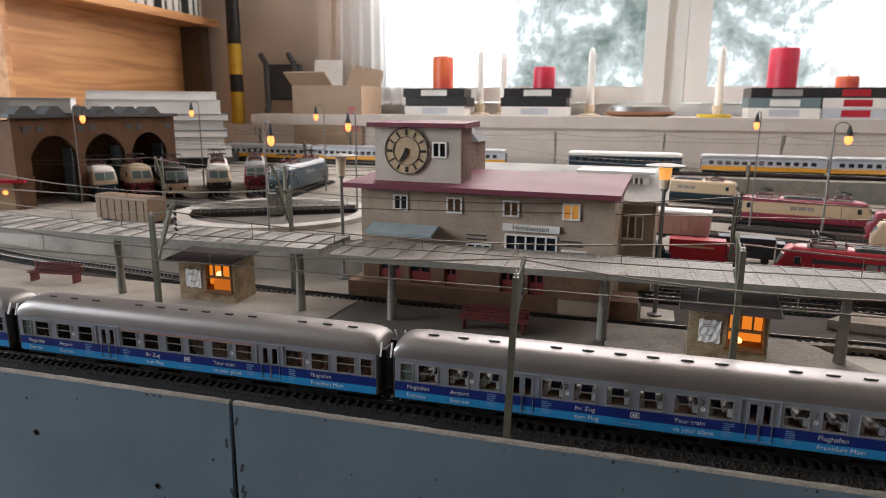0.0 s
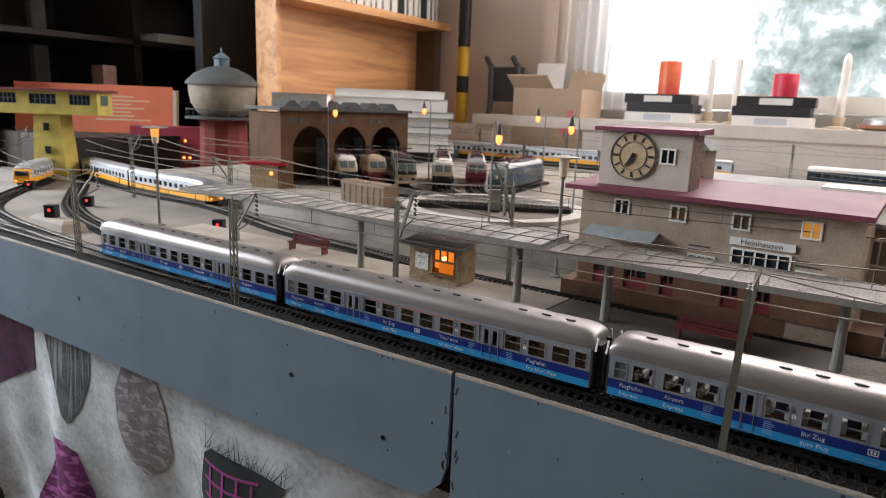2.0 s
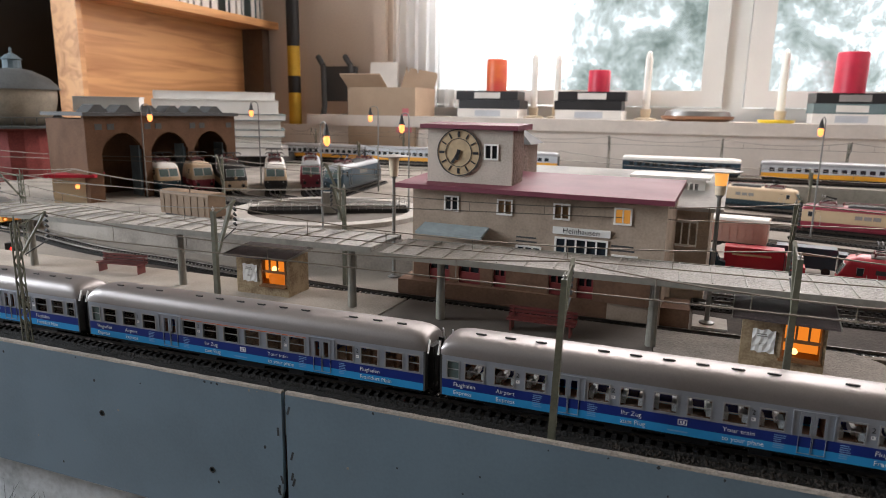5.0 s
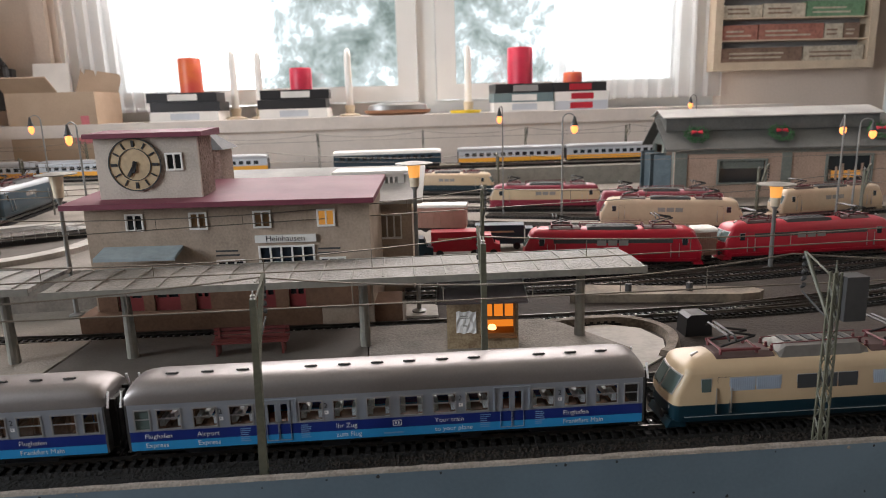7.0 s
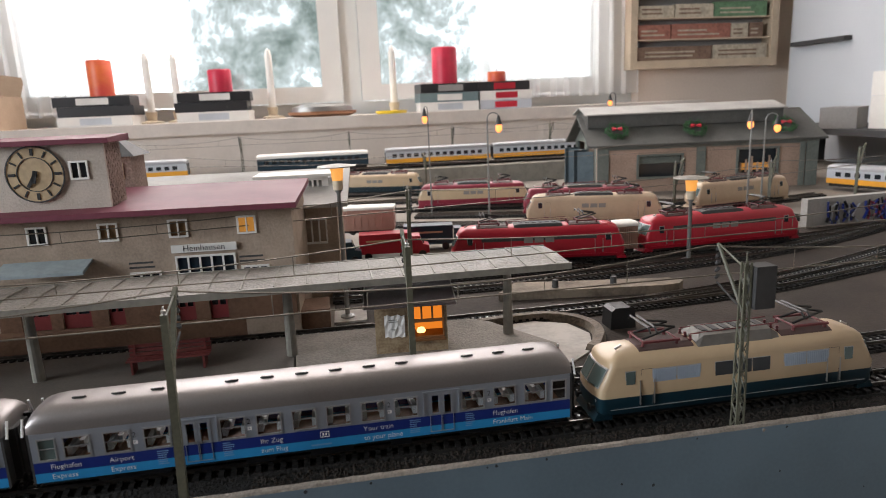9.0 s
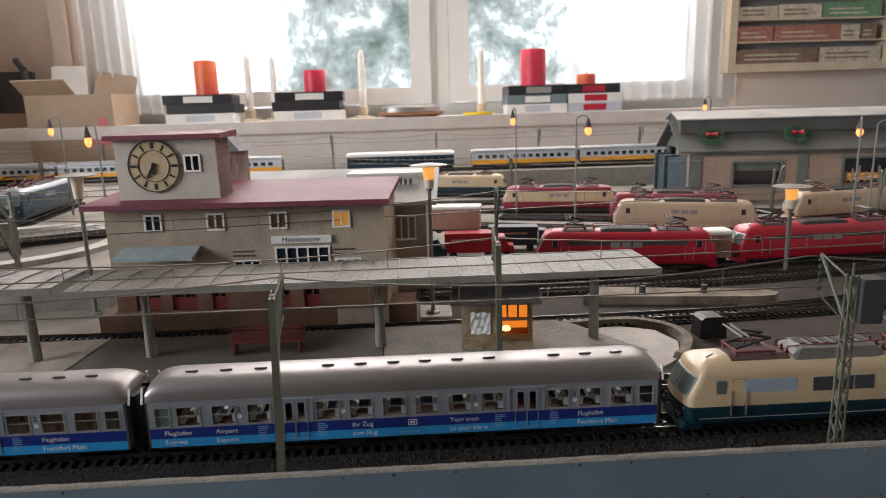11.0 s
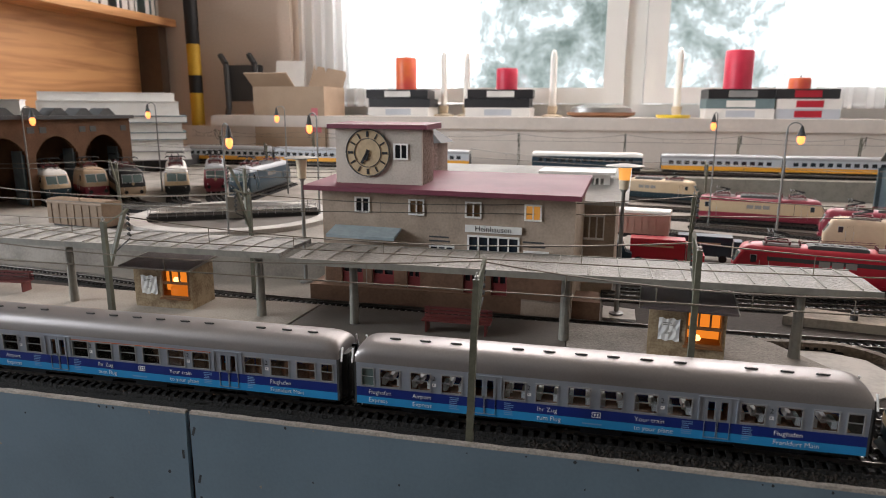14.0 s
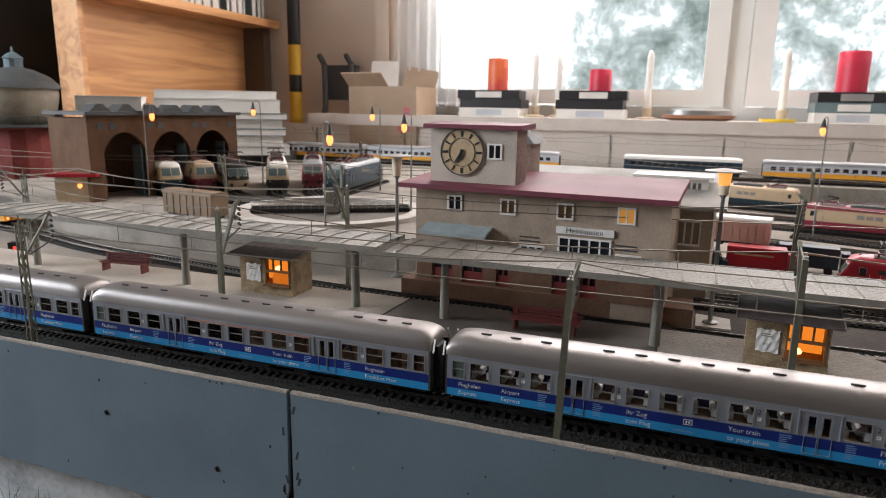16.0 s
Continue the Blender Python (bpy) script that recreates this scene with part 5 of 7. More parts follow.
# tower
TX0, TX1, TY0, TY1, TZ1 = 0.012, 0.1045, 0.010, 0.046, 0.1760
b = B()
holed(b, TX0, TX1, SH + 0.004, TZ1, [(0.076, 0.089, 0.1475, 0.1610)], TY0, TY0 + 0.003)
tower = part("tower_wall", b, M_PLASTER2, station)
small_window(tower, 0.076, 0.1475, 0.013, 0.0135, TY0)
b = B()
box(b, TX1 - 0.003, TX1, TY0 + 0.003, TY1, SH + 0.004, TZ1)
for i in range(14):
    for j in range(9):
        z = SH + 0.006 + i * 0.0041
        y = TY0 + 0.003 + (j + 0.5 * (i % 2)) * 0.0055
        if y + 0.0048 < TY1:
            box(b, TX1, TX1 + 0.0005, y, y + 0.0048, z, z + 0.0034)
part("brick_wall", b, M_BRICK, station, "brown brick tower side")
b = B()
box(b, TX0, TX0 + 0.003, TY0 + 0.003, TY1, SH + 0.004, TZ1)
box(b, TX0 + 0.003, TX1 - 0.003, TY1 - 0.003, TY1, SH + 0.004, TZ1)
part("walls", b, M_PLASTER2, station)
b = B()
prism(b, [(TY0 - 0.007, TZ1 + 0.0003), (TY1 + 0.006, TZ1 + 0.0003), (TY1 + 0.006, TZ1 + 0.0065), (TY0 - 0.007, TZ1 + 0.0045)], "x", TX0 - 0.006, TX1 + 0.007)
part("tower_roof", b, M_MAROON, station, bevel=0.0006)
CX, CZ, CR = 0.0475, 0.1525, 0.0232
b = B()
tube(b, (CX, TY0 - 0.0016, CZ), (CX, TY0, CZ), CR, CR, 40)
clock = part("clock_face", b, M_BRONZE, station, "round bronze clock face with dark numerals")
b = B()
for r0, r1 in ((CR - 0.0004, CR + 0.0006), (CR * 0.60, CR * 0.625)):
    for i in range(40):
        a0, a1 = 2 * math.pi * i / 40, 2 * math.pi * (i + 1) / 40
        prism(b, [(CX + r0 * math.cos(a0), CZ + r0 * math.sin(a0)), (CX + r1 * math.cos(a0), CZ + r1 * math.sin(a0)), (CX + r1 * math.cos(a1), CZ + r1 * math.sin(a1)), (CX + r0 * math.cos(a1), CZ + r0 * math.sin(a1))], "y", TY0 - 0.0022, TY0 - 0.0014)
part("ring", b, M_DARKGREY, clock)
for i in range(12):
    b = B()
    w = 0.0012 if i % 3 == 0 else 0.0007
    box(b, -w, w, TY0 - 0.0022, TY0 - 0.0014, CR * 0.68, CR * 0.92, Matrix.Translation((CX, 0, CZ)) @ Matrix.Rotation(2 * math.pi * i / 12, 4, "Y"))
    part("hour_mark", b, M_BLACK, clock)
for a, l_, w in ((212, 0.0125, 0.0013), (196, 0.0075, 0.0018)):
    b = B()
    box(b, -w, w, TY0 - 0.0030, TY0 - 0.0022, -0.003, l_, Matrix.Translation((CX, 0, CZ)) @ Matrix.Rotation(radians(a), 4, "Y"))
    part("clock_hand", b, M_BLACK, clock)
# awning
b = B()
prism(b, [(-0.022, 0.0705), (-0.022, 0.0735), (0.0, 0.0795), (0.0, 0.0770)], "x", 0.014, 0.086)
part("awning", b, M_AWN := material("grey_green_awning", (0.30, 0.35, 0.36), 0.6, grain=0.1, stain=0.2, stain_size=0.02), station, "grey-green sloping awning")

# ---- trains in the distance ----
def express_coach(m, label="pale grey and orange model express coach", length=0.262, nose=False):
    t = thing("express_coach", label, "coach", m, "express coaches")
    h, W = length / 2, 0.0162
    wins = [(-h + 0.016 + i * 0.0178, -h + 0.027 + i * 0.0178) for i in range(int((length - 0.03) / 0.0178))]
    for side in (-1, 1):
        b = B()
        holed(b, -h, h, 0.0265, 0.0430, [(a, c, 0.0300, 0.0385) for a, c in wins], side * W, side * (W - 0.001))
        part("side_wall", b, M_PALE, t)
        b = B()
        box(b, -h, h, min(side * W, side * (W - 0.001)), max(side * W, side * (W - 0.001)), 0.0165, 0.0265)
        part("band", b, M_ORANGE, t, "orange lower band")
        for a, c in wins:
            b = B()
            box(b, a, c, min(side * (W - 0.0008), side * (W - 0.0011)), max(side * (W - 0.0008), side * (W - 0.0011)), 0.0300, 0.0385)
            part("window", b, M_DARKPANE, t)
    b = B()
    rings = []
    for x, k in ((-h, 0.75 if not nose else 0.2), (-h + 0.004, 0.95 if not nose else 0.45), (-h + 0.012, 1.0 if not nose else 0.75), (-h + 0.025, 1.0)):
        rings.append(roof_ring(x, W, 0.0430, 0.0430 + 0.0105 * k))
    rings += [roof_ring(h - 0.012, W, 0.0430, 0.0535), roof_ring(h, W, 0.0430, 0.0510)]
    loft(b, rings)
    part("roof", b, M_PALEROOF, t, smooth=True)
    for s in (-1, 1):
        b = B()
        box(b, min(s * h, s * (h - 0.001)), max(s * h, s * (h - 0.001)), -W + 0.001, W - 0.001, 0.0165, 0.0430)
        part("end_wall", b, M_DARKGREY if not (nose and s < 0) else M_PALE, t)
    if nose:
        b = B()
        loft(b, [[(-h, -W, 0.0165), (-h, W, 0.0165), (-h, W, 0.0430), (-h, -W, 0.0430)], [(-h - 0.010, -W * 0.9, 0.0165), (-h - 0.010, W * 0.9, 0.0165), (-h - 0.004, W * 0.85, 0.0400), (-h - 0.004, -W * 0.85, 0.0400)]])
        nn = part("nose", b, M_ORANGE, t, "rounded orange nose")
        b = B()
        box(b, -h - 0.0088, -h - 0.002, -W * 0.7, W * 0.7, 0.0310, 0.0395)
        part("windscreen", b, M_DARKPANE, nn)
        for y in (-0.010, 0.010):
            b = B()
            tube(b, (-h - 0.0110, y, 0.0205), (-h - 0.009, y, 0.0205), 0.0018, seg=10)
            part("headlight", b, M_BULB, nn)
    b = B()
    box(b, -h + 0.004, h - 0.004, -W + 0.003, W - 0.003, 0.0110, 0.0166)
    part("underframe", b, M_BLACK, t)
    for x in (-h * 0.66, h * 0.66):
        bogie(t, x)
    return t


M_PALEROOF = material("pale_roof", (0.36, 0.37, 0.385), 0.36, 0.3, grain=0.06, stain=0.1, stain_size=0.05)


def heading(x0, y0, x1, y1, z=0.0):
    return pose((x0 + x1) / 2, (y0 + y1) / 2, z, 0, 0, math.degrees(math.atan2(y1 - y0, x1 - x0)))


# railcar set leaving on the far platform line, and one on the curve
express_coach(heading(-0.955, 0.362, -1.215, 0.378), "white and orange railcar with a rounded nose", nose=True)
express_coach(heading(-1.225, 0.380, -1.480, 0.425))
express_coach(heading(-1.345, 0.205, -1.500, 0.340) @ pose(0.05, 0, 0), "white and orange railcar with lit headlights", nose=True, length=0.20)
express_coach(heading(-1.525, 0.358, -1.745, 0.495))
# coach on the far right-hand curve
express_coach(heading(1.035, 0.815, 1.115, 0.600), length=0.225)

# raised rear line with its trains
b = B()
box(b, -1.15, 1.0, 1.235, 1.449, 0.003, 0.047)
structure("embankment", b, M_STEEL, "grey raised strip carrying the rear line", "embankment", bevel=0.002)
track([(-1.1, 1.30), (-0.5, 1.30), (0.2, 1.30), (0.95, 1.30)], "model railway track on the raised rear strip", z=0.047)
for x in (-0.93, -0.66, -0.39):
    express_coach(pose(x, 1.30, 0.0445))
for x in (0.335, 0.605):
    express_coach(pose(x, 1.30, 0.0445))
rear = express_coach(pose(0.03, 1.30, 0.0445), "blue coach with a bright white roof")
for ch in rear.children:
    if ch.name.startswith(("side_wall", "band")):
        ch.data = ch.data.copy()
        ch.data.materials[0] = M_BLUE
    elif ch.name.startswith("roof"):
        ch.data = ch.data.copy()
        ch.data.materials[0] = M_WHITE


# ---- locomotives in the yard ----
def toward(k, x, y):
    """A place moved along the ground towards the front of the board."""
    return 0.06 + k * (x - 0.06), -0.325 + k * (y + 0.325)


def yard_loco(x0, y0, x1, y1, upper, lower, label, shift=1.0, **k):
    (x0, y0), (x1, y1) = toward(shift, x0, y0), toward(shift, x1, y1)
    d = max(math.hypot(x1 - x0, y1 - y0), 0.206)
    s_ = 1.05
    return electric_loco(heading(x0, y0, x1, y1, -0.0096 * (s_ - 1)) @ Matrix.Scale(s_, 4), upper, lower, label, length=d / s_, big=False, **k)


yard_loco(0.2045, 0.4430, 0.4085, 0.4080, M_RED, M_RED, "bright red model electric locomotive with a grey grille band", window_band=M_DARKGREY)
yard_loco(0.4370, 0.4230, 0.6550, 0.4330, M_RED, M_RED, "bright red model electric locomotive with dark windows", window_band=M_DARKGREY)
M_SAND = material("sand_beige_paint", (0.50, 0.38, 0.26), 0.5, grain=0.05, stain=0.12, stain_size=0.03)
yard_loco(0.402, 0.735, 0.588, 0.672, M_SAND, M_SAND, "sand-beige model electric locomotive beside the shed", shift=0.935, window_band=None)
yard_loco(0.700, 0.735, 0.890, 0.775, M_SAND, M_SAND, "sand-beige model electric locomotive in front of the shed", shift=0.95)
yard_loco(0.240, 0.938, 0.436, 0.898, M_CREAM, M_WINE, "cream and wine-red model express locomotive", shift=0.96, roof=M_WINE)
yard_loco(0.425, 0.812, 0.600, 0.757, M_WINE, M_WINE, "wine-red model locomotive behind a beige one", shift=0.95)
yard_loco(0.085, 1.170, 0.250, 1.115, M_CREAM, M_OCEAN, "cream and blue model locomotive in the rear yard")
for pts in ([(0.08, 0.502), (0.30, 0.463), (0.43, 0.463), (0.58, 0.472), (0.80, 0.50), (1.2, 0.60)], [(0.15, 0.83), (0.40, 0.737), (0.60, 0.667), (0.85, 0.62)], [(0.0, 0.99), (0.34, 0.918), (0.62, 0.85), (0.85, 0.78)],
            [(0.22, 0.88), (0.42, 0.814), (0.62, 0.75), (0.85, 0.765), (1.0, 0.80)], [(-0.1, 1.23), (0.17, 1.142), (0.40, 1.07), (0.62, 1.03)], [(-0.23, 0.95), (-0.1, 0.985), (0.1, 1.02), (0.5, 0.96)]):
    k_ = 0.94 if pts[0] == (0.08, 0.502) else 0.935 if pts[0] == (0.15, 0.83) else 0.96 if pts[0] == (0.0, 0.99) else 0.95 if pts[0] == (0.22, 0.88) else 1.0
    track([toward(k_, *p_) for p_ in pts], "yard track on pale ground")

# raised yard with the turntable, and its radial stalls
YZ = 0.045
b = B()
prism(b, [(-0.252, 0.352), (-0.42, 0.338), (-0.60, 0.338), (-0.74, 0.352), (-0.95, 0.396), (-1.22, 0.410), (-1.22, 1.04), (-1.0, 1.04), (-1.0, 1.22), (-0.252, 1.22)], "z", 0.003, YZ)
structure("yard_plateau", b, M_PLATEAU := material("pale_plaster_ground", (0.30, 0.27, 0.235), 0.9, grain=0.15, size=0.003, bump=0.0004, stain=0.45, stain_size=0.07, dark=(0.13, 0.115, 0.10)), "raised pale plaster yard round the turntable", "ground", bevel=0.003)
TC = Vector((-0.450, 0.490))
for (x, y), way, up_, lo_, lab in (((-0.789, 0.535), (-0.85, 0.53), M_CREAM, M_OCEAN, "cream railcar nose at the engine shed door"), ((-0.752, 0.577), (-0.82, 0.57), M_SAND, M_WINE, "sand and wine-red locomotive at the shed door"),
                              ((-0.690, 0.585), (-0.72, 0.69), M_BLACK, M_SAND, "small black and sand locomotive at the shed"), ((-0.634, 0.623), (-0.57, 0.82), M_CREAM, M_BLACK, "cream and black locomotive beside the turntable"),
                              ((-0.601, 0.686), (-0.52, 0.855), M_WINE, M_WINE, "wine-red locomotive with a pale roof"), ((-0.531, 0.645), (-0.12, 0.99), M_BLUE, M_OCEAN, "teal-blue locomotive beside the turntable")):
    d = Vector(way).normalized()
    e0, e1 = Vector((x, y)), Vector((x, y)) + d * 0.20
    electric_loco(heading(e0.x, e0.y, e1.x, e1.y, YZ - 0.0015) @ Matrix.Scale(1.14, 4), up_, lo_, lab, length=0.185, big=False, roof={M_WINE: M_PALEROOF, M_CREAM: M_WHITE, M_BLUE: M_PALEROOF}.get(up_))
    r_ = (Vector((x, y)) - TC).normalized()
    track([tuple(TC + r_ * 0.145), tuple(e0 - d * 0.02), tuple((e0 + e1) / 2), tuple(e1 + d * 0.05)], "radial stall track of the turntable", z=YZ)

# ---- turntable ----
tt = thing("turntable", "model turntable with pale rim, dark pit and railed bridge", "turntable", pose(TC.x, TC.y, YZ) @ Matrix.Diagonal((0.69, 0.69, 1, 1)))
b = B()
for r0, r1, z0, z1 in ((0.172, 0.205, 0.0, 0.006),):
    k = 64
    for i in range(k):
        a0, a1 = 2 * math.pi * i / k, 2 * math.pi * (i + 1) / k
        prism(b, [(r0 * math.cos(a0), r0 * math.sin(a0)), (r1 * math.cos(a0), r1 * math.sin(a0)), (r1 * math.cos(a1), r1 * math.sin(a1)), (r0 * math.cos(a1), r0 * math.sin(a1))], "z", z0, z1)
part("rim", b, M_SPLASH, tt)
b = B()
tube(b, (0, 0, 0.0004), (0, 0, 0.0012), 0.172, seg=64)
part("pit", b, M_DARKSLAB, tt)
bridge = pose(0, 0, 0, 0, 0, 30)
b = B()
box(b, -0.168, 0.168, -0.022, 0.022, 0.003, 0.0062)
for y in (-0.022, 0.020):
    box(b, -0.168, 0.168, y, y + 0.002, -0.001, 0.008)
part("bridge", b, M_DARKGREY, tt, m=bridge)
for y in (-0.0086, 0.0086):
    b = B()
    box(b, -0.168, 0.168, y - 0.0005, y + 0.0005, 0.0062, 0.0082)
    part("rail", b, M_RAIL, tt, m=bridge)
for y in (-0.0215, 0.0215):
    b = B()
    tube(b, (-0.165, y, 0.019), (0.165, y, 0.019), 0.0008, seg=5)
    tube(b, (-0.165, y, 0.013), (0.165, y, 0.013), 0.0006, seg=5)
    for i in range(20):
        x = -0.165 + 0.33 * i / 19
        tube(b, (x, y, 0.006), (x, y, 0.019), 0.0007, seg=5)
    part("railing", b, M_METAL, tt, m=bridge)
cab = B()
box(cab, -0.014, 0.014, -0.040, -0.024, 0.004, 0.034)
part("cabin", cab, M_STEEL, tt, m=bridge, bevel=0.001)


# ---- engine sheds ----
M_OCHRE = material("ochre_shed_wall", (0.105, 0.052, 0.026), 0.85, grain=0.2, size=0.003, stain=0.25, stain_size=0.04)
M_GATE = material("blue_grey_gate", (0.11, 0.15, 0.17), 0.6, grain=0.15, stain=0.2, stain_size=0.02)
sh = thing("roundhouse", "ochre model roundhouse with three arched gates and saw roof", "engine shed", pose(-0.832, 0.412, YZ, 0, 0, 80) @ Matrix.Diagonal((0.83, 0.80, 0.93, 1)))
W3 = 0.36
b = B()
arches = []
for i in range(3):
    c = 0.075 + i * 0.107
    for j in range(24):
        a0, a1 = j / 24, (j + 1) / 24
        arches.append((c - 0.045 + 0.090 * a0, c - 0.045 + 0.090 * a1, 0.0, 0.080 + 0.036 * math.sin(math.pi * (a0 + a1) / 2) ** 0.6))
holed(b, 0, W3, 0, 0.145, arches, 0, 0.008)
part("front_wall", b, M_OCHRE, sh)
b = B()
box(b, 0, 0.006, 0.008, 0.13, 0, 0.140)
part("end_wall", b, M_OCHRE, sh)
b = B()
box(b, W3 - 0.006, W3, 0.008, 0.13, 0, 0.140)
part("end_wall", b, M_OCHRE, sh)
b = B()
box(b, 0.006, W3 - 0.006, 0.124, 0.13, 0, 0.140)
part("back_wall", b, M_OCHRE, sh)
b = B()
box(b, -0.006, W3 + 0.006, -0.008, 0.136, 0.145, 0.151)
part("roof", b, M_DARKGREY, sh, "dark flat shed roof")
for i in range(6):
    b = B()
    x = 0.02 + i * 0.056
    prism(b, [(x, 0.151), (x + 0.044, 0.151), (x + 0.028, 0.164), (x + 0.016, 0.164)], "y", 0.02, 0.06)
    part("roof_light", b, M_DARKGREY, sh)
for i in range(3):
    c = 0.075 + i * 0.107
    for s in (-1, 1):
        b = B()
        box(b, 0, 0.034, 0, 0.003, 0.002, 0.092)
        for k in range(3):
            box(b, 0.005, 0.029, -0.0012, 0, 0.010 + k * 0.028, 0.032 + k * 0.028)
        part("gate", b, M_GATE, sh, m=Matrix.Translation((c + s * 0.043, 0.010, 0)) @ Matrix.Rotation(radians(84 if s > 0 else 96), 4, "Z"))
for x in (0.02, 0.045, 0.125, 0.15, 0.235, 0.26, 0.335):
    b = B()
    box(b, x, x + 0.014, -0.001, 0.0, 0.122, 0.132)
    part("vent", b, M_DARKGREY, sh)

shed = thing("engine_shed", "grey-roofed brick engine shed with wreaths on its roof", "engine shed", pose(0.606, 0.950, 0.003, 0, 0, -9))
SL, SDp, SE, SR = 0.455, 0.20, 0.100, 0.150
M_SHEDROOF = material("grey_shed_roof", (0.105, 0.105, 0.098), 0.8, grain=0.15, stain=0.2, stain_size=0.05)
M_SHEDTOP = material("pale_roof_sheet", (0.40, 0.39, 0.365), 0.75, grain=0.1, stain=0.25, stain_size=0.08)
M_TIMBER = material("grey_green_timber", (0.17, 0.19, 0.17), 0.8, grain=0.15, stain=0.15, stain_size=0.03)
M_SHEDWALL = material("shed_brick", (0.42, 0.305, 0.24), 0.9, grain=0.3, size=0.003, stain=0.2, stain_size=0.05)
b = B()
holed(b, 0, SL, 0, SE, [(0.085, 0.175, 0.030, 0.074), (0.290, 0.372, 0.030, 0.080)], 0, 0.005)
part("front_wall", b, M_SHEDWALL, shed)
b = B()
for x, w_ in ((0, 0.024), (0.205, 0.018), (0.418, 0.010), (SL - 0.024, 0.024)):
    box(b, x, x + w_, -0.003, 0.0, 0, SE)
box(b, 0, SL, -0.0032, -0.0002, SE - 0.012, SE)
part("timber_frame", b, M_TIMBER, shed)
b = B()
loft(b, [[(x, 0.005, 0), (x, SDp, 0), (x, SDp, SE), (x, SDp / 2, SR), (x, 0.005, SE)] for x in (SL - 0.005, SL)])
part("gable_wall", b, M_SHEDWALL, shed)
b = B()
loft(b, [[(x, 0.005, SE), (x, SDp, SE), (x, SDp / 2, SR)] for x in (0.0, 0.005)])
box(b, 0, 0.005, 0.005, 0.022, 0, SE)
box(b, 0, 0.005, 0.090, 0.110, 0, SE)
box(b, 0, 0.005, SDp - 0.02, SDp, 0, SE)
part("gable_wall", b, M_TIMBER, shed)
for y, a in ((0.022, 65), (0.090, 115), (0.110, 65), (SDp - 0.02, 115)):
    b = B()
    box(b, -0.034, 0, -0.0015, 0.0015, 0.002, 0.085)
    part("gate", b, M_GATE, shed, m=Matrix.Translation((-0.001, y, 0)) @ Matrix.Rotation(radians(a - 90), 4, "Z"))
b = B()
box(b, 0.005, SL - 0.005, SDp - 0.005, SDp, 0, SE)
part("back_wall", b, M_SHEDWALL, shed)
for s in (0, 1):
    b = B()
    y0, y1 = (-0.014, SDp / 2) if s == 0 else (SDp + 0.014, SDp / 2)
    prism(b, [(y0, SE - 0.005), (y0, SE - 0.001), (y1, SR + 0.006), (y1, SR + 0.002)], "x", -0.020, SL + 0.012)
    part("roof", b, M_SHEDROOF, shed, "grey sloping shed roof")
b = B()
prism(b, [(0.046, 0.132), (0.046, 0.158), (SDp / 2, 0.172), (SDp - 0.046, 0.158), (SDp - 0.046, 0.132)], "x", -0.008, SL - 0.052)
part("roof_monitor", b, M_SHEDROOF, shed)
for s in (0, 1):
    b = B()
    y0 = 0.040 if s == 0 else SDp - 0.040
    prism(b, [(y0, 0.1575), (y0, 0.160), (SDp / 2, 0.1745), (SDp / 2, 0.1722)], "x", -0.016, SL - 0.046)
    part("roof_sheet", b, M_SHEDTOP, shed, "pale worn roof sheet")
for xa, xb, zc in ((0.085, 0.175, 0.074), (0.290, 0.372, 0.080)):
    b = B()
    holed(b, xa - 0.003, xb + 0.003, 0.027, zc + 0.003, [(xa + 0.001, xb - 0.001, 0.031, zc - 0.001)], -0.0035, 0.0)
    f = part("window_frame", b, M_TIMBER, shed)
    b = B()
    box(b, xa, xb, 0.006, 0.008, 0.030, zc)
    part("pane", b, M_DARKPANE, f)
# a rolled shutter over one opening, tools and planks behind the other
b = B()
for i in range(6):
    tube(b, (0.088, 0.003, 0.071 - i * 0.0024), (0.172, 0.003, 0.071 - i * 0.0024), 0.0013, seg=6)
tagged(part("shutter", b, M_TIMBER, shed), kind="stuff")
for i in range(6):
    b = B()
    box(b, 0.296 + i * 0.012, 0.300 + i * 0.012, 0.003, 0.0045, 0.032, 0.052 + 0.006 * (i % 3))
    part("plank", b, M_SHEDWALL, shed)
b = B()
box(b, 0.302, 0.356, 0.0048, 0.0058, 0.036, 0.050)
part("lit_window", b, M_WINLIT, shed, "dim orange lit window")

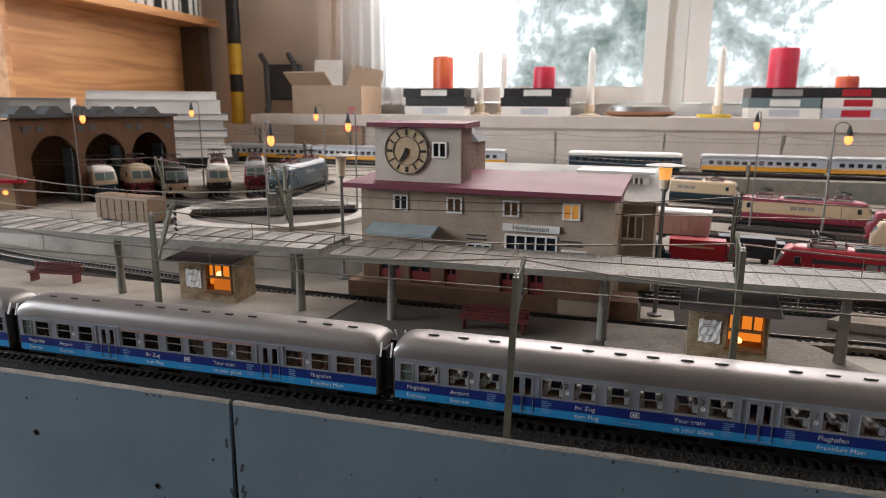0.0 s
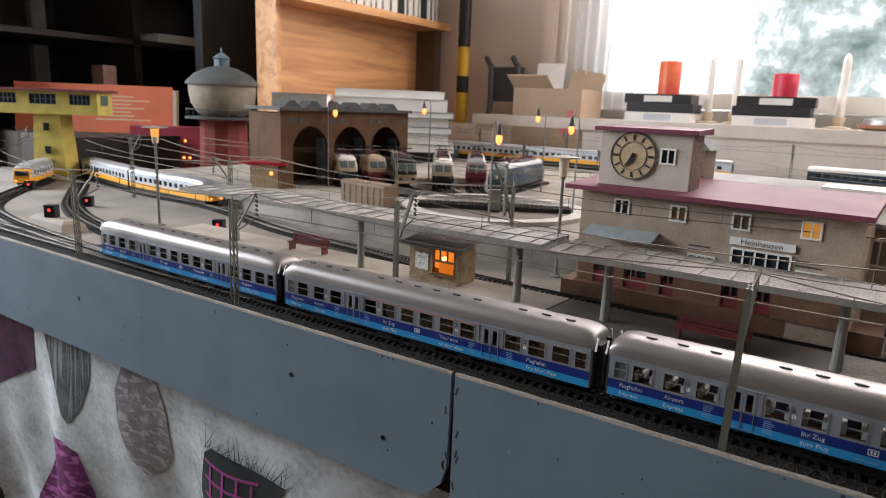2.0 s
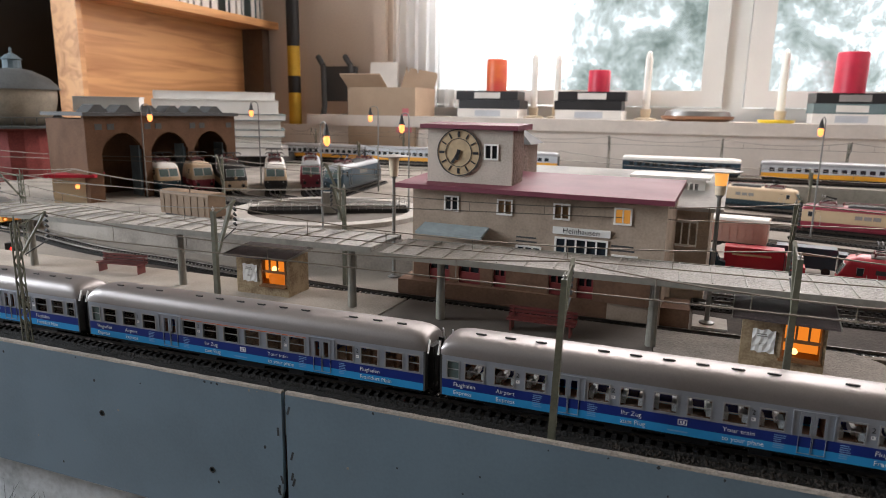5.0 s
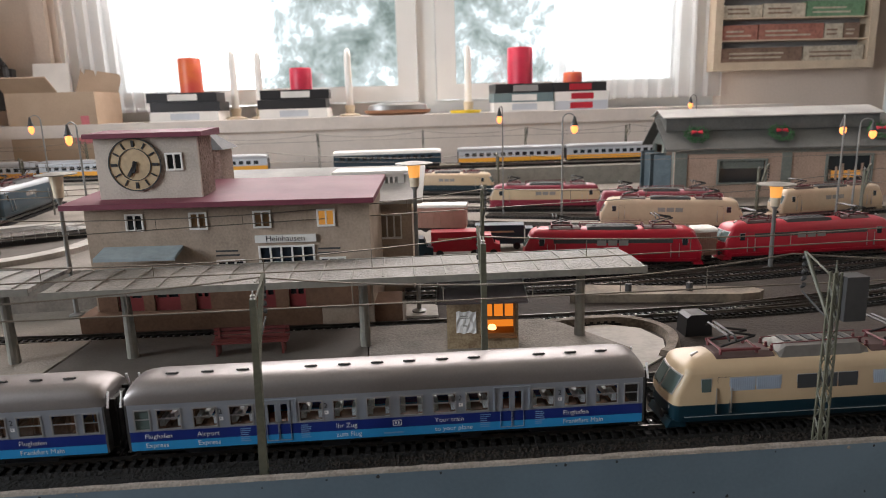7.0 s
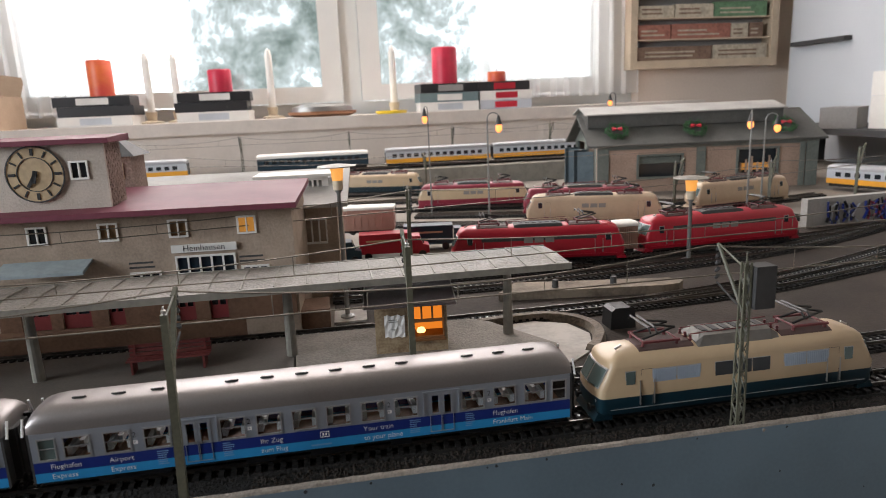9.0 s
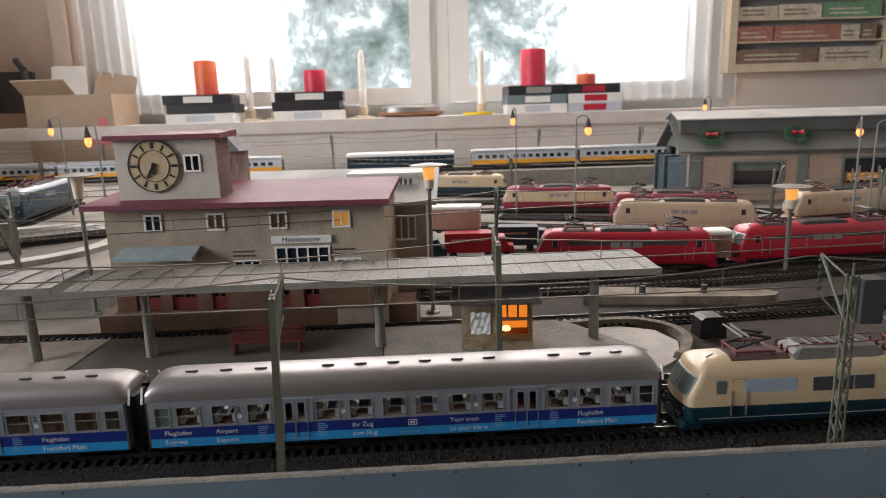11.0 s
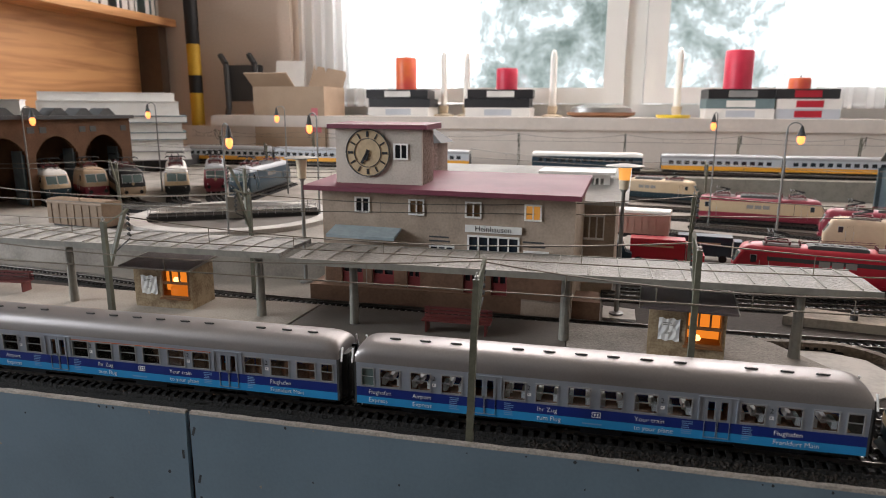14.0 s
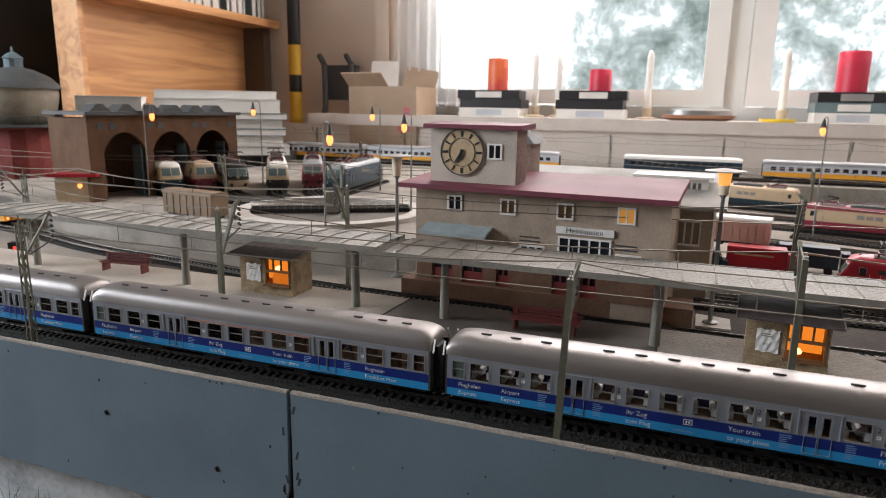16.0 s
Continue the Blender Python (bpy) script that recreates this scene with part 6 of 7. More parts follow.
M_FIR = material("fir_green", (0.055, 0.14, 0.06), 0.8, grain=0.4, size=0.003)
M_BOW = material("red_bow", (0.55, 0.03, 0.05), 0.5, grain=0.1)
for i, x in enumerate((0.044, 0.206, 0.392)):
    wr = thing("wreath", "small green wreath with a red bow on a roof", "wreath", shed.matrix_world @ pose(x, 0.016, 0.1255, 36, 0, 0) @ Matrix.Scale(1.2, 4), "roof wreaths")
    rnd = random.Random(i)
    b = B()
    for k in range(240):
        a = rnd.uniform(0, 2 * math.pi)
        r = 0.0155 + rnd.uniform(-0.004, 0.004)
        c_ = Vector((r * math.cos(a), r * math.sin(a), rnd.uniform(-0.003, 0.003)))
        dd = Vector((rnd.uniform(-1, 1), rnd.uniform(-1, 1), rnd.uniform(-0.6, 0.8))).normalized() * 0.005
        tube(b, c_, c_ + dd, 0.0009, 0.0002, 4)
    tagged(part("foliage", b, M_FIR, wr), kind="stuff")
    b = B()
    for s in (-1, 1):
        loft(b, [[(s * 0.001, -0.001, 0.004), (s * 0.001, 0.001, 0.004), (s * 0.001, 0.001, 0.0065), (s * 0.001, -0.001, 0.0065)], [(s * 0.0085, -0.0035, 0.004), (s * 0.0085, 0.003, 0.004), (s * 0.0085, 0.003, 0.007), (s * 0.0085, -0.0035, 0.007)]])
    part("bow", b, M_BOW, wr)


# ---- lamps ----
M_LAMPGLASS = glowing("lamp_glass", (1.0, 0.42, 0.09), 0.9)
M_POLE = material("lamp_pole", (0.22, 0.22, 0.21), 0.5, 0.3, grain=0.1)
M_FROST = material("frosted_lamp_glass", (0.62, 0.52, 0.38), 0.4, grain=0.1)


def mushroom_lamp(x, y, h, lit=True, z=0.003, s=1.0):
    t = thing("platform_lamp", "tall lamp with flat disc top and tapered glass", "lamp", pose(x, y, z), "disc lamps")
    b = B()
    lathe(b, [(0.008 * s, 0), (0.008 * s, 0.0015), (0.0026 * s, 0.003), (0.0020 * s, h - 0.030 * s), (0.0045 * s, h - 0.026 * s)], seg=12)
    part("pole", b, M_POLE, t, smooth=True)
    b = B()
    lathe(b, [(0.0050 * s, h - 0.026 * s), (0.0057 * s, h - 0.016 * s)], seg=16)
    part("glass_foot", b, M_FROST, t, "frosted lower glass", smooth=True)
    b = B()
    lathe(b, [(0.0057 * s, h - 0.016 * s), (0.0066 * s, h - 0.006 * s), (0.0072 * s, h - 0.003 * s)], seg=16)
    part("glass", b, M_LAMPGLASS if lit else M_FROST, t, "glowing amber glass" if lit else "unlit frosted glass", smooth=True)
    b = B()
    lathe(b, [(0.004 * s, h - 0.003 * s), (0.0205 * s, h - 0.0015 * s), (0.0205 * s, h - 0.0005 * s), (0.006 * s, h + 0.0015 * s)], seg=28)
    part("disc", b, M_STEEL, t, "flat grey disc", smooth=False)
    return t


b = B()
prism(b, [(0.0590, 0.266), (0.0895, 0.266), (0.0905, 0.300), (0.0600, 0.306)], "z", 0.003, 0.0060)
solo("lamp_pad", b, M_SPLASH, "white plaster pad under a platform lamp", "ground", kind="structure")
mushroom_lamp(0.0720, 0.280, 0.143, z=0.006, s=0.85)
mushroom_lamp(0.4830, 0.385, 0.100)
mushroom_lamp(-0.2720, 0.330, 0.143, lit=False, s=0.9)
mushroom_lamp(-0.8720, 0.202, 0.148, s=0.9)


def gooseneck_lamp(x, y, h, turn=0.0, z=0.003, s=1.0):
    t = thing("yard_lamp", "tall curved-arm yard lamp with a glowing bulb", "lamp", pose(x, y, z, 0, 0, turn), "yard lamps")
    b = B()
    tube(b, (0, 0, 0), (0, 0, h - 0.010), 0.0022 * s, 0.0015 * s, 8)
    pts = [Vector((0.011 * s - 0.011 * s * math.cos(a), 0, h - 0.010 + 0.011 * s * math.sin(a))) for a in [math.pi * i / 8 for i in range(8)]]
    for p_, q_ in zip(pts, pts[1:]):
        tube(b, p_, q_, 0.0012 * s, seg=6)
    part("pole", b, M_POLE, t)
    b = B()
    lathe(b, [(0.0015 * s, -0.001), (0.003 * s, -0.005), (0.0055 * s, -0.013), (0.0078 * s, -0.015)], (0.021 * s, 0, h - 0.004), 14)
    part("shade", b, M_DARKGREY, t, smooth=True)
    b = B()
    lathe(b, [(0.003 * s, -0.014), (0.0062 * s, -0.018), (0.0058 * s, -0.023), (0.0022 * s, -0.027)], (0.021 * s, 0, h - 0.004), 14)
    part("bulb", b, M_BULB, t, "glowing warm bulb", smooth=True)
    return t


gooseneck_lamp(0.2385, 0.810, 0.195, 240, s=0.7)
gooseneck_lamp(0.3110, 0.680, 0.180, -20, s=0.85)
gooseneck_lamp(0.7490, 0.660, 0.165, 60, s=0.85)
gooseneck_lamp(0.7600, 0.640, 0.160, -20, s=0.85)
gooseneck_lamp(0.7500, 1.180, 0.205, 200, s=0.85)
for x, y, h, a in ((-0.875, 0.460, 0.153, -10), (-0.808, 0.503, 0.157, 20), (-0.745, 0.735, 0.165, 240), (-0.379, 0.350, 0.139, -30), (-0.500, 0.760, 0.160, 200), (-0.335, 0.520, 0.150, 160)):
    gooseneck_lamp(x, y, h, a, YZ, 0.68)

# ---- yard buildings and vehicles ----
annex = thing("goods_hall", "low plastered hall with pale sheet roof behind the station", "building", pose(-0.100, 0.372, 0.003, 0, 0, -4))
b = B()
holed(b, 0, 0.170, 0, 0.098, [(0.136, 0.158, 0.060, 0.085)], 0, 0.003)
part("front_wall", b, M_PLASTER, annex)
b = B()
box(b, 0, 0.170, 0.003, 0.12, 0, 0.098)
part("body", b, M_PLASTER, annex)
b = B()
holed(b, 0.135, 0.159, 0.059, 0.086, [(0.1365 + 0.0075 * i, 0.1425 + 0.0075 * i, 0.061, 0.084) for i in range(3)], -0.001, 0.001)
part("window", b, M_WHITE, annex)
b = B()
prism(b, [(-0.012, 0.098), (0.125, 0.122), (0.125, 0.126), (-0.012, 0.102)], "x", -0.08, 0.182)
rf = part("roof", b, M_SHEDTOP, annex, "pale sheet roof")
b = B()
holed(b, 0.085, 0.160, 0.108, 0.124, [(0.089 + i * 0.0055, 0.0925 + i * 0.0055, 0.112, 0.120) for i in range(12)], 0.05, 0.052)
box(b, 0.080, 0.165, 0.046, 0.09, 0.124, 0.127)
part("roof_vent", b, M_WHITE, annex, "white roof vent with square openings")

hut = thing("tower_hut", "small brown hut with grey pyramid roof behind tower", "hut", pose(-0.150, 0.405, 0.003, 0, 0, -4))
b = B()
box(b, -0.022, 0.022, -0.020, 0.020, 0, 0.158)
part("wall", b, M_BRICK, hut)
b = B()
for x in (-0.015, 0.004):
    box(b, x, x + 0.010, -0.0212, -0.0198, 0.136, 0.152)
part("window", b, M_CREAM, hut)
b = B()
loft(b, [[(-0.028, -0.026, 0.158), (0.028, -0.026, 0.158), (0.028, 0.026, 0.158), (-0.028, 0.026, 0.158)], [(-0.003, -0.003, 0.178), (0.003, -0.003, 0.178), (0.003, 0.003, 0.178), (-0.003, 0.003, 0.178)]])
part("roof", b, M_DOMEGREY := material("slate_grey", (0.12, 0.12, 0.12), 0.7, grain=0.2), hut)


def wagon(m, mat, label, length=0.10):
    t = thing("goods_wagon", label, "wagon", m, "goods wagons")
    h = length / 2
    b = B()
    box(b, -h, h, -0.015, 0.015, 0.016, 0.044)
    part("body", b, mat, t, bevel=0.001)
    b = B()
    loft(b, [roof_ring(-h - 0.001, 0.0158, 0.044, 0.049), roof_ring(h + 0.001, 0.0158, 0.044, 0.049)])
    part("roof", b, M_TAN if mat is M_TAN else M_WHITE, t, smooth=True)
    for i in range(7):
        b = B()
        x = -h + 0.008 + i * (length - 0.016) / 6
        box(b, x - 0.0006, x + 0.0006, -0.0158, -0.015, 0.017, 0.043)
        part("rib", b, mat, t)
    b = B()
    box(b, -h + 0.003, h - 0.003, -0.010, 0.010, 0.0125, 0.016)
    part("underframe", b, M_BLACK, t)
    for x in (-h * 0.6, h * 0.6):
        b = B()
        for y in (-0.0083, 0.0083):
            tube(b, (x, y - 0.0012, 0.0145), (x, y + 0.0012, 0.0145), 0.0052, seg=12)
        part("wheelset", b, M_DARKGREY, t)
    return t


M_TAN = material("tan_plank_paint", (0.21, 0.145, 0.095), 0.7, grain=0.15, stain=0.2, stain_size=0.03)
M_PINK = material("faded_pink_paint", (0.48, 0.30, 0.25), 0.6, grain=0.08, stain=0.15, stain_size=0.03)
wagon(heading(0.078, 0.585, 0.150, 0.572, 0.018), M_PINK, "faded pink goods wagon with a white roof", 0.072)
wagon(heading(*toward(0.94, 0.420, 0.474), *toward(0.94, 0.452, 0.476)), M_PINK, "faded pink goods wagon between red locomotives", 0.034)
wagon(heading(-0.652, 0.386, -0.556, 0.370, YZ - 0.012), M_TAN, "tan flat-sided goods wagon near the turntable", 0.098)


def lorry(m, mat, label):
    t = thing("lorry", label, "lorry", m, "parked lorries")
    b = B()
    box(b, -0.045, 0.022, -0.012, 0.012, 0.008, 0.034)
    part("box_body", b, mat, t, bevel=0.001)
    b = B()
    prism(b, [(0.024, 0.006), (0.046, 0.006), (0.046, 0.016), (0.038, 0.018), (0.034, 0.029), (0.024, 0.029)], "y", -0.0115, 0.0115)
    cabp = part("cab", b, mat, t, bevel=0.0008)
    b = B()
    prism(b, [(0.0385, 0.0185), (0.0395, 0.0188), (0.0358, 0.0278), (0.0350, 0.0275)], "y", -0.0095, 0.0095)
    part("windscreen", b, M_DARKPANE, cabp)
    for x in (-0.034, 0.012, 0.037):
        for y in (-0.0122, 0.0092):
            b = B()
            tube(b, (x, y, 0.005), (x, y + 0.003, 0.005), 0.005, seg=14)
            part("wheel", b, M_BLACK, t)
    b = B()
    bars(b, -0.036, 0.022, 0.045, 0.006, 1, -0.0121, 2)
    part("lettering", b, M_CREAM, t)
    return t


lorry(pose(0.142, 0.525, 0.003, 0, 0, -5), M_RED, "red model box lorry beside the station")
lorry(pose(0.052, 0.515, 0.003, 0, 0, 0), M_BLUE, "dark blue model lorry beside the station")
lorry(pose(0.205, 0.560, 0.003, 0, 0, -8), M_BLUE, "dark blue model lorry beyond the red one")

for pts in ([(0.06, 0.345), (0.30, 0.345), (0.60, 0.385), (0.90, 0.50), (1.2, 0.66)], [(0.08, 0.39), (0.22, 0.39), (0.36, 0.392)], [(0.36, 0.2405), (0.48, 0.262), (0.64, 0.312), (0.95, 0.44), (1.3, 0.62)]):
    track(pts, "fan of yard tracks beside the platform end")

# points lantern box by the platform end
b = B()
prism(b, [(-0.0115, 0.0), (0.0115, 0.0), (0.0105, 0.017), (0.007, 0.0195), (-0.007, 0.0195), (-0.0105, 0.017)], "y", -0.009, 0.009)
solo("signal_cabinet", b, M_BLACK, "black box-shaped cabinet beside the platform end", "cabinet", pose(0.3035, 0.190, 0.003), bevel=0.0006)


def bumper(m):
    t = thing("buffer_light", "small black buffer stop with a red light", "signal", m, "buffer lights")
    b = B()
    box(b, -0.008, 0.008, -0.006, 0.006, 0, 0.018)
    part("housing", b, M_BLACK, t, bevel=0.001)
    b = B()
    tube(b, (0, -0.0068, 0.011), (0, -0.0060, 0.011), 0.0021, seg=12)
    part("lens", b, M_REDLAMP, t, "glowing red lens")


M_REDLAMP = glowing("red_lamp", (1.0, 0.04, 0.03), 2.0)
for x, y, a in ((-0.768, 0.231, 30), (-1.105, 0.218, 40), (-1.372, 0.245, 40), (-0.955, 0.086, 30)):
    bumper(pose(x, y, 0.003 if x != -0.955 else 0.0185, 0, 0, a))
b = B()
loft(b, [[(x, y, z) for x, y in ((-1.005 + e, 0.072 + e), (-0.900 - e, 0.070 + e), (-0.896 - e, 0.106 - e), (-0.995 + e, 0.112 - e))] for z, e in ((0.003, 0), (0.014, 0.003), (0.0185, 0.009))])
solo("concrete_plinth", b, M_PALESLAB, "grey worn concrete block under a buffer light", "plinth")

# ---- water tower and signal box ----
wt = thing("water_tower", "round water tower with pale tank and brick shaft", "water tower", pose(-1.345, 0.695, 0.003))
M_SHAFT = material("red_brick_shaft", (0.20, 0.045, 0.04), 0.8, grain=0.3, size=0.003, stain=0.2)
M_TANK = material("tank_plaster", (0.26, 0.225, 0.175), 0.8, grain=0.15, stain=0.25, stain_size=0.03)
M_DOME = material("slate_dome", (0.075, 0.08, 0.08), 0.7, grain=0.2, stain=0.2)
b = B()
lathe(b, [(0.068, 0), (0.060, 0.02), (0.056, 0.135), (0.062, 0.142)], seg=12)
part("shaft", b, M_SHAFT, wt)
b = B()
lathe(b, [(0.090, 0.142), (0.090, 0.147), (0.070, 0.147)], seg=28)
part("gallery", b, M_DOME, wt)
b = B()
for i in range(24):
    a = 2 * math.pi * i / 24
    tube(b, (0.088 * math.cos(a), 0.088 * math.sin(a), 0.147), (0.088 * math.cos(a), 0.088 * math.sin(a), 0.165), 0.0009, seg=4)
    a2 = 2 * math.pi * (i + 1) / 24
    tube(b, (0.088 * math.cos(a), 0.088 * math.sin(a), 0.165), (0.088 * math.cos(a2), 0.088 * math.sin(a2), 0.165), 0.0009, seg=4)
part("railing", b, M_DOME, wt)
b = B()
lathe(b, [(0.045, 0.147), (0.062, 0.158), (0.075, 0.180), (0.080, 0.205), (0.080, 0.225)], seg=28)
part("tank", b, M_TANK, wt, "pale rounded water tank", smooth=True)
b = B()
lathe(b, [(0.088, 0.224), (0.084, 0.232), (0.066, 0.250), (0.036, 0.264), (0.018, 0.268)], seg=28)
dm = part("dome", b, M_DOME, wt, "dark slate dome", smooth=True)
b = B()
lathe(b, [(0.018, 0.266), (0.018, 0.286), (0.022, 0.287), (0.010, 0.297), (0.003, 0.300), (0.002, 0.312)], seg=12)
part("lantern", b, M_GATE, dm)

sbx = thing("signal_box", "yellow signal box with wide cabin on a stem", "signal box", pose(-1.505, 0.365, 0.003, 0, 0, 36))
M_YELLOW = material("yellow_plaster", (0.50, 0.40, 0.10), 0.75, grain=0.1, stain=0.2, stain_size=0.03)
b = B()
loft(b, [[(-0.036, -0.03, 0), (0.036, -0.03, 0), (0.036, 0.03, 0), (-0.036, 0.03, 0)], [(-0.028, -0.025, 0.145), (0.028, -0.025, 0.145), (0.028, 0.025, 0.145), (-0.028, 0.025, 0.145)]])
part("stem", b, M_YELLOW, sbx)
b = B()
wn_ = [(-0.100, -0.056), (-0.028, 0.028), (0.056, 0.100)]
holed(b, -0.115, 0.115, 0.145, 0.194, [(a, c, 0.166, 0.188) for a, c in wn_], -0.035, -0.032)
part("front_wall", b, M_YELLOW, sbx)
b = B()
box(b, -0.115, -0.112, -0.032, 0.035, 0.145, 0.194)
box(b, 0.112, 0.115, -0.032, 0.035, 0.145, 0.194)
box(b, -0.112, 0.112, 0.032, 0.035, 0.145, 0.194)
box(b, -0.112, 0.112, -0.032, 0.032, 0.145, 0.149)
part("cabin", b, M_YELLOW, sbx)
for a, c in wn_:
    b = B()
    k = 5
    holed(b, a, c, 0.166, 0.188, [(a + (c - a) * i / k + 0.0008, a + (c - a) * (i + 1) / k - 0.0008, zz, zz + 0.0095) for i in range(k) for zz in (0.1668, 0.1776)], -0.0345, -0.0325)
    f = part("window", b, M_GATE, sbx)
    b = B()
    box(b, a, c, -0.0318, -0.0310, 0.166, 0.188)
    part("pane", b, M_DARKPANE, f)
b = B()
box(b, 0.1145, 0.1158, -0.02, 0.015, 0.166, 0.188)
part("side_window", b, M_TINT, sbx)
b = B()
box(b, -0.125, 0.125, -0.045, 0.045, 0.194, 0.199)
part("roof", b, M_MAROON, sbx, bevel=0.001)
for z in (0.06, 0.11):
    b = B()
    box(b, -0.005, 0.005, -0.0325, -0.0270, z, z + 0.016)
    part("slit_window", b, M_DARKPANE, sbx)

ck = thing("track_hut", "small red-roofed hut with a lit window", "hut", pose(-0.868, 0.418, YZ, 0, 0, 30) @ Matrix.Scale(0.8, 4))
b = B()
box(b, -0.035, 0.035, -0.02, 0.02, 0, 0.050)
part("wall", b, M_CREAM, ck)
b = B()
box(b, -0.046, 0.046, -0.030, 0.030, 0.050, 0.056)
part("roof", b, M_RED, ck, bevel=0.001)
b = B()
tube(b, (0.010, -0.0215, 0.032), (0.010, -0.020, 0.032), 0.0042, seg=12)
part("lit_window", b, M_BULB, ck)

ctl = thing("control_unit", "dark red control box with small glowing lamps", "control box", pose(-1.52, 0.66, 0.003, 0, 0, 36))
b = B()
box(b, -0.10, 0.10, 0, 0.06, 0, 0.115)
part("housing", b, M_WINE, ctl, bevel=0.003)
for x, z, mt in ((0.02, 0.080, M_BULB), (0.04, 0.080, M_BULB), (0.015, 0.040, M_BULB), (0.035, 0.036, M_BULB), (0.050, 0.036, M_BULB), (0.09, 0.072, None)):
    b = B()
    tube(b, (x, -0.002, z), (x, 0, z), 0.0035, seg=10)
    part("indicator", b, mt or glowing("green_lamp", (0.1, 1.0, 0.2), 4), ctl)

# ---- the room's things ----
# pine bookcase along the west side
pine = thing("bookcase", "pine-backed open bookcase with books on its top board", "bookcase")
b = B()
box(b, -1.44, -1.42, 0.90, 1.60, 0.02, 0.455)
part("back_panel", b, M_PINE, pine)
b = B()
box(b, -1.44, -1.30, 0.885, 1.64, 0.455, 0.478)
part("shelf_board", b, M_PINE, pine, bevel=0.002)
b = B()
box(b, -1.44, -1.36, 0.885, 0.90, -0.78, 0.455)
part("side_panel", b, M_PINE, pine)
b = B()
box(b, -1.44, -1.34, 1.60, 1.64, -0.78, 0.455)
part("side_panel", b, M_FLOOR, pine, "dark brown upright")
rnd = random.Random(12)
M_PAPER = material("white_paper", (0.72, 0.70, 0.66), 0.8, grain=0.05, size=0.002, stain=0.1)
M_GREYBOOK = material("grey_cover", (0.30, 0.29, 0.28), 0.6, grain=0.1)
M_TEALBOOK = material("teal_cover", (0.16, 0.22, 0.23), 0.6, grain=0.1)


def book(m, w, d, h, cover, label, name="book", category="book"):
    t = thing(name, label, category, m, "books")
    b = B()
    box(b, 0.0, w - 0.002, 0.002, d - 0.002, 0.0018, h - 0.0018)
    part("page_block", b, M_PAPER, t)
    b = B()
    box(b, -0.002, w, 0, d, 0, 0.0016)
    box(b, -0.002, w, 0, d, h - 0.0016, h)
    box(b, w - 0.0018, w, 0, d, 0.0016, h - 0.0016)
    part("cover", b, cover, t)
    return t


y = 0.93
while y < 1.58:
    th = rnd.uniform(0.012, 0.04)
    book(pose(-1.32, y + th, 0.478, 0, -90, 0) @ pose(0, 0, 0, 90, 0, 0), rnd.uniform(0.15, 0.2), 0.1, th * 0.9, rnd.choice((M_PAPER, M_GREYBOOK, M_TEALBOOK)), "upright book on the pine shelf")
    y += th + (0.03 if rnd.random() < 0.2 else 0.002)
# lying stack behind the roundhouse
z = 0.003
b = B()
box(b, -1.36, -1.02, 1.05, 1.30, 0.003, 0.073)
solo("storage_box", b, M_DARKGREY, "dark grey flat box under a stack of books", "box", bevel=0.003)
z = 0.073
for w, d, h, c_, off in ((0.30, 0.20, 0.022, M_GREYBOOK, 0.02), (0.29, 0.20, 0.026, M_PAPER, 0.0), (0.30, 0.20, 0.018, M_TEALBOOK, 0.01), (0.30, 0.20, 0.022, M_PAPER, 0.0), (0.28, 0.20, 0.016, M_TEALBOOK, 0.015), (0.30, 0.21, 0.034, M_PAPER, -0.005), (0.29, 0.20, 0.020, M_PAPER, -0.015)):
    book(pose(-1.06 + off, 1.27, z, 0, 0, 215), w, d, h, c_, "lying book in a stack behind the roundhouse")
    z += h + 0.0005
book(pose(-0.855, 0.56, YZ + 0.1415, 0, 0, 215), 0.10, 0.05, 0.024, M_PAPER, "white booklet lying on the shed roof")

# striped pole in the corner
pl = thing("striped_pole", "yellow and black banded pole in the room corner", "pole", pose(-1.205, 1.58, -0.8))
for z0, z1, mt in ((0, 0.93, M_YELLOWP := material("yellow_pole_paint", (0.60, 0.36, 0.03), 0.5, grain=0.08)), (0.93, 1.045, M_YELLOWP), (1.045, 1.10, M_BLACK), (1.10, 1.195, M_YELLOWP), (1.195, 1.40, M_BLACK)):
    b = B()
    tube(b, (0, 0, z0), (0, 0, z1), 0.021, seg=16)
    part("band", b, mt, pl, "black band" if mt is M_BLACK else "yellow band", smooth=True)

# carton with open flaps by the window
M_CARTON = material("brown_cardboard", (0.42, 0.31, 0.22), 0.85, grain=0.08, stain=0.1)
ca = thing("carton", "open brown cardboard carton with raised pale flaps", "carton", pose(-0.82, 1.52, 0.05))
b = B()
holed(b, -0.11, 0.11, 0, 0.21, [], -0.08, -0.077)
part("front_side", b, M_CARTON, ca)
for bx in ((-0.11, -0.107, -0.077, 0.08, 0, 0.21), (0.107, 0.11, -0.077, 0.08, 0, 0.21), (-0.107, 0.107, 0.077, 0.08, 0, 0.21), (-0.107, 0.107, -0.077, 0.077, 0, 0.003)):
    b = B()
    box(b, *bx)
    part("side", b, M_CARTON, ca)
b = B()
box(b, -0.09, 0.0, 0, 0.003, 0, 0.085)
part("flap", b, M_PAPER, ca, "pale flap", m=pose(-0.02, 0.075, 0.21, -12, 0, 8))
b = B()
box(b, 0.0, 0.11, 0, 0.003, 0, 0.08)
part("flap", b, M_CARTON, ca, m=pose(-0.01, 0.078, 0.205, -20, 10, 0))
b = B()
box(b, -0.11, 0.02, -0.06, 0, 0, 0.003)
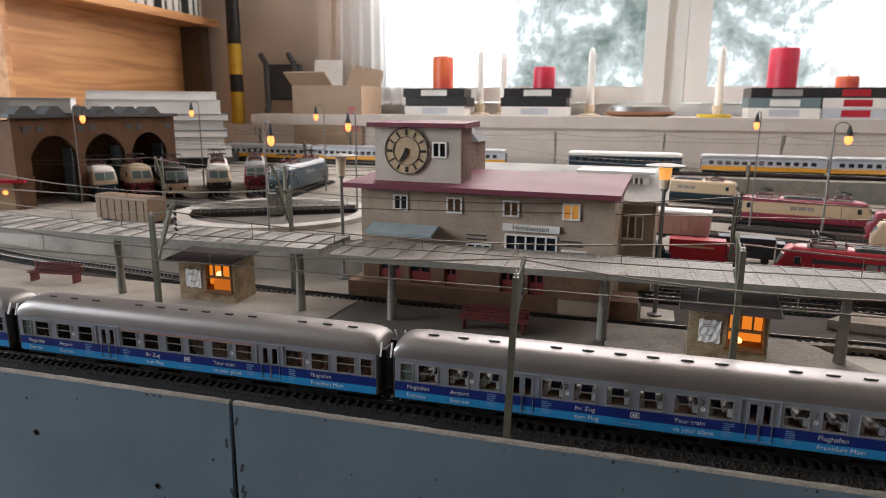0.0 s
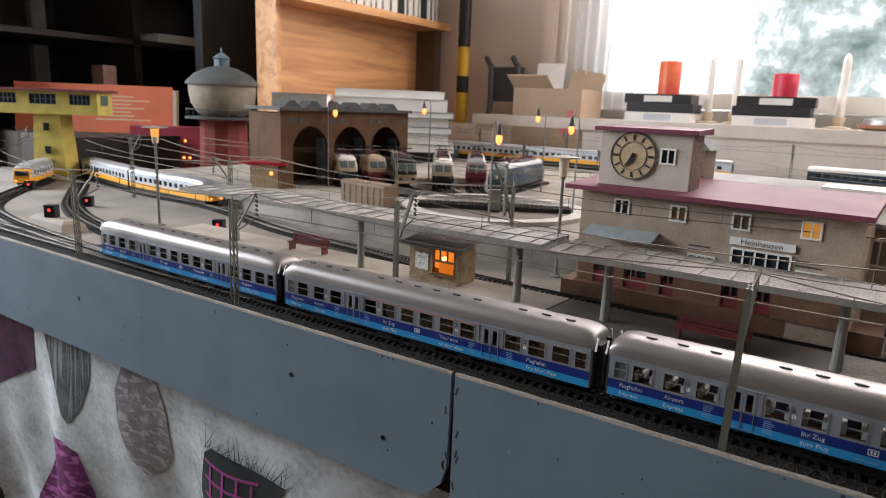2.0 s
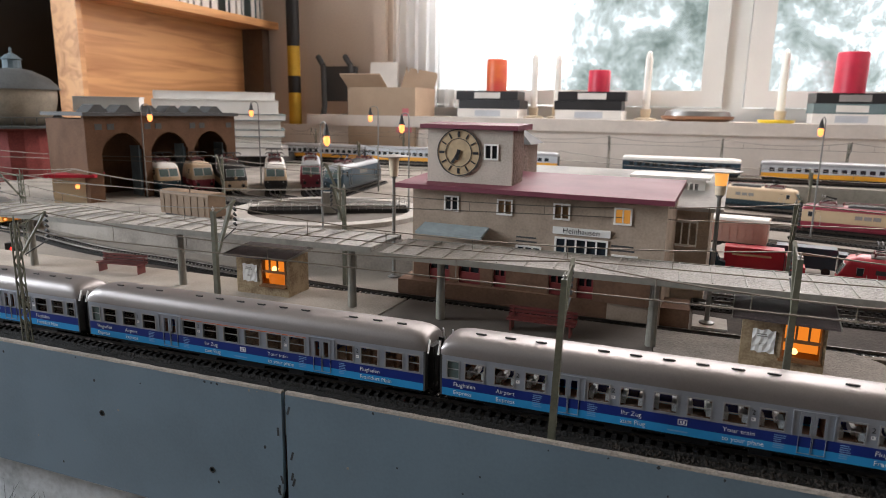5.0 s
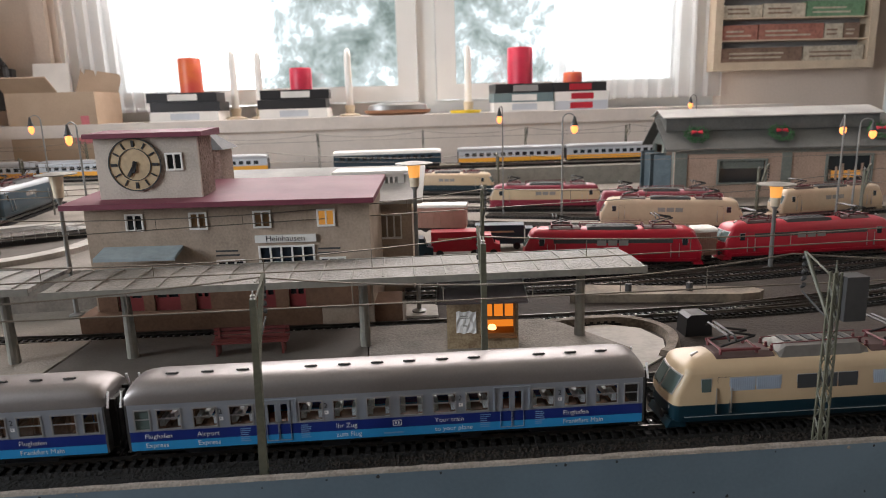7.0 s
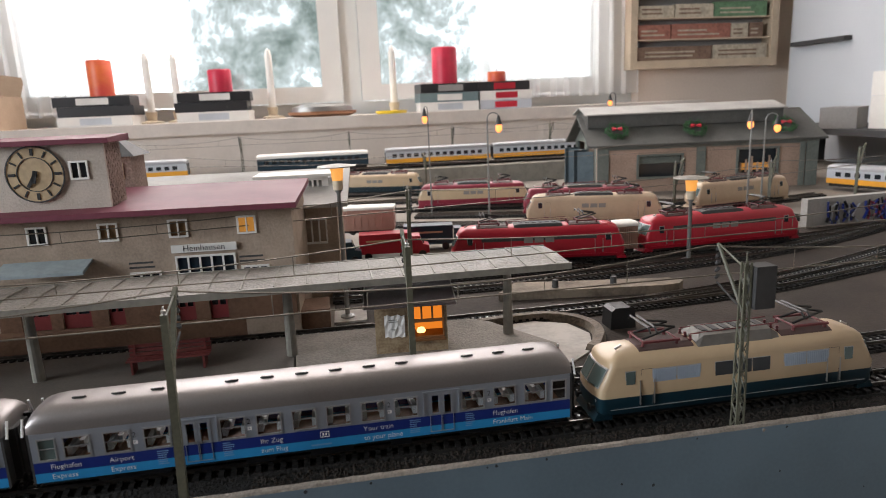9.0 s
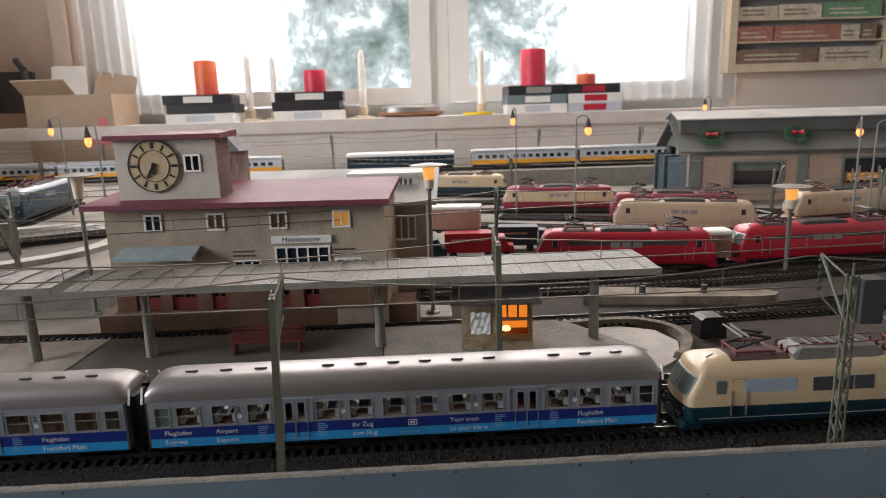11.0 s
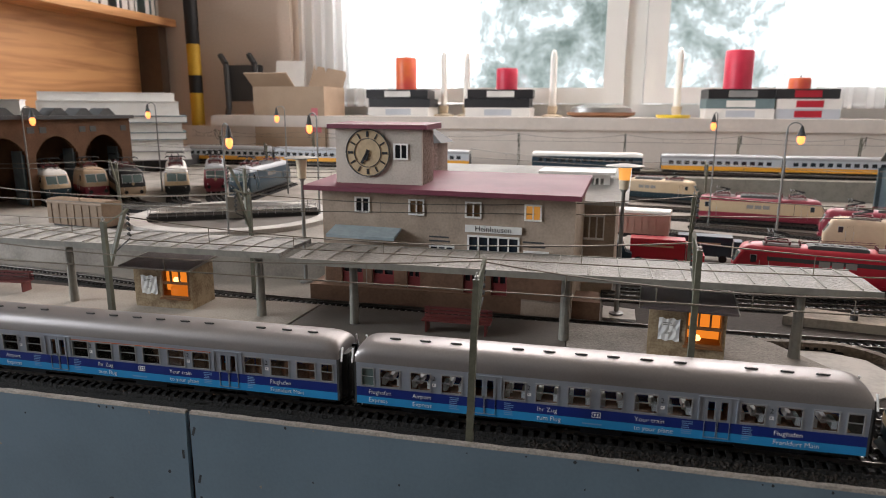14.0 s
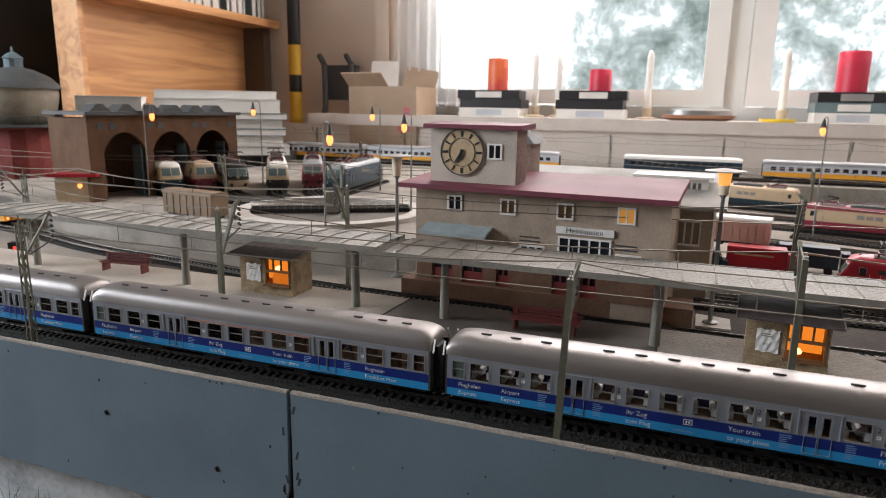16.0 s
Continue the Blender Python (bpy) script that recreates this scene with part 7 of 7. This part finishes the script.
part("flap", b, M_CARTON, ca, m=pose(0.0, -0.08, 0.21, -35, 0, 0))
b = B()
box(b, 0.05, 0.10, -0.0812, -0.0802, 0.08, 0.10)
box(b, 0.07, 0.09, -0.0812, -0.0802, 0.12, 0.15)
part("red_print", b, M_PINKP := material("pink_red_print", (0.60, 0.18, 0.20), 0.8), ca)
b = B()
box(b, -0.95, -0.68, 1.44, 1.62, 0.003, 0.050)
solo("plinth", b, M_GREYBOOK, "grey base box under the carton", "box", bevel=0.003)

# folded grey chair frames against the wall
ch = thing("folding_chair", "folded grey folding chair leaning on the wall", "chair", pose(-1.04, 1.56, 0.003, 0, 0, 0))
for dx in (-0.05, 0.05):
    b = B()
    pts = [Vector((dx, -0.06, 0)), Vector((dx + 0.01, 0.0, 0.2)), Vector((dx - 0.01, 0.03, 0.33)), Vector((dx - 0.04, 0.05, 0.36))]
    for p_, q_ in zip(pts, pts[1:]):
        tube(b, p_, q_, 0.009, seg=8)
    part("frame", b, M_DARKGREY, ch)
b = B()
box(b, -0.055, 0.055, 0.0, 0.02, 0.22, 0.33)
part("backrest", b, M_DARKGREY, ch, bevel=0.006, m=pose(0, 0, 0, -6))

# dark shelf unit and things at the west end
M_DIM = material("dark_brown_stain", (0.030, 0.024, 0.022), 0.6, grain=0.15, stain=0.2)
dk = thing("shelf_unit", "dark brown shelf unit with dim compartments", "shelf", pose(-1.95, 0.90, 0))
b = B()
box(b, -0.36, -0.34, -0.55, 0.55, -0.8, 1.2)
part("back", b, M_DIM, dk)
for yy in (-0.55, -0.12, 0.42):
    b = B()
    box(b, -0.34, 0.10, yy, yy + 0.02, -0.8, 1.2)
    part("side", b, M_DIM, dk)
for zz in (0.0, 0.16, 0.34, 0.62):
    b = B()
    box(b, -0.34, 0.10, -0.53, 0.55, zz, zz + 0.015)
    part("shelf", b, M_DIM, dk)
b = B()
box(b, -1.95, -1.915, 1.02, 1.34, -0.2, 1.2)
solo("dark_curtain", b, M_BLACK, "black cloth hanging beside the pine bookcase", "curtain", bevel=0.01, m=pose(0.33, -0.20, 0))
b = B()
box(b, -0.05, 0.05, -0.07, 0.07, 0, 0.025)
solo("white_dish", b, M_PAPER, "small white dish on a black shelf", "dish", pose(-1.90, 0.93, 0.355), bevel=0.008)
b = B()
box(b, -0.03, 0.03, -0.02, 0.02, 0, 0.10)
solo("small_carton", b, M_PINK, "small pink and grey carton on the shelf", "carton", pose(-1.88, 0.70, 0.175), bevel=0.002)
b = B()
box(b, -2.30, -2.26, 0.20, 0.245, -0.8, 1.75)
solo("door_frame", b, M_GREYBOOK, "narrow pale upright of a door frame", "trim", kind="structure", m=pose(0, 0.49, 0))

# big orange book standing behind the signal box
bk = thing("picture_book", "thick orange-red book standing on its long edge", "book", pose(-1.86, 0.44, 0.095, -8, 0, 40))
b = B()
box(b, 0, 0.395, 0, 0.004, 0, 0.125)
part("cover", b, material("orange_cover", (0.52, 0.13, 0.06), 0.5, grain=0.05, stain=0.1), bk, bevel=0.001)
b = B()
box(b, 0.01, 0.39, 0.005, 0.055, 0.003, 0.122)
part("page_block", b, M_PAPER, bk)
b = B()
box(b, 0.0, 0.395, 0.056, 0.060, 0, 0.125)
part("back_cover", b, M_CREAM, bk)
b = B()
bars(b, 0.20, 0.03, 0.14, 0.07, 7, -0.0002, 8)
part("print", b, M_CREAM, bk)
b = B()
box(b, -2.0, -1.50, 0.40, 0.95, 0.003, 0.095)
solo("storage_case", b, M_DIM, "dark brown low case behind the signal box", "case", bevel=0.004)

# ---- on the window sill ----
M_CANDLE_R = material("red_wax", (0.62, 0.03, 0.07), 0.45, grain=0.05, stain=0.1, stain_size=0.03)
M_CANDLE_O = material("orange_red_wax", (0.75, 0.16, 0.05), 0.45, grain=0.05, stain=0.5, stain_size=0.05, dark=(0.65, 0.05, 0.06))
M_CANDLE_W = material("white_wax", (0.85, 0.83, 0.77), 0.5, grain=0.03)
M_TAPE = material("black_cassette", (0.02, 0.02, 0.022), 0.4, grain=0.05)
SILL = 0.178


def pillar_candle(x, y, z, r, h, mat, label):
    t = thing("pillar_candle", label, "candle", pose(x, y, z), "pillar candles")
    b = B()
    lathe(b, [(r, 0), (r * 1.01, h * 0.5), (r, h - 0.004), (r * 0.93, h), (r * 0.85, h - 0.004), (r * 0.1, h - 0.007)], seg=28)
    part("wax", b, mat, t, smooth=True)
    b = B()
    tube(b, (0, 0, h - 0.008), (0.001, 0, h + 0.006), 0.0012, seg=6)
    part("wick", b, M_BLACK, t)


def taper_candle(x, y, h=0.185):
    t = thing("taper_candle", "thin white candle in a clear glass holder", "candle", pose(x, y, SILL), "taper candles")
    b = B()
    lathe(b, [(0.010, 0.012), (0.0095, h - 0.02), (0.006, h - 0.004), (0.001, h)], seg=14)
    part("wax", b, M_CANDLE_W, t, smooth=True)
    b = B()
    lathe(b, [(0.030, 0), (0.030, 0.004), (0.012, 0.008), (0.015, 0.03), (0.013, 0.03), (0.0105, 0.012)], seg=18)
    part("holder", b, M_FROST, t, smooth=True)


def cassette(x, y, z, mat, label, w=0.187, turn=0.0, spine=None):
    t = thing("video_cassette", label, "cassette", pose(x, y, z, 0, 0, turn), "stacked cassettes")
    b = B()
    box(b, 0, w, 0, 0.103, 0, 0.0245)
    part("case", b, mat, t, bevel=0.0015)
    b = B()
    box(b, w * 0.3, w * 0.72, -0.0006, 0, 0.004, 0.0205)
    part("spine_label", b, spine or M_PAPER, t)


def stack(x, y, kinds, w=0.180):
    z = SILL
    for i, (mat, lab, dx, sp) in enumerate(kinds):
        cassette(x + dx, y, z, mat, lab, w, (i * 37) % 5 - 2, sp)
        z += 0.025
    return z


WHT = (M_PAPER, "white video cassette case in a stack", 0.0, M_PALE)
BLK = (M_TAPE, "black video cassette in a stack", 0.0, M_GREYBOOK)
z1 = stack(-0.600, 1.500, (WHT, (M_TAPE, BLK[1], 0.004, M_TAPE), (M_TAPE, BLK[1], -0.004, M_PAPER)), 0.182)
z2 = stack(-0.312, 1.500, (WHT, (M_TAPE, BLK[1], -0.003, M_TAPE), (M_TAPE, BLK[1], 0.006, M_PAPER)), 0.182)
z3 = stack(0.325, 1.500, (WHT, (M_TEALBOOK, "teal video cassette case in a stack", 0.0, M_PAPER), (M_TAPE, BLK[1], 0.004, M_GREYBOOK)), 0.165)
stack(0.492, 1.500, ((M_PALE, "pale blue video cassette case in a stack", 0.0, M_RED), (M_PAPER, WHT[1], 0.003, M_RED), (M_TAPE, BLK[1], -0.002, M_RED)), 0.150)
pillar_candle(-0.497, 1.550, z1, 0.030, 0.090, M_CANDLE_O, "orange and red pillar candle on stacked cassettes")
pillar_candle(-0.202, 1.550, z2, 0.030, 0.058, M_CANDLE_R, "short red pillar candle on stacked cassettes")
pillar_candle(0.406, 1.550, z3, 0.035, 0.098, M_CANDLE_R, "tall red pillar candle on stacked cassettes")
pillar_candle(0.556, 1.550, z3, 0.026, 0.028, M_CANDLE_O, "low orange candle on stacked cassettes")
for x in (-0.390, -0.330, -0.074, 0.262):
    taper_candle(x, 1.575 if x != -0.33 else 1.62)
boat = thing("glass_dish", "low oval dish with a dark rim on the sill", "dish", pose(0.060, 1.510, SILL))
b = B()
prof = [(0.070, 0), (0.088, 0.006), (0.092, 0.014), (0.086, 0.014)]
lathe(b, prof, seg=28)
part("rim", b, M_SEAT, boat, smooth=True, m=Matrix.Diagonal((1, 0.5, 1, 1)))
b = B()
lathe(b, [(0.084, 0.012), (0.078, 0.026), (0.05, 0.033), (0.02, 0.034)], seg=28)
part("glass_top", b, M_METAL, boat, "shiny domed glass", smooth=True, m=Matrix.Diagonal((1, 0.5, 1, 1)))
b = B()
lathe(b, [(0.040, 0), (0.044, 0.008), (0.040, 0.008), (0.036, 0.003)], seg=20)
solo("yellow_plate", b, material("yellow_ceramic", (0.75, 0.55, 0.03), 0.3), "small yellow plate on the sill", "plate", pose(0.245, 1.490, SILL), smooth=True)

# ---- east side ----
cabinet = thing("display_case", "wall display case with shelves of model boxes", "display case", pose(0.985, WALL_Y, 0.275))
b = B()
holed(b, 0, 0.490, 0, 0.50, [(0.022, 0.468, 0.020, 0.48)], -0.055, 0)
part("frame", b, M_CREAMWOOD := material("pale_wood_frame", (0.55, 0.44, 0.32), 0.6, grain=0.1, stain=0.15), cabinet, bevel=0.002)
b = B()
box(b, 0.022, 0.468, -0.006, -0.001, 0.020, 0.48)
part("back_panel", b, M_GREYBOOK, cabinet)
rnd = random.Random(5)
cols = [material("box_" + k, c, 0.6, grain=0.3, size=0.008, stain=0.2, stain_size=0.02) for k, c in (("brown", (0.22, 0.14, 0.10)), ("red", (0.36, 0.15, 0.11)), ("cream", (0.50, 0.43, 0.33)), ("green", (0.14, 0.25, 0.14)), ("dark", (0.09, 0.085, 0.09)))]
plan = (((0, 0.25), (2, 0.21)), ((1, 0.11), (1, 0.20), (2, 0.06), (0, 0.05)), ((2, 0.12), (2, 0.13), (3, 0.18)), ((4, 0.12), (2, 0.14), (0, 0.16)), ((0, 0.2), (1, 0.22)), ((2, 0.2), (4, 0.2)))
for i, row in enumerate(plan):
    z = 0.022 + i * 0.062
    b = B()
    box(b, 0.022, 0.468, -0.050, -0.006, z - 0.002, z + 0.002)
    part("shelf", b, M_CREAMWOOD, cabinet)
    x = 0.026
    for ci, w in row:
        w = min(w, 0.465 - x)
        b = B()
        box(b, x, x + w - 0.004, -0.046, -0.010, z + 0.002, z + 0.002 + rnd.uniform(0.034, 0.044))
        mb = part("model_box", b, cols[ci], cabinet)
        b = B()
        bars(b, x + w * 0.1, z + 0.008, w * 0.7, 0.024, 2, -0.0461, i * 7 + ci)
        part("print", b, cols[2] if ci != 2 else cols[0], mb)
        x += w
fr = thing("tall_cabinet", "tall pale grey cabinet door with a dark handle", "cabinet", pose(1.545, 1.05, -0.8))
b = B()
box(b, -0.02, 0.012, -0.42, 0.55, 0, 2.2)
part("door", b, material("pale_grey_door", (0.60, 0.63, 0.66), 0.4, grain=0.03, stain=0.05, stain_size=0.2), fr, bevel=0.003)
b = B()
box(b, -0.045, -0.020, 0.30, 0.52, 1.125, 1.137)
part("handle", b, M_DARKGREY, fr, bevel=0.002)
rack = thing("side_shelf", "dark side shelf at the end of the layout", "shelf", pose(1.33, 0.98, 0))
b = B()
box(b, -0.06, 0.24, -0.40, 0.40, 0.085, 0.100)
part("board", b, M_DARKGREY, rack, bevel=0.002)
for yy in (-0.38, 0.36):
    b = B()
    box(b, 0.10, 0.13, yy, yy + 0.03, -0.8, 0.085)
    part("leg", b, M_DARKGREY, rack)
for x, y, z, w, d, h, mt, lab, a in ((1.40, 1.02, 0.100, 0.13, 0.10, 0.075, M_PAPER, "white carton with dark dots at the layout's end", 20), (1.41, 1.03, 0.1755, 0.12, 0.10, 0.055, M_PAPER, "white carton on top of another carton", 12),
                                     (1.33, 0.92, 0.100, 0.075, 0.006, 0.055, material("yellow_card", (0.80, 0.72, 0.04), 0.6), "bright yellow card leaning on cartons", 14), (1.375, 0.95, 0.100, 0.075, 0.006, 0.080, material("magenta_card", (0.70, 0.05, 0.22), 0.6), "magenta card leaning on cartons", 14),
                                     (1.32, 1.12, 0.100, 0.10, 0.08, 0.050, M_GREYBOOK, "crumpled grey bag at the layout's end", 35)):
    b = B()
    box(b, -w / 2, w / 2, -d / 2, d / 2, 0, h)
    if "dots" in lab or "top" in lab:
        t = thing("carton", lab, "carton", pose(x, y, z, 0, 0, a), "white cartons")
        part("body", b, mt, t, bevel=0.002)
        for i in range(3):
            for j in range(2):
                b = B()
                box(b, -w / 2 + 0.02 + i * 0.04, -w / 2 + 0.032 + i * 0.04, -d / 2 - 0.0006, -d / 2, h * (0.25 + 0.4 * j), h * (0.25 + 0.4 * j) + 0.007)
                part("dot", b, M_DARKGREY, t)
    else:
        nm = "card" if "card" in lab else "bag"
        solo(nm, b, mt, lab, nm, pose(x, y, z, -10 if nm == "card" else 0, 0, a), bevel=0.001 if nm == "card" else 0.018)
b = B()
prism(b, [(0.70, 0.003), (1.02, 0.003), (1.02, 0.045), (0.70, 0.045)], "y", 0, 0.012)
gw_ = solo("retaining_wall", b, M_SHEDTOP, "pale retaining wall with painted scrawls", "wall", pose(0.03, 0.445, 0, 0, 0, 4), bevel=0.001)
gr = thing("wall_scrawl", "dark blue and red painted scrawl on the wall", "painting", pose(0.03, 0.4435, 0, 0, 0, 4))
for x0, kinds in ((0.735, (M_BLACK, M_NAVY, M_PALE)), (0.800, (M_NAVY, M_WINE, M_BLACK)), (0.890, (M_WINE, M_NAVY, M_PINK))):
    rnd = random.Random(int(x0 * 100))
    for k, mt in enumerate(kinds):
        for i in range(4):
            b = B()
            xx = x0 + i * 0.013 + k * 0.003
            p_ = [Vector((xx + rnd.uniform(-0.006, 0.008), -0.0004 - k * 0.0002, 0.010 + 0.026 * j / 3 + rnd.uniform(-0.004, 0.004))) for j in range(4)]
            for u, v in zip(p_, p_[1:]):
                tube(b, u, v, 0.0019 - k * 0.0004, seg=6)
            part("stroke", b, mt, gr)

# masts and wires over the yard
for x, y, h, a in ((0.137, 0.300, 0.118, 180), (-0.300, 0.262, 0.112, 180), (0.672, 0.502, 0.098, -50), (0.245, 0.905, 0.10, 0), (0.60, 0.63, 0.09, -60), (0.90, 0.60, 0.10, -60), (1.02, 0.62, 0.10, 0)):
    concrete_mast(pose(x, y, 0.003, 0, 0, a), h=h)
overhead([(x, y, z) for x, y, z in ((-1.0, 0.34, 0.10), (-0.70, 0.275, 0.115), (-0.300, 0.238, 0.117), (0.137, 0.274, 0.123), (0.672, 0.475, 0.105), (1.2, 0.66, 0.10))])
overhead([(x, y, z) for x, y, z in ((-0.2, 0.98, 0.12), (0.245, 0.925, 0.107), (0.62, 0.84, 0.11), (0.95, 0.80, 0.11))])
for x in (-0.98, -0.70, -0.42, -0.14, 0.12, 0.38, 0.64, 0.88):
    lattice_mast(pose(x, 1.335, 0.047, 0, 0, 180), h=0.09)
overhead([(x, 1.308, 0.140) for x in (-1.05, -0.98, -0.70, -0.42, -0.14, 0.12, 0.38, 0.64, 0.88, 0.95)])
for x, y, h, a in ((-0.405, 0.440, 0.075, 160), (-0.640, 0.490, 0.075, 200), (-0.560, 0.800, 0.085, 200), (-0.36, 0.70, 0.085, 180)):
    concrete_mast(pose(x, y, YZ, 0, 0, a), h=h)
overhead([(-1.10, 0.45, 0.118), (-0.640, 0.465, 0.124), (-0.405, 0.416, 0.124), (-0.20, 0.40, 0.13)], sag=0.006, drop=0.012)
overhead([(-0.98, 0.85, 0.135), (-0.560, 0.775, 0.134), (-0.36, 0.675, 0.134), (-0.22, 0.66, 0.134)], sag=0.006, drop=0.012)
for x, y, a in ((-1.42, 0.255, 30), (-1.15, 0.33, 20)):
    lattice_mast(pose(x, y, 0.003, 0, 0, a), h=0.115)
